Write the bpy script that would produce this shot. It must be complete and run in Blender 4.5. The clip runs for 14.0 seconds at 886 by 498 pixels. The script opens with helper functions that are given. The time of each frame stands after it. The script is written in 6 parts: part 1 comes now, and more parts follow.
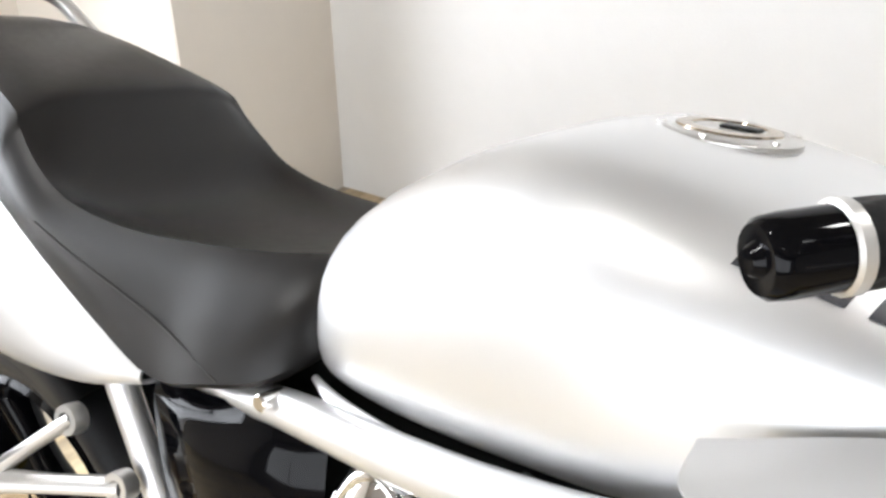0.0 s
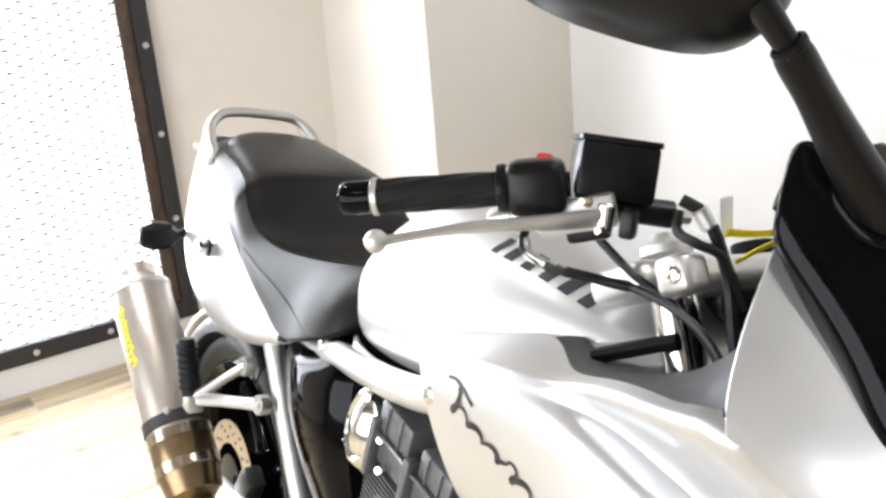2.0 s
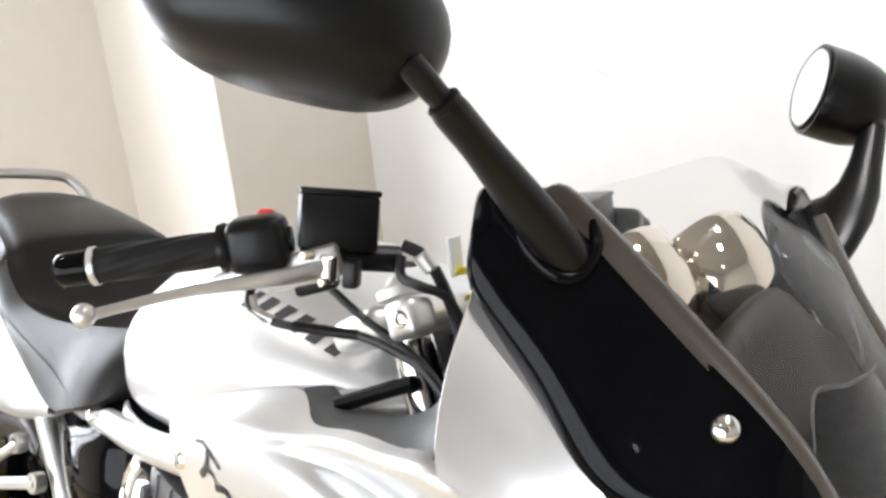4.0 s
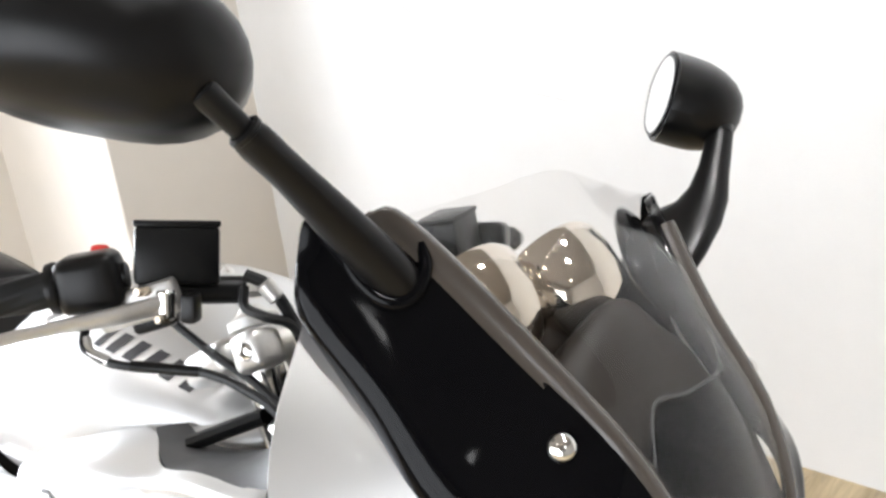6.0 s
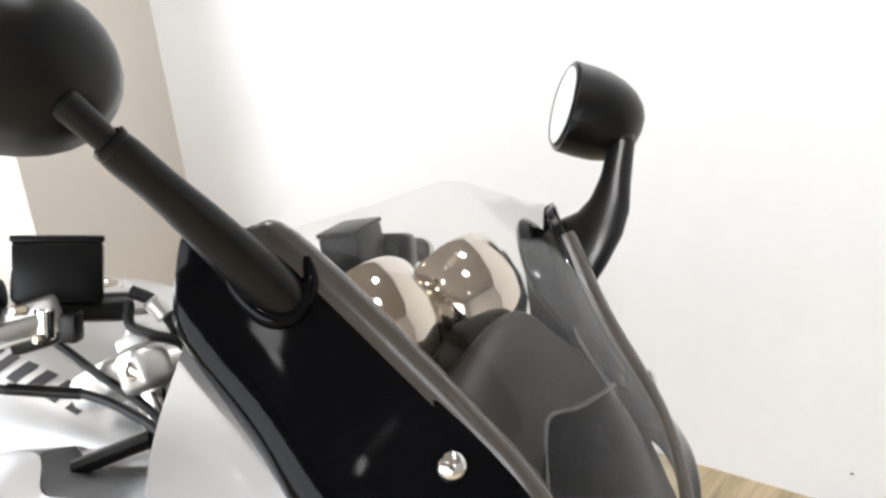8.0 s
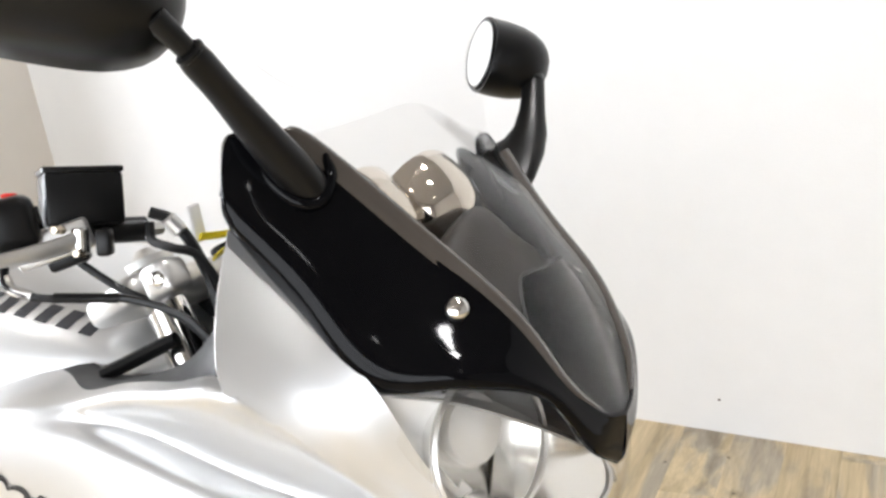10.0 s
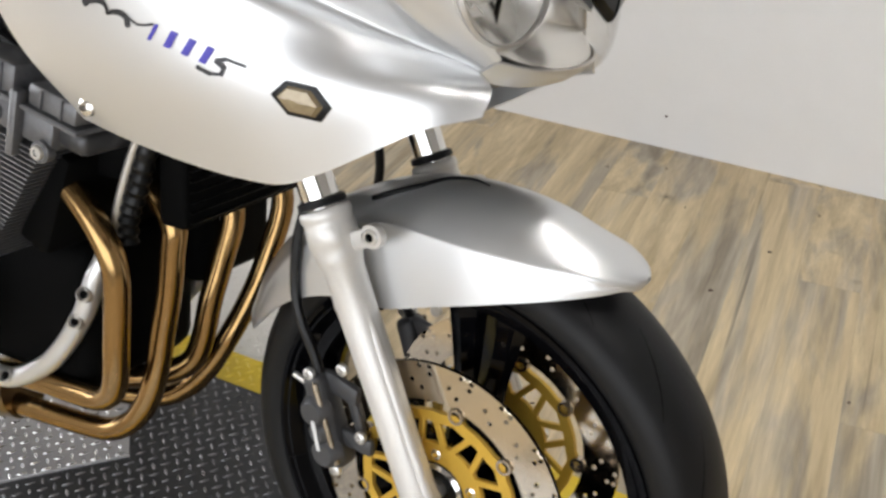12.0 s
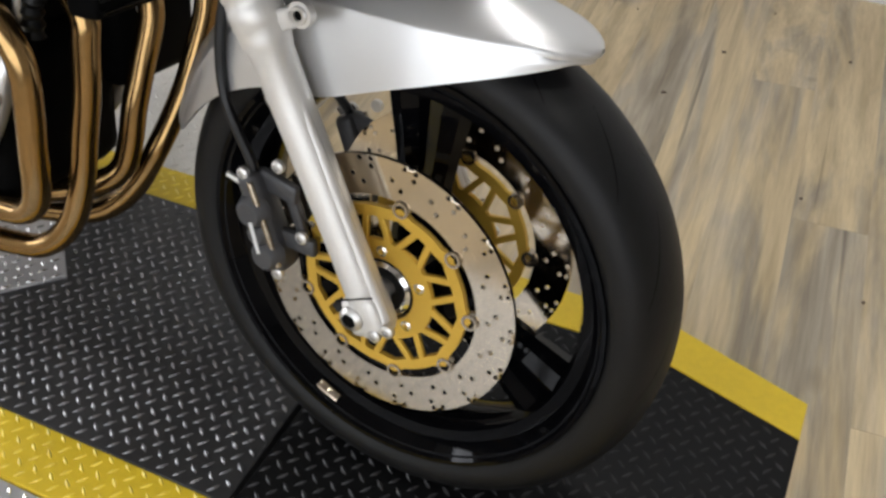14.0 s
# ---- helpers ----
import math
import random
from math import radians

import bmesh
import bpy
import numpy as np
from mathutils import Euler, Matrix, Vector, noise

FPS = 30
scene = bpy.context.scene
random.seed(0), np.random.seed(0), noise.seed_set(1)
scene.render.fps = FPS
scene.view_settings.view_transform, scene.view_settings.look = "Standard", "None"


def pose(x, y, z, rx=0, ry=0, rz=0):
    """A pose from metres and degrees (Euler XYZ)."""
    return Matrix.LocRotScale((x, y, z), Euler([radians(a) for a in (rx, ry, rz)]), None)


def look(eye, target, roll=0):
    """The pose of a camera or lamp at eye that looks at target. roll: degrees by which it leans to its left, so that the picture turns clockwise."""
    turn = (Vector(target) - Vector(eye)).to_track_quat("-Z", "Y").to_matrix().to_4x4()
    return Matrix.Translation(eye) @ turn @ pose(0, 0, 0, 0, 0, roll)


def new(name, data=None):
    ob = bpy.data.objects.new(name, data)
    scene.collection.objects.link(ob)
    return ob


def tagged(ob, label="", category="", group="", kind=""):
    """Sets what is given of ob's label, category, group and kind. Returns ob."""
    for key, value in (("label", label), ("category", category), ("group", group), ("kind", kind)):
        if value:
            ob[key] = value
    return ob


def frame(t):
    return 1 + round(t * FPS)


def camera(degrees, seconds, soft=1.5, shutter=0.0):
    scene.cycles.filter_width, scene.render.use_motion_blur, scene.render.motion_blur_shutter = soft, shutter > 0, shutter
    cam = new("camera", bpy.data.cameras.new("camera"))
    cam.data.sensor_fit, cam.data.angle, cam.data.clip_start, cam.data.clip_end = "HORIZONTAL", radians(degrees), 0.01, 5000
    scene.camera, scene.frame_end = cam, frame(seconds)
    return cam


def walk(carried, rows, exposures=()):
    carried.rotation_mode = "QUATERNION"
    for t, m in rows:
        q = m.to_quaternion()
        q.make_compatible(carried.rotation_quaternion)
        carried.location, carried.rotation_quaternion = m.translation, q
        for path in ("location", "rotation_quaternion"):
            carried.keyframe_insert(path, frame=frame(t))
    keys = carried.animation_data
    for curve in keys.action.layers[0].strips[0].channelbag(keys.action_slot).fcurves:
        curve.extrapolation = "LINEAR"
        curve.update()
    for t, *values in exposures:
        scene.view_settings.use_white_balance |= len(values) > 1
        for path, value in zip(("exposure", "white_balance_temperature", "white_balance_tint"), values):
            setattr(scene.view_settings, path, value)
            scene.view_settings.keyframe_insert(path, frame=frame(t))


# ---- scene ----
cam = camera(49.0, 14.0, 2.8)
PATH = [
    (0, (-0.3819, -0.3998, 1.2734), (-1.4622, 1.1225, 0.2891), -1.3),
    (0.5, (-0.2732, -0.4906, 1.2966), (-1.6954, 0.8662, 0.5296), -1.8),
    (1, (-0.1076, -0.5855, 1.3567), (-1.6912, 0.6710, 0.7533), -2.5),
    (1.5, (0.0992, -0.5391, 1.3377), (-1.5762, 0.5475, 0.6562), -2.2),
    (2, (0.2395, -0.4916, 1.3388), (-1.4359, 0.6035, 0.6699), -4.9),
    (2.5, (0.2500, -0.4832, 1.3398), (-1.4074, 0.6594, 0.7090), -5.2),
    (3, (0.2595, -0.4536, 1.3536), (-1.2998, 0.8292, 0.7406), -5.9),
    (3.5, (0.2785, -0.4368, 1.3515), (-1.2185, 0.9105, 0.7227), -6.2),
    (6, (0.3270, -0.3703, 1.3462), (-1.0033, 1.1373, 0.7079), -8.0),
    (6.5, (0.3323, -0.3608, 1.3441), (-0.9843, 1.1637, 0.7142), -7.9),
    (7, (0.3323, -0.3513, 1.3430), (-0.9506, 1.2006, 0.7111), -7.1),
    (7.5, (0.3344, -0.3397, 1.3430), (-0.9200, 1.2301, 0.7016), -7.0),
    (9.8, (0.3513, -0.4800, 1.3177), (-0.6119, 1.2860, 0.6826), -8.7),
    (10, (0.3355, -0.5454, 1.3135), (-0.6024, 1.2270, 0.6573), -8.7),
    (10.5, (0.3260, -0.6499, 1.2776), (-0.5359, 1.1194, 0.5169), -6.8),
    (11, (0.3228, -0.6942, 1.2428), (-0.5127, 1.0328, 0.3640), -4.4),
    (11.5, (0.3292, -0.7174, 1.2048), (-0.4853, 0.9558, 0.2099), -2.6),
    (12, (0.3355, -0.7290, 1.1700), (-0.4220, 0.8936, 0.0527), -0.8),
    (12.5, (0.3355, -0.7279, 1.1373), (-0.3608, 0.8419, -0.0886), -0.2),
    (13, (0.3387, -0.7279, 1.0983), (-0.2764, 0.7828, -0.2405), 1.0),
    (13.5, (0.3397, -0.7195, 1.0687), (-0.2036, 0.7427, -0.3513), 1.3),
    (14, (0.3334, -0.7037, 1.0940), (-0.2479, 0.7596, -0.3112), -0.7),
]
EXPOSURES = [(0.0, 0.38, 6050, 10), (9.8, 0.34, 6050, 10), (11.0, 0.0, 6160, 10), (12.0, -0.25, 6130, 10), (13.0, -0.50, 6080, 10), (14.0, -0.55, 6080, 10)]
walk(cam, [(t, look(eye, target, roll)) for t, eye, target, roll in PATH], EXPOSURES)

# ---- world and large lights ----
world = bpy.data.worlds.new("world")
scene.world = world
world.use_nodes = True
world.node_tree.nodes["Background"].inputs[0].default_value = (1.0, 1.0, 1.0, 1)
world.node_tree.nodes["Background"].inputs[1].default_value = 0.05

LAMP_WATTS, WINDOW_WATTS, FRONT_WATTS = 5.2, 110.0, 78.0


def area_lamp(name, eye, target, sx, sy, watts, color):
    data = bpy.data.lights.new(name, "AREA")
    data.shape, data.size, data.size_y, data.energy, data.color = "RECTANGLE", sx, sy, watts, color
    ob = new(name, data)
    ob.matrix_world = look(eye, target)
    return ob


# ---- materials ----
def material(name, color, rough=0.5, metal=0.0, grain=0.0, scale=20.0, bump=0.0, coat=0.0, stains=0.0, spec=0.5, stretch=(1, 1, 1), ior=1.5, worn=0.3):
    """A principled surface with fine grain, broad stains and relief in object space."""
    m = bpy.data.materials.new(name)
    m.use_nodes = True
    nt = m.node_tree
    b = nt.nodes["Principled BSDF"]
    b.inputs["Roughness"].default_value, b.inputs["Metallic"].default_value = rough, metal
    b.inputs["Coat Weight"].default_value, b.inputs["Coat Roughness"].default_value = coat, 0.06
    b.inputs["Specular IOR Level"].default_value, b.inputs["IOR"].default_value = spec, ior
    tex = nt.nodes.new("ShaderNodeTexCoord")
    mapping = nt.nodes.new("ShaderNodeMapping")
    mapping.inputs["Scale"].default_value = stretch
    nt.links.new(tex.outputs["Object"], mapping.inputs[0])
    fine, broad = nt.nodes.new("ShaderNodeTexNoise"), nt.nodes.new("ShaderNodeTexNoise")
    fine.inputs["Scale"].default_value, fine.inputs["Detail"].default_value = scale, 6
    broad.inputs["Scale"].default_value, broad.inputs["Detail"].default_value = max(scale / 12, 1.2), 3
    for n in (fine, broad):
        nt.links.new(mapping.outputs[0], n.inputs["Vector"])
    hsv = nt.nodes.new("ShaderNodeHueSaturation")
    hsv.inputs["Color"].default_value = (*color, 1)
    mix = nt.nodes.new("ShaderNodeMath")
    mix.operation = "MULTIPLY_ADD"
    mix.inputs[1].default_value, mix.inputs[2].default_value = 2 * grain, 1 - grain
    nt.links.new(fine.outputs["Fac"], mix.inputs[0])
    add = nt.nodes.new("ShaderNodeMath")
    add.operation = "MULTIPLY_ADD"
    add.inputs[1].default_value = 2 * stains
    nt.links.new(broad.outputs["Fac"], add.inputs[0])
    nt.links.new(mix.outputs[0], add.inputs[2])
    sub = nt.nodes.new("ShaderNodeMath")
    sub.operation, sub.inputs[1].default_value = "SUBTRACT", stains
    nt.links.new(add.outputs[0], sub.inputs[0])
    nt.links.new(sub.outputs[0], hsv.inputs["Value"])
    nt.links.new(hsv.outputs[0], b.inputs["Base Color"])
    rr = nt.nodes.new("ShaderNodeMath")
    rr.operation = "MULTIPLY_ADD"
    rr.inputs[1].default_value, rr.inputs[2].default_value = worn * rough, (1 - 0.5 * worn) * rough
    nt.links.new(broad.outputs["Fac"], rr.inputs[0])
    nt.links.new(rr.outputs[0], b.inputs["Roughness"])
    if bump:
        bp = nt.nodes.new("ShaderNodeBump")
        bp.inputs["Strength"].default_value, bp.inputs["Distance"].default_value = 1.0, bump
        nt.links.new(fine.outputs["Fac"], bp.inputs["Height"])
        nt.links.new(bp.outputs[0], b.inputs["Normal"])
    return m


def glow(name, color, strength):
    m = bpy.data.materials.new(name)
    m.use_nodes = True
    b = m.node_tree.nodes["Principled BSDF"]
    b.inputs["Base Color"].default_value = (*color, 1)
    b.inputs["Emission Color"].default_value, b.inputs["Emission Strength"].default_value = (*color, 1), strength
    return m


def glass(name, color, rough=0.02, see=0.85):
    """Thin tinted sheet: mostly clear, with a glossy coat."""
    m = bpy.data.materials.new(name)
    m.use_nodes = True
    nt = m.node_tree
    nt.nodes.remove(nt.nodes["Principled BSDF"])
    clear, gloss, mix, fres, power, fade = (nt.nodes.new(k) for k in ("ShaderNodeBsdfTransparent", "ShaderNodeBsdfGlossy", "ShaderNodeMixShader", "ShaderNodeLayerWeight", "ShaderNodeMath", "ShaderNodeMath"))
    clear.inputs[0].default_value = (*color, 1)
    gloss.inputs["Roughness"].default_value = rough
    fres.inputs["Blend"].default_value = 0.5
    power.operation, power.inputs[1].default_value = "POWER", 4.0
    fade.operation, fade.inputs[1].default_value, fade.inputs[2].default_value = "MULTIPLY_ADD", 0.35, 0.02
    nt.links.new(fres.outputs["Facing"], power.inputs[0])
    nt.links.new(power.outputs[0], fade.inputs[0])
    nt.links.new(fade.outputs[0], mix.inputs[0])
    nt.links.new(clear.outputs[0], mix.inputs[1])
    nt.links.new(gloss.outputs[0], mix.inputs[2])
    nt.links.new(mix.outputs[0], nt.nodes["Material Output"].inputs[0])
    return m


SILVER = material("silver_paint", (0.655, 0.657, 0.657), 0.41, 0.84, 0.012, 1500, 0.0, 0.5, 0.0, 0.5, (1, 1, 1), 1.5, 0.0)
GLOSS_BLACK = material("gloss_black_paint", (0.002, 0.002, 0.0025), 0.06, 0.0, 0.05, 300, 0.0, 0.0, 0.0, 0.24, (1, 1, 1), 1.3)
SATIN_BLACK = material("satin_black", (0.003, 0.003, 0.003), 0.34, 0.0, 0.2, 400, 0.0, 0.0, 0.0, 0.25)
BLACK_PLASTIC = material("black_plastic", (0.0035, 0.0033, 0.0032), 0.33, 0.0, 0.2, 600, 0.0, 0.0, 0.0, 0.24)
DASH_BROWN = material("dash_plastic", (0.016, 0.012, 0.009), 0.5, 0.0, 0.0, 500, 0.0, 0.0, 0.0, 0.3)
HOUSING = material("lamp_housing_grey", (0.40, 0.395, 0.385), 0.3, 0.2, 0.05, 300)
GREY_PLASTIC = material("grey_plastic", (0.055, 0.055, 0.056), 0.55, 0.0, 0.1, 700, 0.0002)
VINYL = material("seat_vinyl", (0.008, 0.0073, 0.0068), 0.39, 0.0, 0.12, 1400, 0.0001, 0.0, 0.10, 0.30)
RUBBER = material("tyre_rubber", (0.006, 0.006, 0.0063), 0.50, 0.0, 0.25, 260, 0.0002, 0.0, 0.3, 0.22)
GRIP = material("grip_rubber", (0.004, 0.004, 0.004), 0.6, 0.0, 0.2, 500, 0.0003, 0.0, 0.0, 0.25)
CHROME = material("chrome", (0.75, 0.74, 0.72), 0.1, 1.0, 0.03, 60)
SILVERED = material("silvered_reflector", (0.94, 0.935, 0.92), 0.24, 0.85, 0.02, 60)
ALLOY = material("cast_alloy", (0.60, 0.59, 0.57), 0.38, 0.85, 0.06, 400, 0.0001, 0.0, 0.05)
SLIDER = material("fork_slider_alloy", (0.67, 0.655, 0.63), 0.46, 0.5, 0.05, 300, 0.0001)
DISC_STEEL = material("ground_disc_steel", (0.56, 0.49, 0.39), 0.11, 1.0, 0.06, 200, 0.0, 0.0, 0.08)
STEEL = material("brushed_steel", (0.42, 0.36, 0.28), 0.20, 0.95, 0.10, 200, 0.0, 0.0, 0.1)
MUFFLER = material("titanium_sleeve", (0.42, 0.385, 0.34), 0.42, 0.9, 0.08, 90, 0.0, 0.0, 0.12)
GOLD = material("gold_anodised", (0.66, 0.42, 0.06), 0.4, 0.6, 0.06, 200, 0.0, 0.0, 0.05)
HEADER = material("heat_browned_steel", (0.30, 0.19, 0.078), 0.19, 0.97, 0.16, 60, 0.0, 0.0, 0.22)
ENGINE_CAST = material("engine_casting", (0.14, 0.14, 0.145), 0.40, 0.45, 0.25, 160, 0.0003, 0.0, 0.15)
ENGINE = material("engine_grey", (0.055, 0.055, 0.058), 0.34, 0.5, 0.2, 120, 0.0002, 0.0, 0.15)
CALIPER = material("caliper_paint", (0.060, 0.060, 0.064), 0.45, 0.3, 0.15, 200, 0.0002)
# for walls out of view, darkened so that gloss parts reflect less
UNSEEN_WALL = material("unseen_wall_tone", (0.42, 0.40, 0.375), 0.8, 0.0, 0.02, 120, 0.0004, 0.0, 0.03)
BROWNED = material("browned_inlet_steel", (0.23, 0.165, 0.09), 0.30, 0.95, 0.14, 60, 0.0, 0.0, 0.2)
# nose relief: less worn than the deck's, and darkened for the shade there
NOSE_BUMP = material("shaded_tread_black", (0.020, 0.020, 0.021), 0.4, 0.2, 0.25, 150, 0.0, 0.0, 0.3)
# wall white warmed and darkened for the shade at the rear of the room
SHADED_WALL = material("shaded_wall_tone", (0.76, 0.715, 0.655), 0.75, 0.0, 0.01, 160, 0.0006, 0.0, 0.03)
POD_CHROME = material("pod_chrome", (0.72, 0.66, 0.58), 0.07, 1.0, 0.03, 60)
# near-black: stands for shade in gaps and recesses, and for dark parts
DARK = material("near_black_shade_and_parts", (0.002, 0.002, 0.002), 0.7, 0.0, 0.2, 80, 0.0, 0.0, 0.0, 0.05)
DECAL = material("charcoal_lettering", (0.03, 0.03, 0.034), 0.4, 0.0, 0.05, 100)
BLUE = material("blue_lettering", (0.06, 0.05, 0.42), 0.4, 0.0, 0.05, 100)
YELLOW = material("yellow_lettering", (0.80, 0.66, 0.02), 0.5, 0.0, 0.05, 100)
WHITE_MARK = material("pale_lettering", (0.6, 0.6, 0.6), 0.5, 0.0, 0.05, 100)
RED = material("red_plastic", (0.72, 0.03, 0.02), 0.4, 0.0, 0.05, 100)
CABLE = material("cable_sheath", (0.005, 0.005, 0.0055), 0.42, 0.0, 0.1, 300, 0.0, 0.0, 0.0, 0.35)
AMBER = material("smoked_indicator_lens", (0.28, 0.22, 0.13), 0.12, 0.2, 0.2, 200, 0.0006, 0.5)
SCREEN = glass("smoked_screen", (0.98, 0.977, 0.972))
SCREEN_LAP = material("smoked_screen_edge", (0.050, 0.042, 0.035), 0.20, 0.0, 0.05, 300, 0.0, 0.2)
LENS = glass("clear_lens", (0.97, 0.965, 0.955))
MIRROR = material("mirror_glass", (0.9, 0.9, 0.9), 0.02, 1.0)
WALL = material("white_wall_paint", (0.80, 0.795, 0.785), 0.75, 0.0, 0.01, 160, 0.0006, 0.0, 0.025)
# unseen ceiling, much darker than the walls to dim reflections on upward faces
CEILING = material("dim_ceiling_tone", (0.22, 0.20, 0.18), 0.85, 0.0, 0.01, 60)
BOARD = material("white_baseboard_paint", (0.78, 0.775, 0.765), 0.5, 0.0, 0.02, 80)
PLATE_BLACK = material("black_tread_paint", (0.026, 0.026, 0.0265), 0.36, 0.0, 0.25, 60, 0.0003, 0.0, 0.45, 0.45)
# darker copy of the deck black, for the light falling off towards the nose
NOSE_BLACK = material("shaded_nose_black", (0.004, 0.004, 0.0042), 0.45, 0.0, 0.25, 120, 0.0003, 0.0, 0.3, 0.16)
PLATE_YELLOW = material("yellow_tread_paint", (0.62, 0.44, 0.012), 0.45, 0.0, 0.12, 90, 0.0003, 0.0, 0.16)
PALE_PLATE = material("pale_tread_plate", (0.62, 0.60, 0.555), 0.45, 0.3, 0.1, 60, 0.0003, 0.0, 0.12)
SILVER_BUMP = material("bright_tread_relief", (0.78, 0.78, 0.78), 0.24, 0.9, 0.08, 90, 0.0, 0.0, 0.1)
YELLOW_BUMP = material("worn_yellow_relief", (0.74, 0.56, 0.05), 0.35, 0.0, 0.12, 90, 0.0, 0.0, 0.15)
PLATE_SILVER = material("bare_tread_plate", (0.47, 0.47, 0.48), 0.42, 0.8, 0.1, 90, 0.0003, 0.0, 0.12)
RUST = material("weathered_brown_frame", (0.085, 0.055, 0.040), 0.6, 0.2, 0.6, 70, 0.001, 0.0, 0.9)
FRAME = material("dark_frame_steel", (0.03, 0.03, 0.033), 0.5, 0.3, 0.15, 80, 0.0004)
WIRE = material("mesh_wire", (0.05, 0.047, 0.045), 0.5, 0.4, 0.1, 100)
ORANGE = material("orange_panel", (0.85, 0.52, 0.33), 0.6, 0.0, 0.08, 30)
OUTSIDE = glow("bright_outdoors", (1.0, 1.0, 0.995), 1.8)
LAMP_GLOW = glow("lamp_panel", (1.0, 0.96, 0.90), 12.0)


def wood_material():
    """Weathered oak planks: tan heartwood, grey worn patches along the grain, cracks and knots; each plank its own cut."""
    m = bpy.data.materials.new("weathered_oak")
    m.use_nodes = True
    nt = m.node_tree
    b = nt.nodes["Principled BSDF"]
    tex, info = nt.nodes.new("ShaderNodeTexCoord"), nt.nodes.new("ShaderNodeObjectInfo")
    comb, off = nt.nodes.new("ShaderNodeCombineXYZ"), nt.nodes.new("ShaderNodeVectorMath")
    for k in range(3):
        nt.links.new(info.outputs["Random"], comb.inputs[k])
    off.operation, off.inputs[1].default_value = "MULTIPLY_ADD", (37.0, 53.0, 11.0)
    nt.links.new(comb.outputs[0], off.inputs[0])
    nt.links.new(tex.outputs["Object"], off.inputs[2])

    def noise_along(stretch, scale, detail, rough=0.5, distortion=0.0):
        """Noise drawn out along the plank."""
        mp, n = nt.nodes.new("ShaderNodeMapping"), nt.nodes.new("ShaderNodeTexNoise")
        mp.inputs["Scale"].default_value = (1.0, stretch, 1.0)
        n.inputs["Scale"].default_value, n.inputs["Detail"].default_value = scale, detail
        n.inputs["Roughness"].default_value, n.inputs["Distortion"].default_value = rough, distortion
        nt.links.new(off.outputs[0], mp.inputs[0])
        nt.links.new(mp.outputs[0], n.inputs["Vector"])
        return n.outputs["Fac"]

    def ranged(value, lo, hi, to_lo, to_hi):
        n = nt.nodes.new("ShaderNodeMapRange")
        for key, v in (("From Min", lo), ("From Max", hi), ("To Min", to_lo), ("To Max", to_hi)):
            n.inputs[key].default_value = v
        nt.links.new(value, n.inputs["Value"])
        return n.outputs[0]

    def mixed(kind, fac, a, c):
        n = nt.nodes.new("ShaderNodeMixRGB")
        n.blend_type = kind
        for socket, v in ((n.inputs[0], fac), (n.inputs[1], a), (n.inputs[2], c)):
            if isinstance(v, (int, float)):
                socket.default_value = v
            elif isinstance(v, tuple):
                socket.default_value = (*v, 1)
            else:
                nt.links.new(v, socket)
        return n.outputs[0]

    grain = noise_along(0.06, 130, 8, 0.7)
    streak = noise_along(0.07, 22, 5, 0.55, 0.5)
    worn = noise_along(0.13, 8.5, 5, 0.6, 0.9)
    crack = noise_along(0.022, 34, 2, 0.5, 0.3)
    tan = mixed("MIX", ranged(streak, 0.33, 0.66, 0.0, 1.0), (0.43, 0.338, 0.205), (0.65, 0.527, 0.335))
    grey = mixed("MIX", ranged(streak, 0.35, 0.65, 0.0, 1.0), (0.225, 0.197, 0.157), (0.45, 0.40, 0.327))
    # planks differ in how far they are worn
    shift = nt.nodes.new("ShaderNodeMath")
    shift.operation, shift.inputs[1].default_value = "MULTIPLY_ADD", 0.10
    nt.links.new(info.outputs["Random"], shift.inputs[0])
    nt.links.new(worn, shift.inputs[2])
    color = mixed("MIX", ranged(shift.outputs[0], 0.50, 0.64, 0.0, 0.85), tan, grey)
    color = mixed("MULTIPLY", 1.0, color, ranged(grain, 0.25, 0.75, 0.80, 1.16))
    color = mixed("MULTIPLY", 1.0, color, ranged(crack, 0.27, 0.34, 0.45, 1.0))
    vor, mk = nt.nodes.new("ShaderNodeTexVoronoi"), nt.nodes.new("ShaderNodeMapping")
    vor.inputs["Scale"].default_value, mk.inputs["Scale"].default_value = 5.0, (1.25, 0.7, 1.0)
    nt.links.new(off.outputs[0], mk.inputs[0])
    nt.links.new(mk.outputs[0], vor.inputs["Vector"])
    color = mixed("MULTIPLY", 1.0, color, ranged(vor.outputs["Distance"], 0.015, 0.05, 0.22, 1.0))
    color = mixed("MULTIPLY", 1.0, color, ranged(vor.outputs["Distance"], 0.05, 0.13, 0.72, 1.0))
    nt.links.new(color, b.inputs["Base Color"])
    b.inputs["Specular IOR Level"].default_value = 0.28
    nt.links.new(ranged(worn, 0.3, 0.7, 0.42, 0.56), b.inputs["Roughness"])
    bp = nt.nodes.new("ShaderNodeBump")
    bp.inputs["Distance"].default_value = 0.0006
    nt.links.new(grain, bp.inputs["Height"])
    nt.links.new(bp.outputs[0], b.inputs["Normal"])
    return m


WOOD = wood_material()


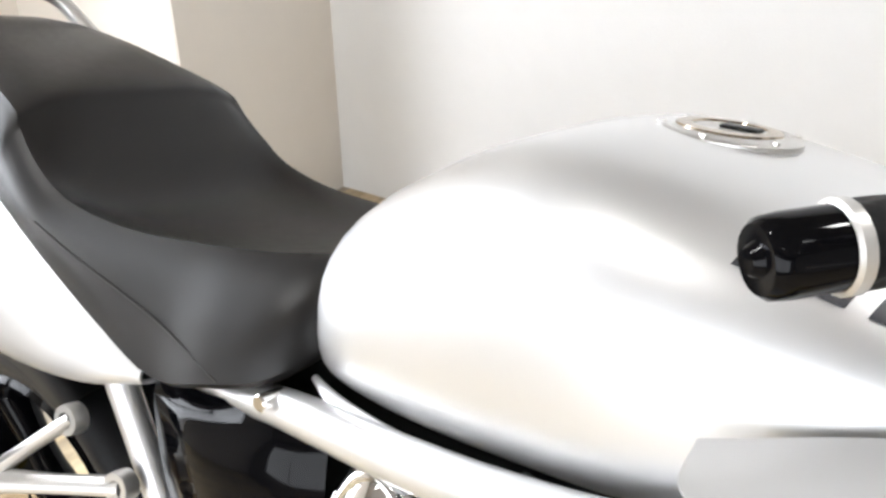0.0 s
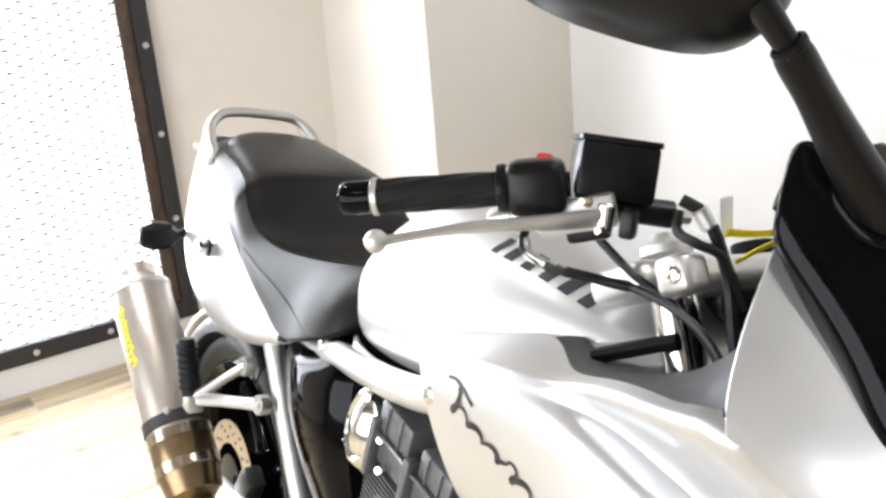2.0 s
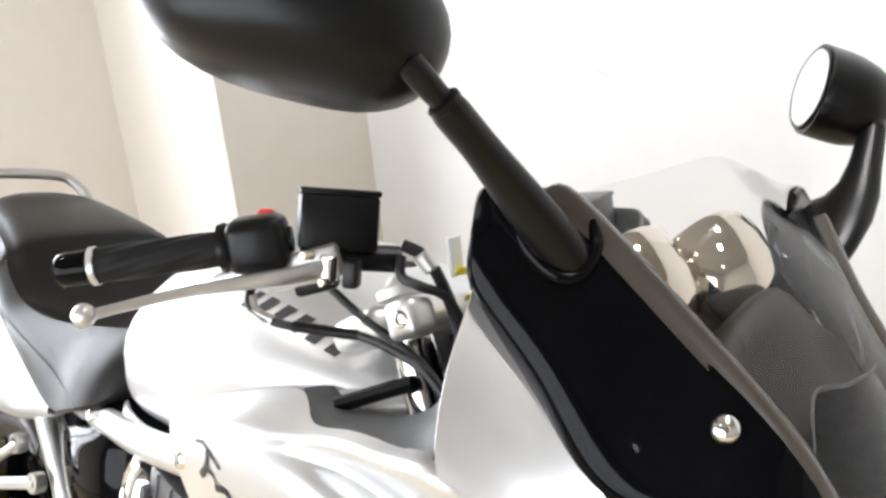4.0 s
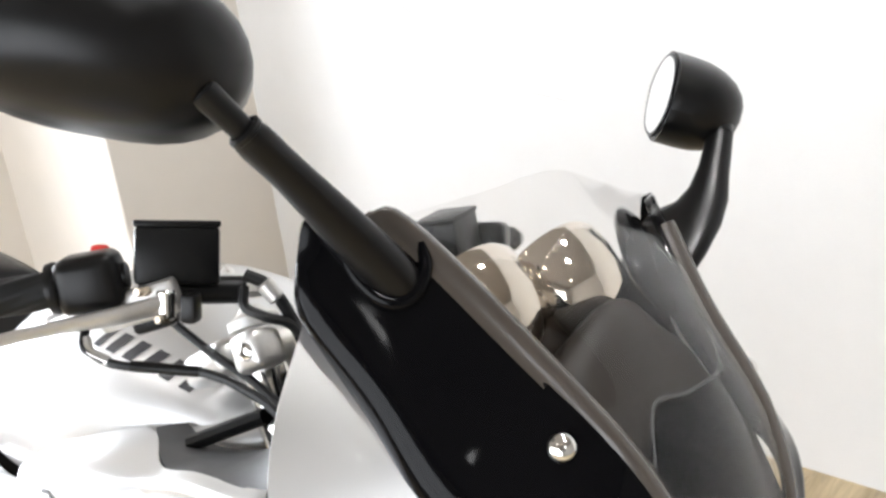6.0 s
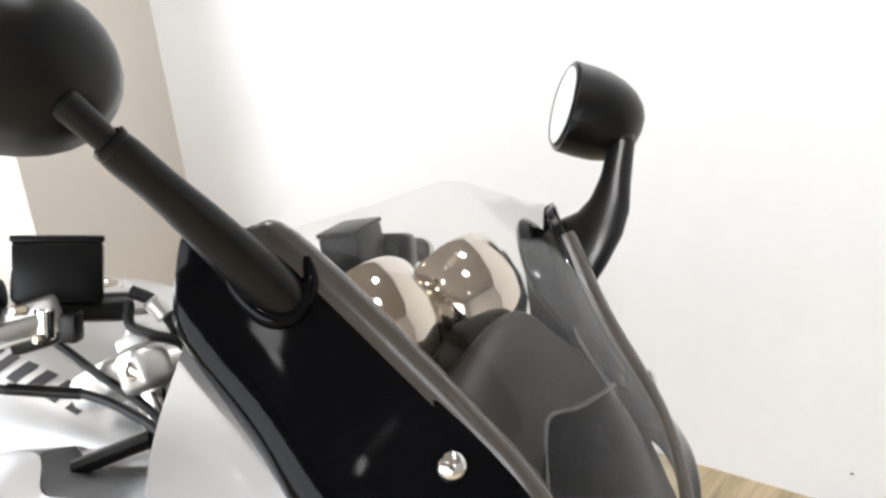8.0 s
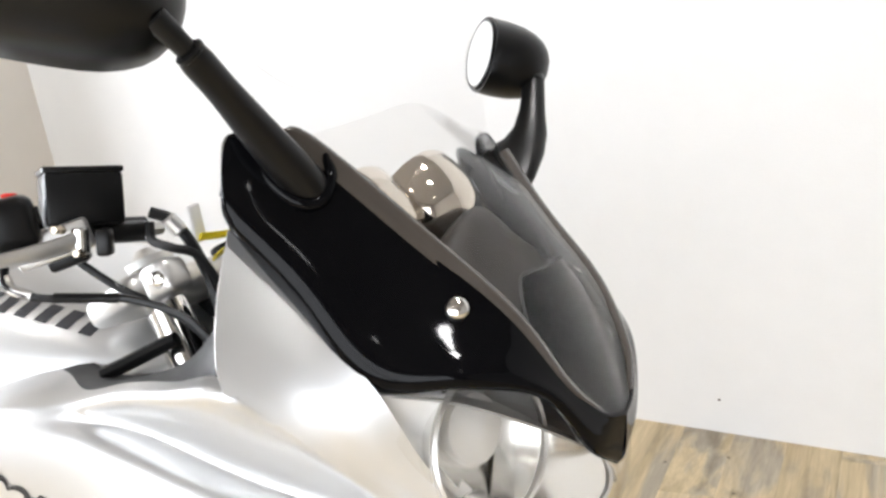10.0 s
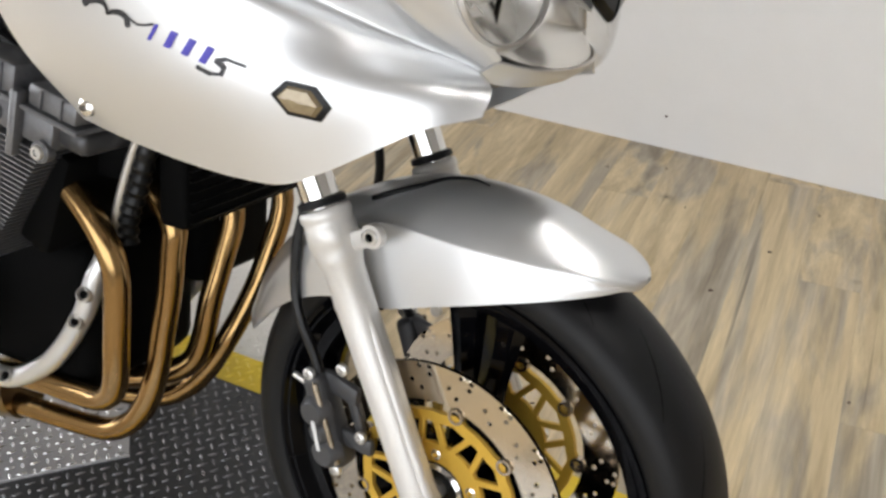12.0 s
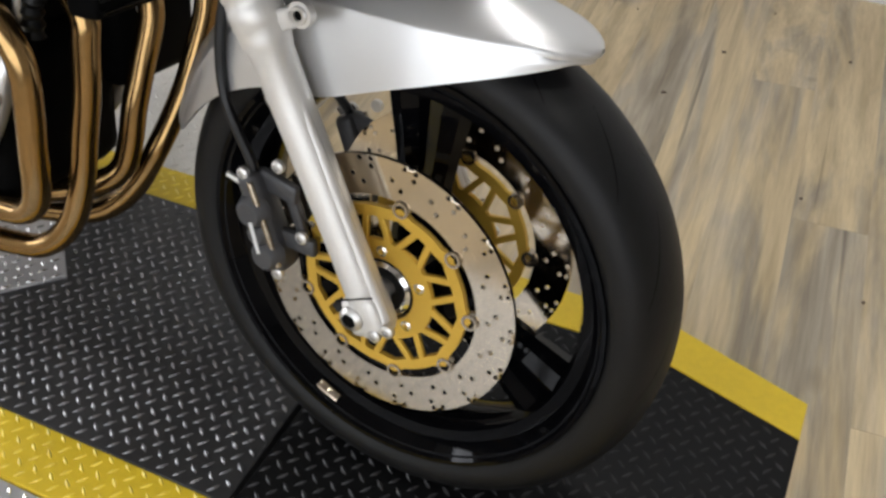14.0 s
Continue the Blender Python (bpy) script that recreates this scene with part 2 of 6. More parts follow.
# ---- mesh helpers ----
def spline(points, n, even=False):
    """Catmull-Rom through the points, n steps a span; any number of coordinates; even: centripetal, for uneven spans."""
    if even:
        p = [np.array(q, float) for q in points]
        p = [2 * p[0] - p[1]] + p + [2 * p[-1] - p[-2]]
        out = []
        for i in range(1, len(p) - 2):
            q = p[i - 1 : i + 3]
            s = [0.0]
            for a, b in zip(q, q[1:]):
                s.append(s[-1] + max(np.linalg.norm(b - a), 1e-5) ** 0.5)
            for k in range(n):
                t = s[1] + (s[2] - s[1]) * k / n
                a = [((s[j + 1] - t) * q[j] + (t - s[j]) * q[j + 1]) / (s[j + 1] - s[j]) for j in range(3)]
                b = [((s[j + 2] - t) * a[j] + (t - s[j]) * a[j + 1]) / (s[j + 2] - s[j]) for j in range(2)]
                out.append(((s[2] - t) * b[0] + (t - s[1]) * b[1]) / (s[2] - s[1]))
        out.append(p[-2])
        return out
    p = [np.array(q, float) for q in points]
    p = [2 * p[0] - p[1]] + p + [2 * p[-1] - p[-2]]
    out = []
    for i in range(1, len(p) - 2):
        a, b, c, d = p[i - 1 : i + 3]
        for k in range(n):
            t = k / n
            out.append(0.5 * (2 * b + (c - a) * t + (2 * a - 5 * b + 4 * c - d) * t * t + (3 * b - a - 3 * c + d) * t**3))
    out.append(p[-2])
    return out


def surface(rows, nu=6, nv=6, even=False):
    """A smooth grid of points through rows of control points."""
    rows = [spline(r, nu, even) for r in rows]
    cols = [spline([r[i] for r in rows], nv, even) for i in range(len(rows[0]))]
    return [[cols[i][j] for i in range(len(cols))] for j in range(len(cols[0]))]


def shell(g, thick):
    """A closed sheet over a grid of points, thick to the side of its normals' back."""
    nv, nu = len(g), len(g[0])
    a = np.array(g)
    du, dv = np.gradient(a, axis=1), np.gradient(a, axis=0)
    n = np.cross(du, dv)
    n /= np.linalg.norm(n, axis=2, keepdims=True) + 1e-12
    bm = bmesh.new()
    top = [[bm.verts.new(a[j, i]) for i in range(nu)] for j in range(nv)]
    bot = [[bm.verts.new(a[j, i] - thick * n[j, i]) for i in range(nu)] for j in range(nv)]
    for j in range(nv - 1):
        for i in range(nu - 1):
            bm.faces.new((top[j][i], top[j][i + 1], top[j + 1][i + 1], top[j + 1][i]))
            bm.faces.new((bot[j][i], bot[j + 1][i], bot[j + 1][i + 1], bot[j][i + 1]))
    for j in range(nv - 1):
        for i in (0, nu - 1):
            bm.faces.new((top[j][i], top[j + 1][i], bot[j + 1][i], bot[j][i]))
    for i in range(nu - 1):
        for j in (0, nv - 1):
            bm.faces.new((top[j][i], top[j][i + 1], bot[j][i + 1], bot[j][i]))
    bmesh.ops.remove_doubles(bm, verts=bm.verts, dist=1e-5)
    bmesh.ops.recalc_face_normals(bm, faces=bm.faces)
    return bm


def loft(rings, cap=True, bm=None):
    """Closed rings of equally many points, joined in order."""
    bm = bm or bmesh.new()
    vs = [[bm.verts.new(p) for p in r] for r in rings]
    n = len(vs[0])
    for a, b in zip(vs, vs[1:]):
        for i in range(n):
            bm.faces.new((a[i], a[(i + 1) % n], b[(i + 1) % n], b[i]))
    if cap:
        bm.faces.new(vs[0][::-1])
        bm.faces.new(vs[-1])
    bmesh.ops.recalc_face_normals(bm, faces=bm.faces)
    return bm


def tube(path, r, seg=10, n=5, flat=1.0, bm=None):
    """A pipe along a smooth path; r one radius or one for each point."""
    rs = r if isinstance(r, (list, tuple)) else [r] * len(path)
    pts = spline([(*p, q) for p, q in zip(path, rs)], n) if len(path) > 2 else [np.array((*p, q), float) for p, q in zip(path, rs)]
    rings, side = [], None
    for i, p in enumerate(pts):
        d = Vector(pts[min(i + 1, len(pts) - 1)][:3] - pts[max(i - 1, 0)][:3]).normalized()
        if side is None:
            side = d.orthogonal().normalized()
        side = (side - d * side.dot(d)).normalized()
        up = d.cross(side)
        c = Vector(p[:3])
        rad = float(p[3])
        rings.append([c + rad * (math.cos(2 * math.pi * k / seg) * side + flat * math.sin(2 * math.pi * k / seg) * up) for k in range(seg)])
    return loft(rings, True, bm)


def lathe(profile, m=Matrix(), n=32, closed=False, bm=None):
    """A profile of (radius, height) turned about z, then set by m."""
    bm = bm or bmesh.new()
    rings = []
    for r, h in profile:
        rings.append([bm.verts.new(m @ Vector((r * math.cos(2 * math.pi * k / n), r * math.sin(2 * math.pi * k / n), h))) for k in range(n)])
    pairs = list(zip(rings, rings[1:])) + ([(rings[-1], rings[0])] if closed else [])
    for a, b in pairs:
        for k in range(n):
            bm.faces.new((a[k], a[(k + 1) % n], b[(k + 1) % n], b[k]))
    if not closed:
        bm.faces.new(rings[0][::-1])
        bm.faces.new(rings[-1])
    bmesh.ops.recalc_face_normals(bm, faces=bm.faces)
    return bm


def box(size, m=Matrix(), bevel=0.002, bm=None, seg=2):
    """A bevelled block of that size about m's origin."""
    b = bmesh.new()
    bmesh.ops.create_cube(b, size=1.0)
    bmesh.ops.scale(b, vec=size, verts=b.verts)
    if bevel:
        bmesh.ops.bevel(b, geom=b.edges[:], offset=min(bevel, 0.45 * min(size)), segments=seg, affect="EDGES", profile=0.5)
    bmesh.ops.transform(b, matrix=m, verts=b.verts)
    return b if bm is None else merge(bm, b)


def merge(a, b):
    """Adds bmesh b to a, and frees b."""
    me = bpy.data.meshes.new("tmp")
    b.to_mesh(me)
    b.free()
    a.from_mesh(me)
    bpy.data.meshes.remove(me)
    return a


def along(p, q):
    """A matrix at p whose z axis points to q."""
    p, q = Vector(p), Vector(q)
    return Matrix.Translation(p) @ (q - p).to_track_quat("Z", "Y").to_matrix().to_4x4()


def rod(p, q, r0, r1=None, n=16, edge=0.0015, bm=None):
    """A solid round bar from p to q with softened ends."""
    h, r1 = (Vector(q) - Vector(p)).length, r0 if r1 is None else r1
    e = min(edge, h / 3, r0 / 2, r1 / 2)
    return lathe([(r0 - e, 0), (r0, e), (r1, h - e), (r1 - e, h)], along(p, q), n, False, bm)


def flipped(bm):
    """The same form on the other side of the plane y = 0."""
    b = bm.copy()
    bmesh.ops.scale(b, vec=(1, -1, 1), verts=b.verts)
    bmesh.ops.reverse_faces(b, faces=b.faces)
    return b


def link_mesh(name, bm, mat, smooth=True, angle=40):
    me = bpy.data.meshes.new(name)
    bm.to_mesh(me)
    bm.free()
    me.materials.append(mat)
    if smooth:
        me.polygons.foreach_set("use_smooth", [True] * len(me.polygons))
        me.set_sharp_from_angle(angle=radians(angle))
    return new(name, me)


def part(name, bm, mat, parent, label="", smooth=True, angle=40):
    """One mesh under a thing or under a part."""
    ob = link_mesh(name, bm, mat, smooth, angle)
    ob.parent = parent
    return tagged(ob, label)


def thing(name, label, category, m=Matrix(), group="", kind=""):
    ob = new(name)
    ob.matrix_world = m
    return tagged(ob, label, category, group, kind)


def solid(name, bm, mat, label, category, kind="", group="", smooth=False):
    return tagged(link_mesh(name, bm, mat, smooth), label, category, group, kind)

# ---- the room ----
def wall(name, p, q, z0, z1, thick, label="plain white painted wall", mat=None):
    """A wall from p to q in plan, thick to its right-hand side."""
    d = Vector((q[0] - p[0], q[1] - p[1], 0))
    n = Vector((d.y, -d.x, 0)).normalized()
    c = Vector((p[0], p[1], 0)) + d / 2 + n * thick / 2
    m = Matrix.Translation((c.x, c.y, (z0 + z1) / 2)) @ Matrix.Rotation(math.atan2(d.y, d.x), 4, "Z")
    return solid(name, box((d.length, thick, z1 - z0), m, 0.003, seg=1), mat or WALL, label, "wall", "structure")


TOP = 2.9
wall("wall_back_far", (-0.66, 1.752), (-2.36, 1.752), -0.05, TOP, 0.12)
wall("wall_back_near", (3.2, 1.26), (-0.70, 1.752), -0.05, TOP, 0.12)
# the pilaster carries its warm shade in the wall colour
wall("wall_pilaster_face", (-2.295, 1.171), (-2.295, 1.82), -0.05, TOP, -0.12, "plain wall toned cream for its warm shade", SHADED_WALL)
wall("wall_pilaster_side", (-2.299, 1.1685), (-3.074, 1.1685), -0.05, TOP, 0.12, "plain wall toned cream for its warm shade", SHADED_WALL)
# unseen walls in front and to the right, kept dim for reflections
wall("wall_front_below", (-3.1, -3.2), (3.32, -3.2), -0.05, 0.40, 0.12, "plain wall out of view, toned beige to dim reflections", UNSEEN_WALL)
wall("wall_front_above", (-3.1, -3.2), (3.32, -3.2), 2.35, TOP, 0.12, "plain wall out of view, toned beige to dim reflections", UNSEEN_WALL)
wall("wall_front_left", (-3.1, -3.2), (-2.3, -3.2), 0.40, 2.35, 0.12, "plain wall out of view, toned beige to dim reflections", UNSEEN_WALL)
wall("wall_front_right", (2.3, -3.2), (3.32, -3.2), 0.40, 2.35, 0.12, "plain wall out of view, toned beige to dim reflections", UNSEEN_WALL)
wall("wall_right", (3.2, -3.2), (3.2, 1.5), -0.05, TOP, 0.12, "plain wall out of view, toned beige to dim reflections", UNSEEN_WALL)
REAR_X = -2.954
# rear wall pieces, toned cream for the same shade
wall("wall_rear_below", (REAR_X, 1.24), (REAR_X, -3.2), -0.05, 0.150, 0.12, "plain wall toned cream for its warm shade", SHADED_WALL)
wall("wall_rear_beside", (REAR_X, 1.24), (REAR_X, 0.455), 0.150, TOP, 0.12, "plain wall toned cream for its warm shade", SHADED_WALL)
wall("wall_rear_beyond", (REAR_X, -1.00), (REAR_X, -3.2), 0.150, TOP, 0.12, "plain wall toned cream for its warm shade", SHADED_WALL)
wall("wall_rear_above", (REAR_X, 0.455), (REAR_X, -1.00), 2.15, TOP, 0.12, "plain wall toned cream for its warm shade", SHADED_WALL)
solid("ceiling", box((6.6, 5.3, 0.1), Matrix.Translation((0.1, -0.75, TOP + 0.05)), 0), CEILING, "plain dark ceiling out of view, toned to dim reflections", "ceiling", "structure")
solid("baseboard", box((0.012, 1.55, 0.10), Matrix.Translation((REAR_X + 0.0065, -0.38, 0.05)), 0.002), BOARD, "white painted baseboard below the mesh frame", "baseboard", "structure")

LAMP_SPOTS = [(-1.5, -0.5, 75), (0.2, -1.7, 75), (1.0, -0.2, 75), (0.3, 0.6, 80), (1.9, -1.4, 75), (-1.6, -2.0, 75)]
for lx, ly, beam in LAMP_SPOTS:
    fixture = thing("ceiling_light", "round warm ceiling downlight with a white rim", "lamp", Matrix.Translation((lx, ly, TOP)), "ceiling lights")
    part("rim", lathe([(0.085, 0.0), (0.112, -0.001), (0.110, -0.010), (0.088, -0.014)], Matrix(), 28, True), BOARD, fixture)
    part("diffuser", lathe([(0.084, -0.002), (0.084, -0.006), (0.001, -0.008)], Matrix(), 28), LAMP_GLOW, fixture, "glowing warm diffuser")
    lamp = area_lamp("ceiling_lamp", (lx, ly, TOP - 0.03), (lx, ly, 0), 0.16, 0.16, LAMP_WATTS, (1.0, 0.95, 0.88))
    lamp.data.spread = radians(beam)
area_lamp("window_lamp", (REAR_X - 0.10, -0.28, 1.2), (0.0, -0.28, 0.7), 1.4, 1.9, WINDOW_WATTS, (1.0, 1.0, 1.0))
area_lamp("shopfront_lamp", (0.0, -3.25, 1.375), (0.0, 0.0, 1.0), 4.5, 1.90, FRONT_WATTS, (1.0, 0.995, 0.985))
shopfront = thing("window_1", "wide low-silled shop window with a white frame", "window", Matrix.Translation((0, -3.2, 0)), "", "structure")
for wx in (-2.28, -0.76, 0.76, 2.28):
    part("window_frame", box((0.05, 0.06, 1.85), Matrix.Translation((wx, -0.06, 1.375)), 0.004), BOARD, shopfront)
for wz in (0.425, 2.325):
    part("window_frame", box((4.5, 0.06, 0.05), Matrix.Translation((0, -0.06, wz)), 0.004), BOARD, shopfront)
outside_front = box((9.0, 0.02, 4.0), Matrix.Translation((0, -4.6, 1.6)), 0)
solid("backdrop_front", outside_front, OUTSIDE, "bright overcast daylight outside the shop window", "backdrop", "structure")
backdrop = bmesh.new()
box((0.02, 5.0, 4.0), Matrix.Translation((-4.6, -0.3, 1.6)), 0, backdrop)
solid("backdrop", backdrop, OUTSIDE, "overexposed bright daylight beyond the mesh", "backdrop", "structure")
solid("orange_board", box((0.03, 0.62, 0.66), Matrix.Translation((-3.25, -0.385, 0.30)), 0.004), ORANGE, "orange board standing behind the wire mesh", "board")

# the wire-mesh frame on the rear wall
guard = thing("mesh_window_guard", "dark steel frame with expanded wire mesh and bolts", "window guard", Matrix.Translation((REAR_X, 0, 0)))
part("stile", box((0.03, 0.052, 2.10), Matrix.Translation((0.016, 0.505, 1.155)), 0.003), FRAME, guard, "dark steel upright")
part("stile", box((0.03, 0.052, 2.10), Matrix.Translation((0.016, -1.02, 1.155)), 0.003), FRAME, guard)
part("rail", box((0.03, 1.472, 0.062), Matrix.Translation((0.016, -0.257, 0.136)), 0.003), FRAME, guard)
part("rail", box((0.03, 1.472, 0.062), Matrix.Translation((0.016, -0.257, 2.174)), 0.003), FRAME, guard)
part("inner_stile", box((0.022, 0.046, 2.00), Matrix.Translation((0.010, 0.455, 1.168)), 0.002), RUST, guard, "weathered brown inner strip")
bolt_bm = lathe([(0.008, 0), (0.011, 0.003), (0.009, 0.007), (0.004, 0.009)], Matrix.Rotation(math.pi / 2, 4, "Y"), 10)
bolt_me = None
for by, bz in [(0.505, z) for z in (0.175, 0.465, 0.755, 1.045, 1.335, 1.625, 1.915)] + [(y, 0.136) for y in (0.22, -0.02, -0.30, -0.58)]:
    if bolt_me is None:
        bolt_me = part("bolt", bolt_bm, ALLOY, guard).data
        ob = guard.children[-1]
    else:
        ob = new("bolt", bolt_me)
        ob.parent = guard
    ob.location = (0.031, by, bz)
wires = bmesh.new()
for s in (1, -1):
    for k in range(-34, 90):
        y0, z0 = -1.0, 0.165 + k * 0.034 * 1.0
        y1 = 0.44
        slope = 0.50 * s
        zs = [(y, z0 + slope * (y - (-1.0))) for y in (y0, y1)]
        pts = []
        (ya, za), (yb, zb) = zs
        lo, hi = 0.16, 2.15
        if max(za, zb) < lo or min(za, zb) > hi:
            continue
        for y, z in ((ya, za), (yb, zb)):
            if z < lo:
                y, z = ya + (lo - za) / slope, lo
            if z > hi:
                y, z = ya + (hi - za) / slope, hi
            pts.append((0.006 + 0.003 * s, y, z))
        tube(pts, 0.0031, 4, 1, 1.0, wires)
part("wire_mesh", wires, WIRE, guard, "thin diamond wire mesh", False)

# ---- the lift platform under the motorcycle ----
DECK_Z = 0.0575
lift = thing("lift_platform", "low black tread-plate platform with yellow edge stripes", "platform", Matrix.Rotation(radians(-4.0), 4, "Z"))


def slab(name, outline, z0, z1, mat, label=""):
    bm = bmesh.new()
    lo, hi = [bm.verts.new((x, y, z0)) for x, y in outline], [bm.verts.new((x, y, z1)) for x, y in outline]
    bm.faces.new(lo[::-1]), bm.faces.new(hi)
    for i in range(len(lo)):
        j = (i + 1) % len(lo)
        bm.faces.new((lo[i], lo[j], hi[j], hi[i]))
    bmesh.ops.recalc_face_normals(bm, faces=bm.faces)
    bmesh.ops.bevel(bm, geom=[e for e in bm.edges if all(v.co.z > z1 - 1e-6 for v in e.verts)], offset=0.0012, segments=1, affect="EDGES")
    return part(name, bm, mat, lift, label, False)


SEAM = -0.163
DECK = [(-1.50, -0.174), (SEAM - 0.003, -0.174), (SEAM - 0.003, 0.287), (-1.50, 0.287)]
NOSE = [(SEAM + 0.003, -0.174), (0.25, -0.174), (0.462, -0.11), (0.462, 0.224), (0.25, 0.287), (SEAM + 0.003, 0.287)]
NEAR = [(-1.50, -0.26), (SEAM - 0.003, -0.26), (SEAM - 0.003, -0.1745), (-1.50, -0.1745)]
NEAR_NOSE = [(SEAM + 0.003, -0.26), (0.25, -0.26), (0.462, -0.18), (0.462, -0.1105), (0.25, -0.1745), (SEAM + 0.003, -0.1745)]
FAR = [(-1.50, 0.2875), (0.25, 0.2875), (0.462, 0.2245), (0.462, 0.29), (0.25, 0.362), (-1.50, 0.362)]
WING_NEAR = [(-0.80, -0.72), (0.0, -0.72), (0.0, -0.261), (-0.80, -0.261)]
WING_FAR = [(-1.50, 0.363), (-0.56, 0.363), (-0.56, 0.98), (-1.50, 0.98)]
slab("deck_plate", DECK, 0.0, DECK_Z, PLATE_BLACK, "black tread plate")
slab("front_plate", NOSE, 0.0, DECK_Z - 0.002, NOSE_BLACK, "black tapered front plate, darkened for shade")
for o in (NEAR, NEAR_NOSE, FAR):
    slab("edge_stripe", o, 0.0, DECK_Z - 0.001, PLATE_YELLOW, "yellow painted edge stripe")
slab("side_plate", WING_NEAR, 0.0, DECK_Z - 0.006, PLATE_SILVER, "bare silver tread plate")
slab("side_plate", WING_FAR, 0.0, DECK_Z - 0.006, PALE_PLATE, "pale worn tread plate")
STAND = [(-0.625, 0.063), (-0.80, -0.115), (-1.05, -0.115), (-1.05, 0.24), (-0.80, 0.24)]
slab("stand_plate", STAND, DECK_Z + 0.0002, DECK_Z + 0.005, PLATE_SILVER, "small silver tread plate")


def inside(x, y, outline, margin):
    """Whether a point lies in a convex outline, a margin from its edges."""
    for (ax, ay), (bx, by) in zip(outline, outline[1:] + outline[:1]):
        dx, dy = bx - ax, by - ay
        if (dx * (y - ay) - dy * (x - ax)) / math.hypot(dx, dy) < margin:
            return False
    return True


BUMP = material("worn_tread_black", (0.17, 0.17, 0.175), 0.28, 0.7, 0.25, 150, 0.0, 0.0, 0.2)


def bumps(outline, z, mat, x0, pitch=0.0265):
    """Raised lozenges of a tread plate, turned by turns."""
    xs, ys = [p[0] for p in outline], [p[1] for p in outline]
    verts, faces = [], []
    for i in range(int((max(xs) - x0) / pitch) + 1):
        for j in range(int((max(ys) - min(ys)) / (pitch / 1.0)) + 1):
            for sub in (0, 1):
                x, y = x0 + (i + 0.5 * sub) * pitch, min(ys) + (j + 0.5 * sub) * pitch
                if not inside(x, y, outline, 0.006):
                    continue
                a = radians(52 if sub else -38) + random.uniform(-0.05, 0.05)
                ux, uy = math.cos(a), math.sin(a)
                L, W, H = 0.0105, 0.0032, 0.0017
                n = len(verts)
                for u, v, h in ((-L, 0, -0.0004), (0, -W, -0.0004), (L, 0, -0.0004), (0, W, -0.0004), (-0.45 * L, 0, H), (0.45 * L, 0, H)):
                    verts.append((x + u * ux - v * uy, y + u * uy + v * ux, z + h))
                faces += [(n, n + 1, n + 4), (n + 1, n + 5, n + 4), (n + 1, n + 2, n + 5), (n + 2, n + 3, n + 5), (n + 3, n + 4, n + 5), (n + 3, n, n + 4)]
    me = bpy.data.meshes.new("tread_relief")
    me.from_pydata(verts, [], faces)
    me.materials.append(mat)
    ob = new("tread_relief", me)
    ob.parent = lift
    tagged(ob, kind="stuff")


bumps(DECK, DECK_Z, BUMP, -1.0)
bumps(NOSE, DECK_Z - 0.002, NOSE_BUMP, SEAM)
# the stripes are worn smooth towards the nose
for o in (NEAR, [(-1.50, 0.2875), (0.02, 0.2875), (0.02, 0.362), (-1.50, 0.362)]):
    bumps(o, DECK_Z - 0.001, YELLOW_BUMP, -1.0)
bumps(WING_NEAR, DECK_Z - 0.006, SILVER_BUMP, -0.8)
bumps(WING_FAR, DECK_Z - 0.006, PALE_PLATE, -1.2)
bumps(STAND[::-1], DECK_Z + 0.005, SILVER_BUMP, -1.05)

# dirt on the floor and the wall
debris = bmesh.new()
for sx, sy in ((-0.088, 1.561), (-0.231, 1.512), (0.002, 1.377), (0.130, 1.046), (0.431, 0.786), (0.303, 1.463), (-2.399, -0.145), (-2.10, 0.55), (0.62, 1.12), (0.22, 1.25), (0.55, 0.55), (0.48, 1.30)):
    r = random.uniform(0.003, 0.007)
    ring = [(sx + r * random.uniform(0.5, 1.2) * math.cos(2 * math.pi * k / 6), sy + r * random.uniform(0.5, 1.2) * math.sin(2 * math.pi * k / 6), 0.0002) for k in range(6)]
    loft([ring, [(sx + 0.6 * (x - sx), sy + 0.6 * (y - sy), 0.0024) for x, y, z in ring]], True, debris)
solid("floor_debris", debris, RUST, "small dark flakes of dirt on the oak planks", "debris", "stuff")
solid("wall_speck", box((0.007, 0.003, 0.005), Matrix.Translation((-0.127, 1.678, 0.093)), 0.001), RUST, "small dark speck on the white wall", "speck")
solid("wall_wire", tube([(-1.64, 1.744, 1.23), (-1.45, 1.745, 1.09), (-1.376, 1.745, 1.01), (-1.266, 1.745, 0.945), (-1.12, 1.744, 0.92), (-1.03, 1.745, 0.90)], 0.0009, 6, 6), BOARD, "thin pale wire tacked along the wall", "wire", smooth=True)

# ---- the motorcycle: x ahead, y to its left, z up, front axle at (0, 0, 0.3); built small and scaled to true size ----
SIZE = 1.055
motorcycle = thing("motorcycle", "silver sport-touring motorcycle with black seat leaning on its stand", "motorcycle",
                   pose(0.0040, -0.0209, 0.0444, 0, 0, -2.8) @ pose(0, 0, 0, -12.5))
AXIS_P, AXIS_D = Vector((-0.0272, 0, 0.2873)), Vector((-0.4226, 0, 0.9063))
STEER = Matrix.Translation(AXIS_P) @ Matrix.Rotation(radians(-6.5), 4, AXIS_D) @ Matrix.Translation(-AXIS_P)
UNSTEER = STEER.inverted()


def bike(name, bm, mat, parent=None, label="", steer=False, smooth=True, angle=40):
    if steer:
        bmesh.ops.transform(bm, matrix=STEER, verts=bm.verts)
    bmesh.ops.scale(bm, vec=(SIZE,) * 3, verts=bm.verts)
    return part(name, bm, mat, parent or motorcycle, label, smooth, angle)


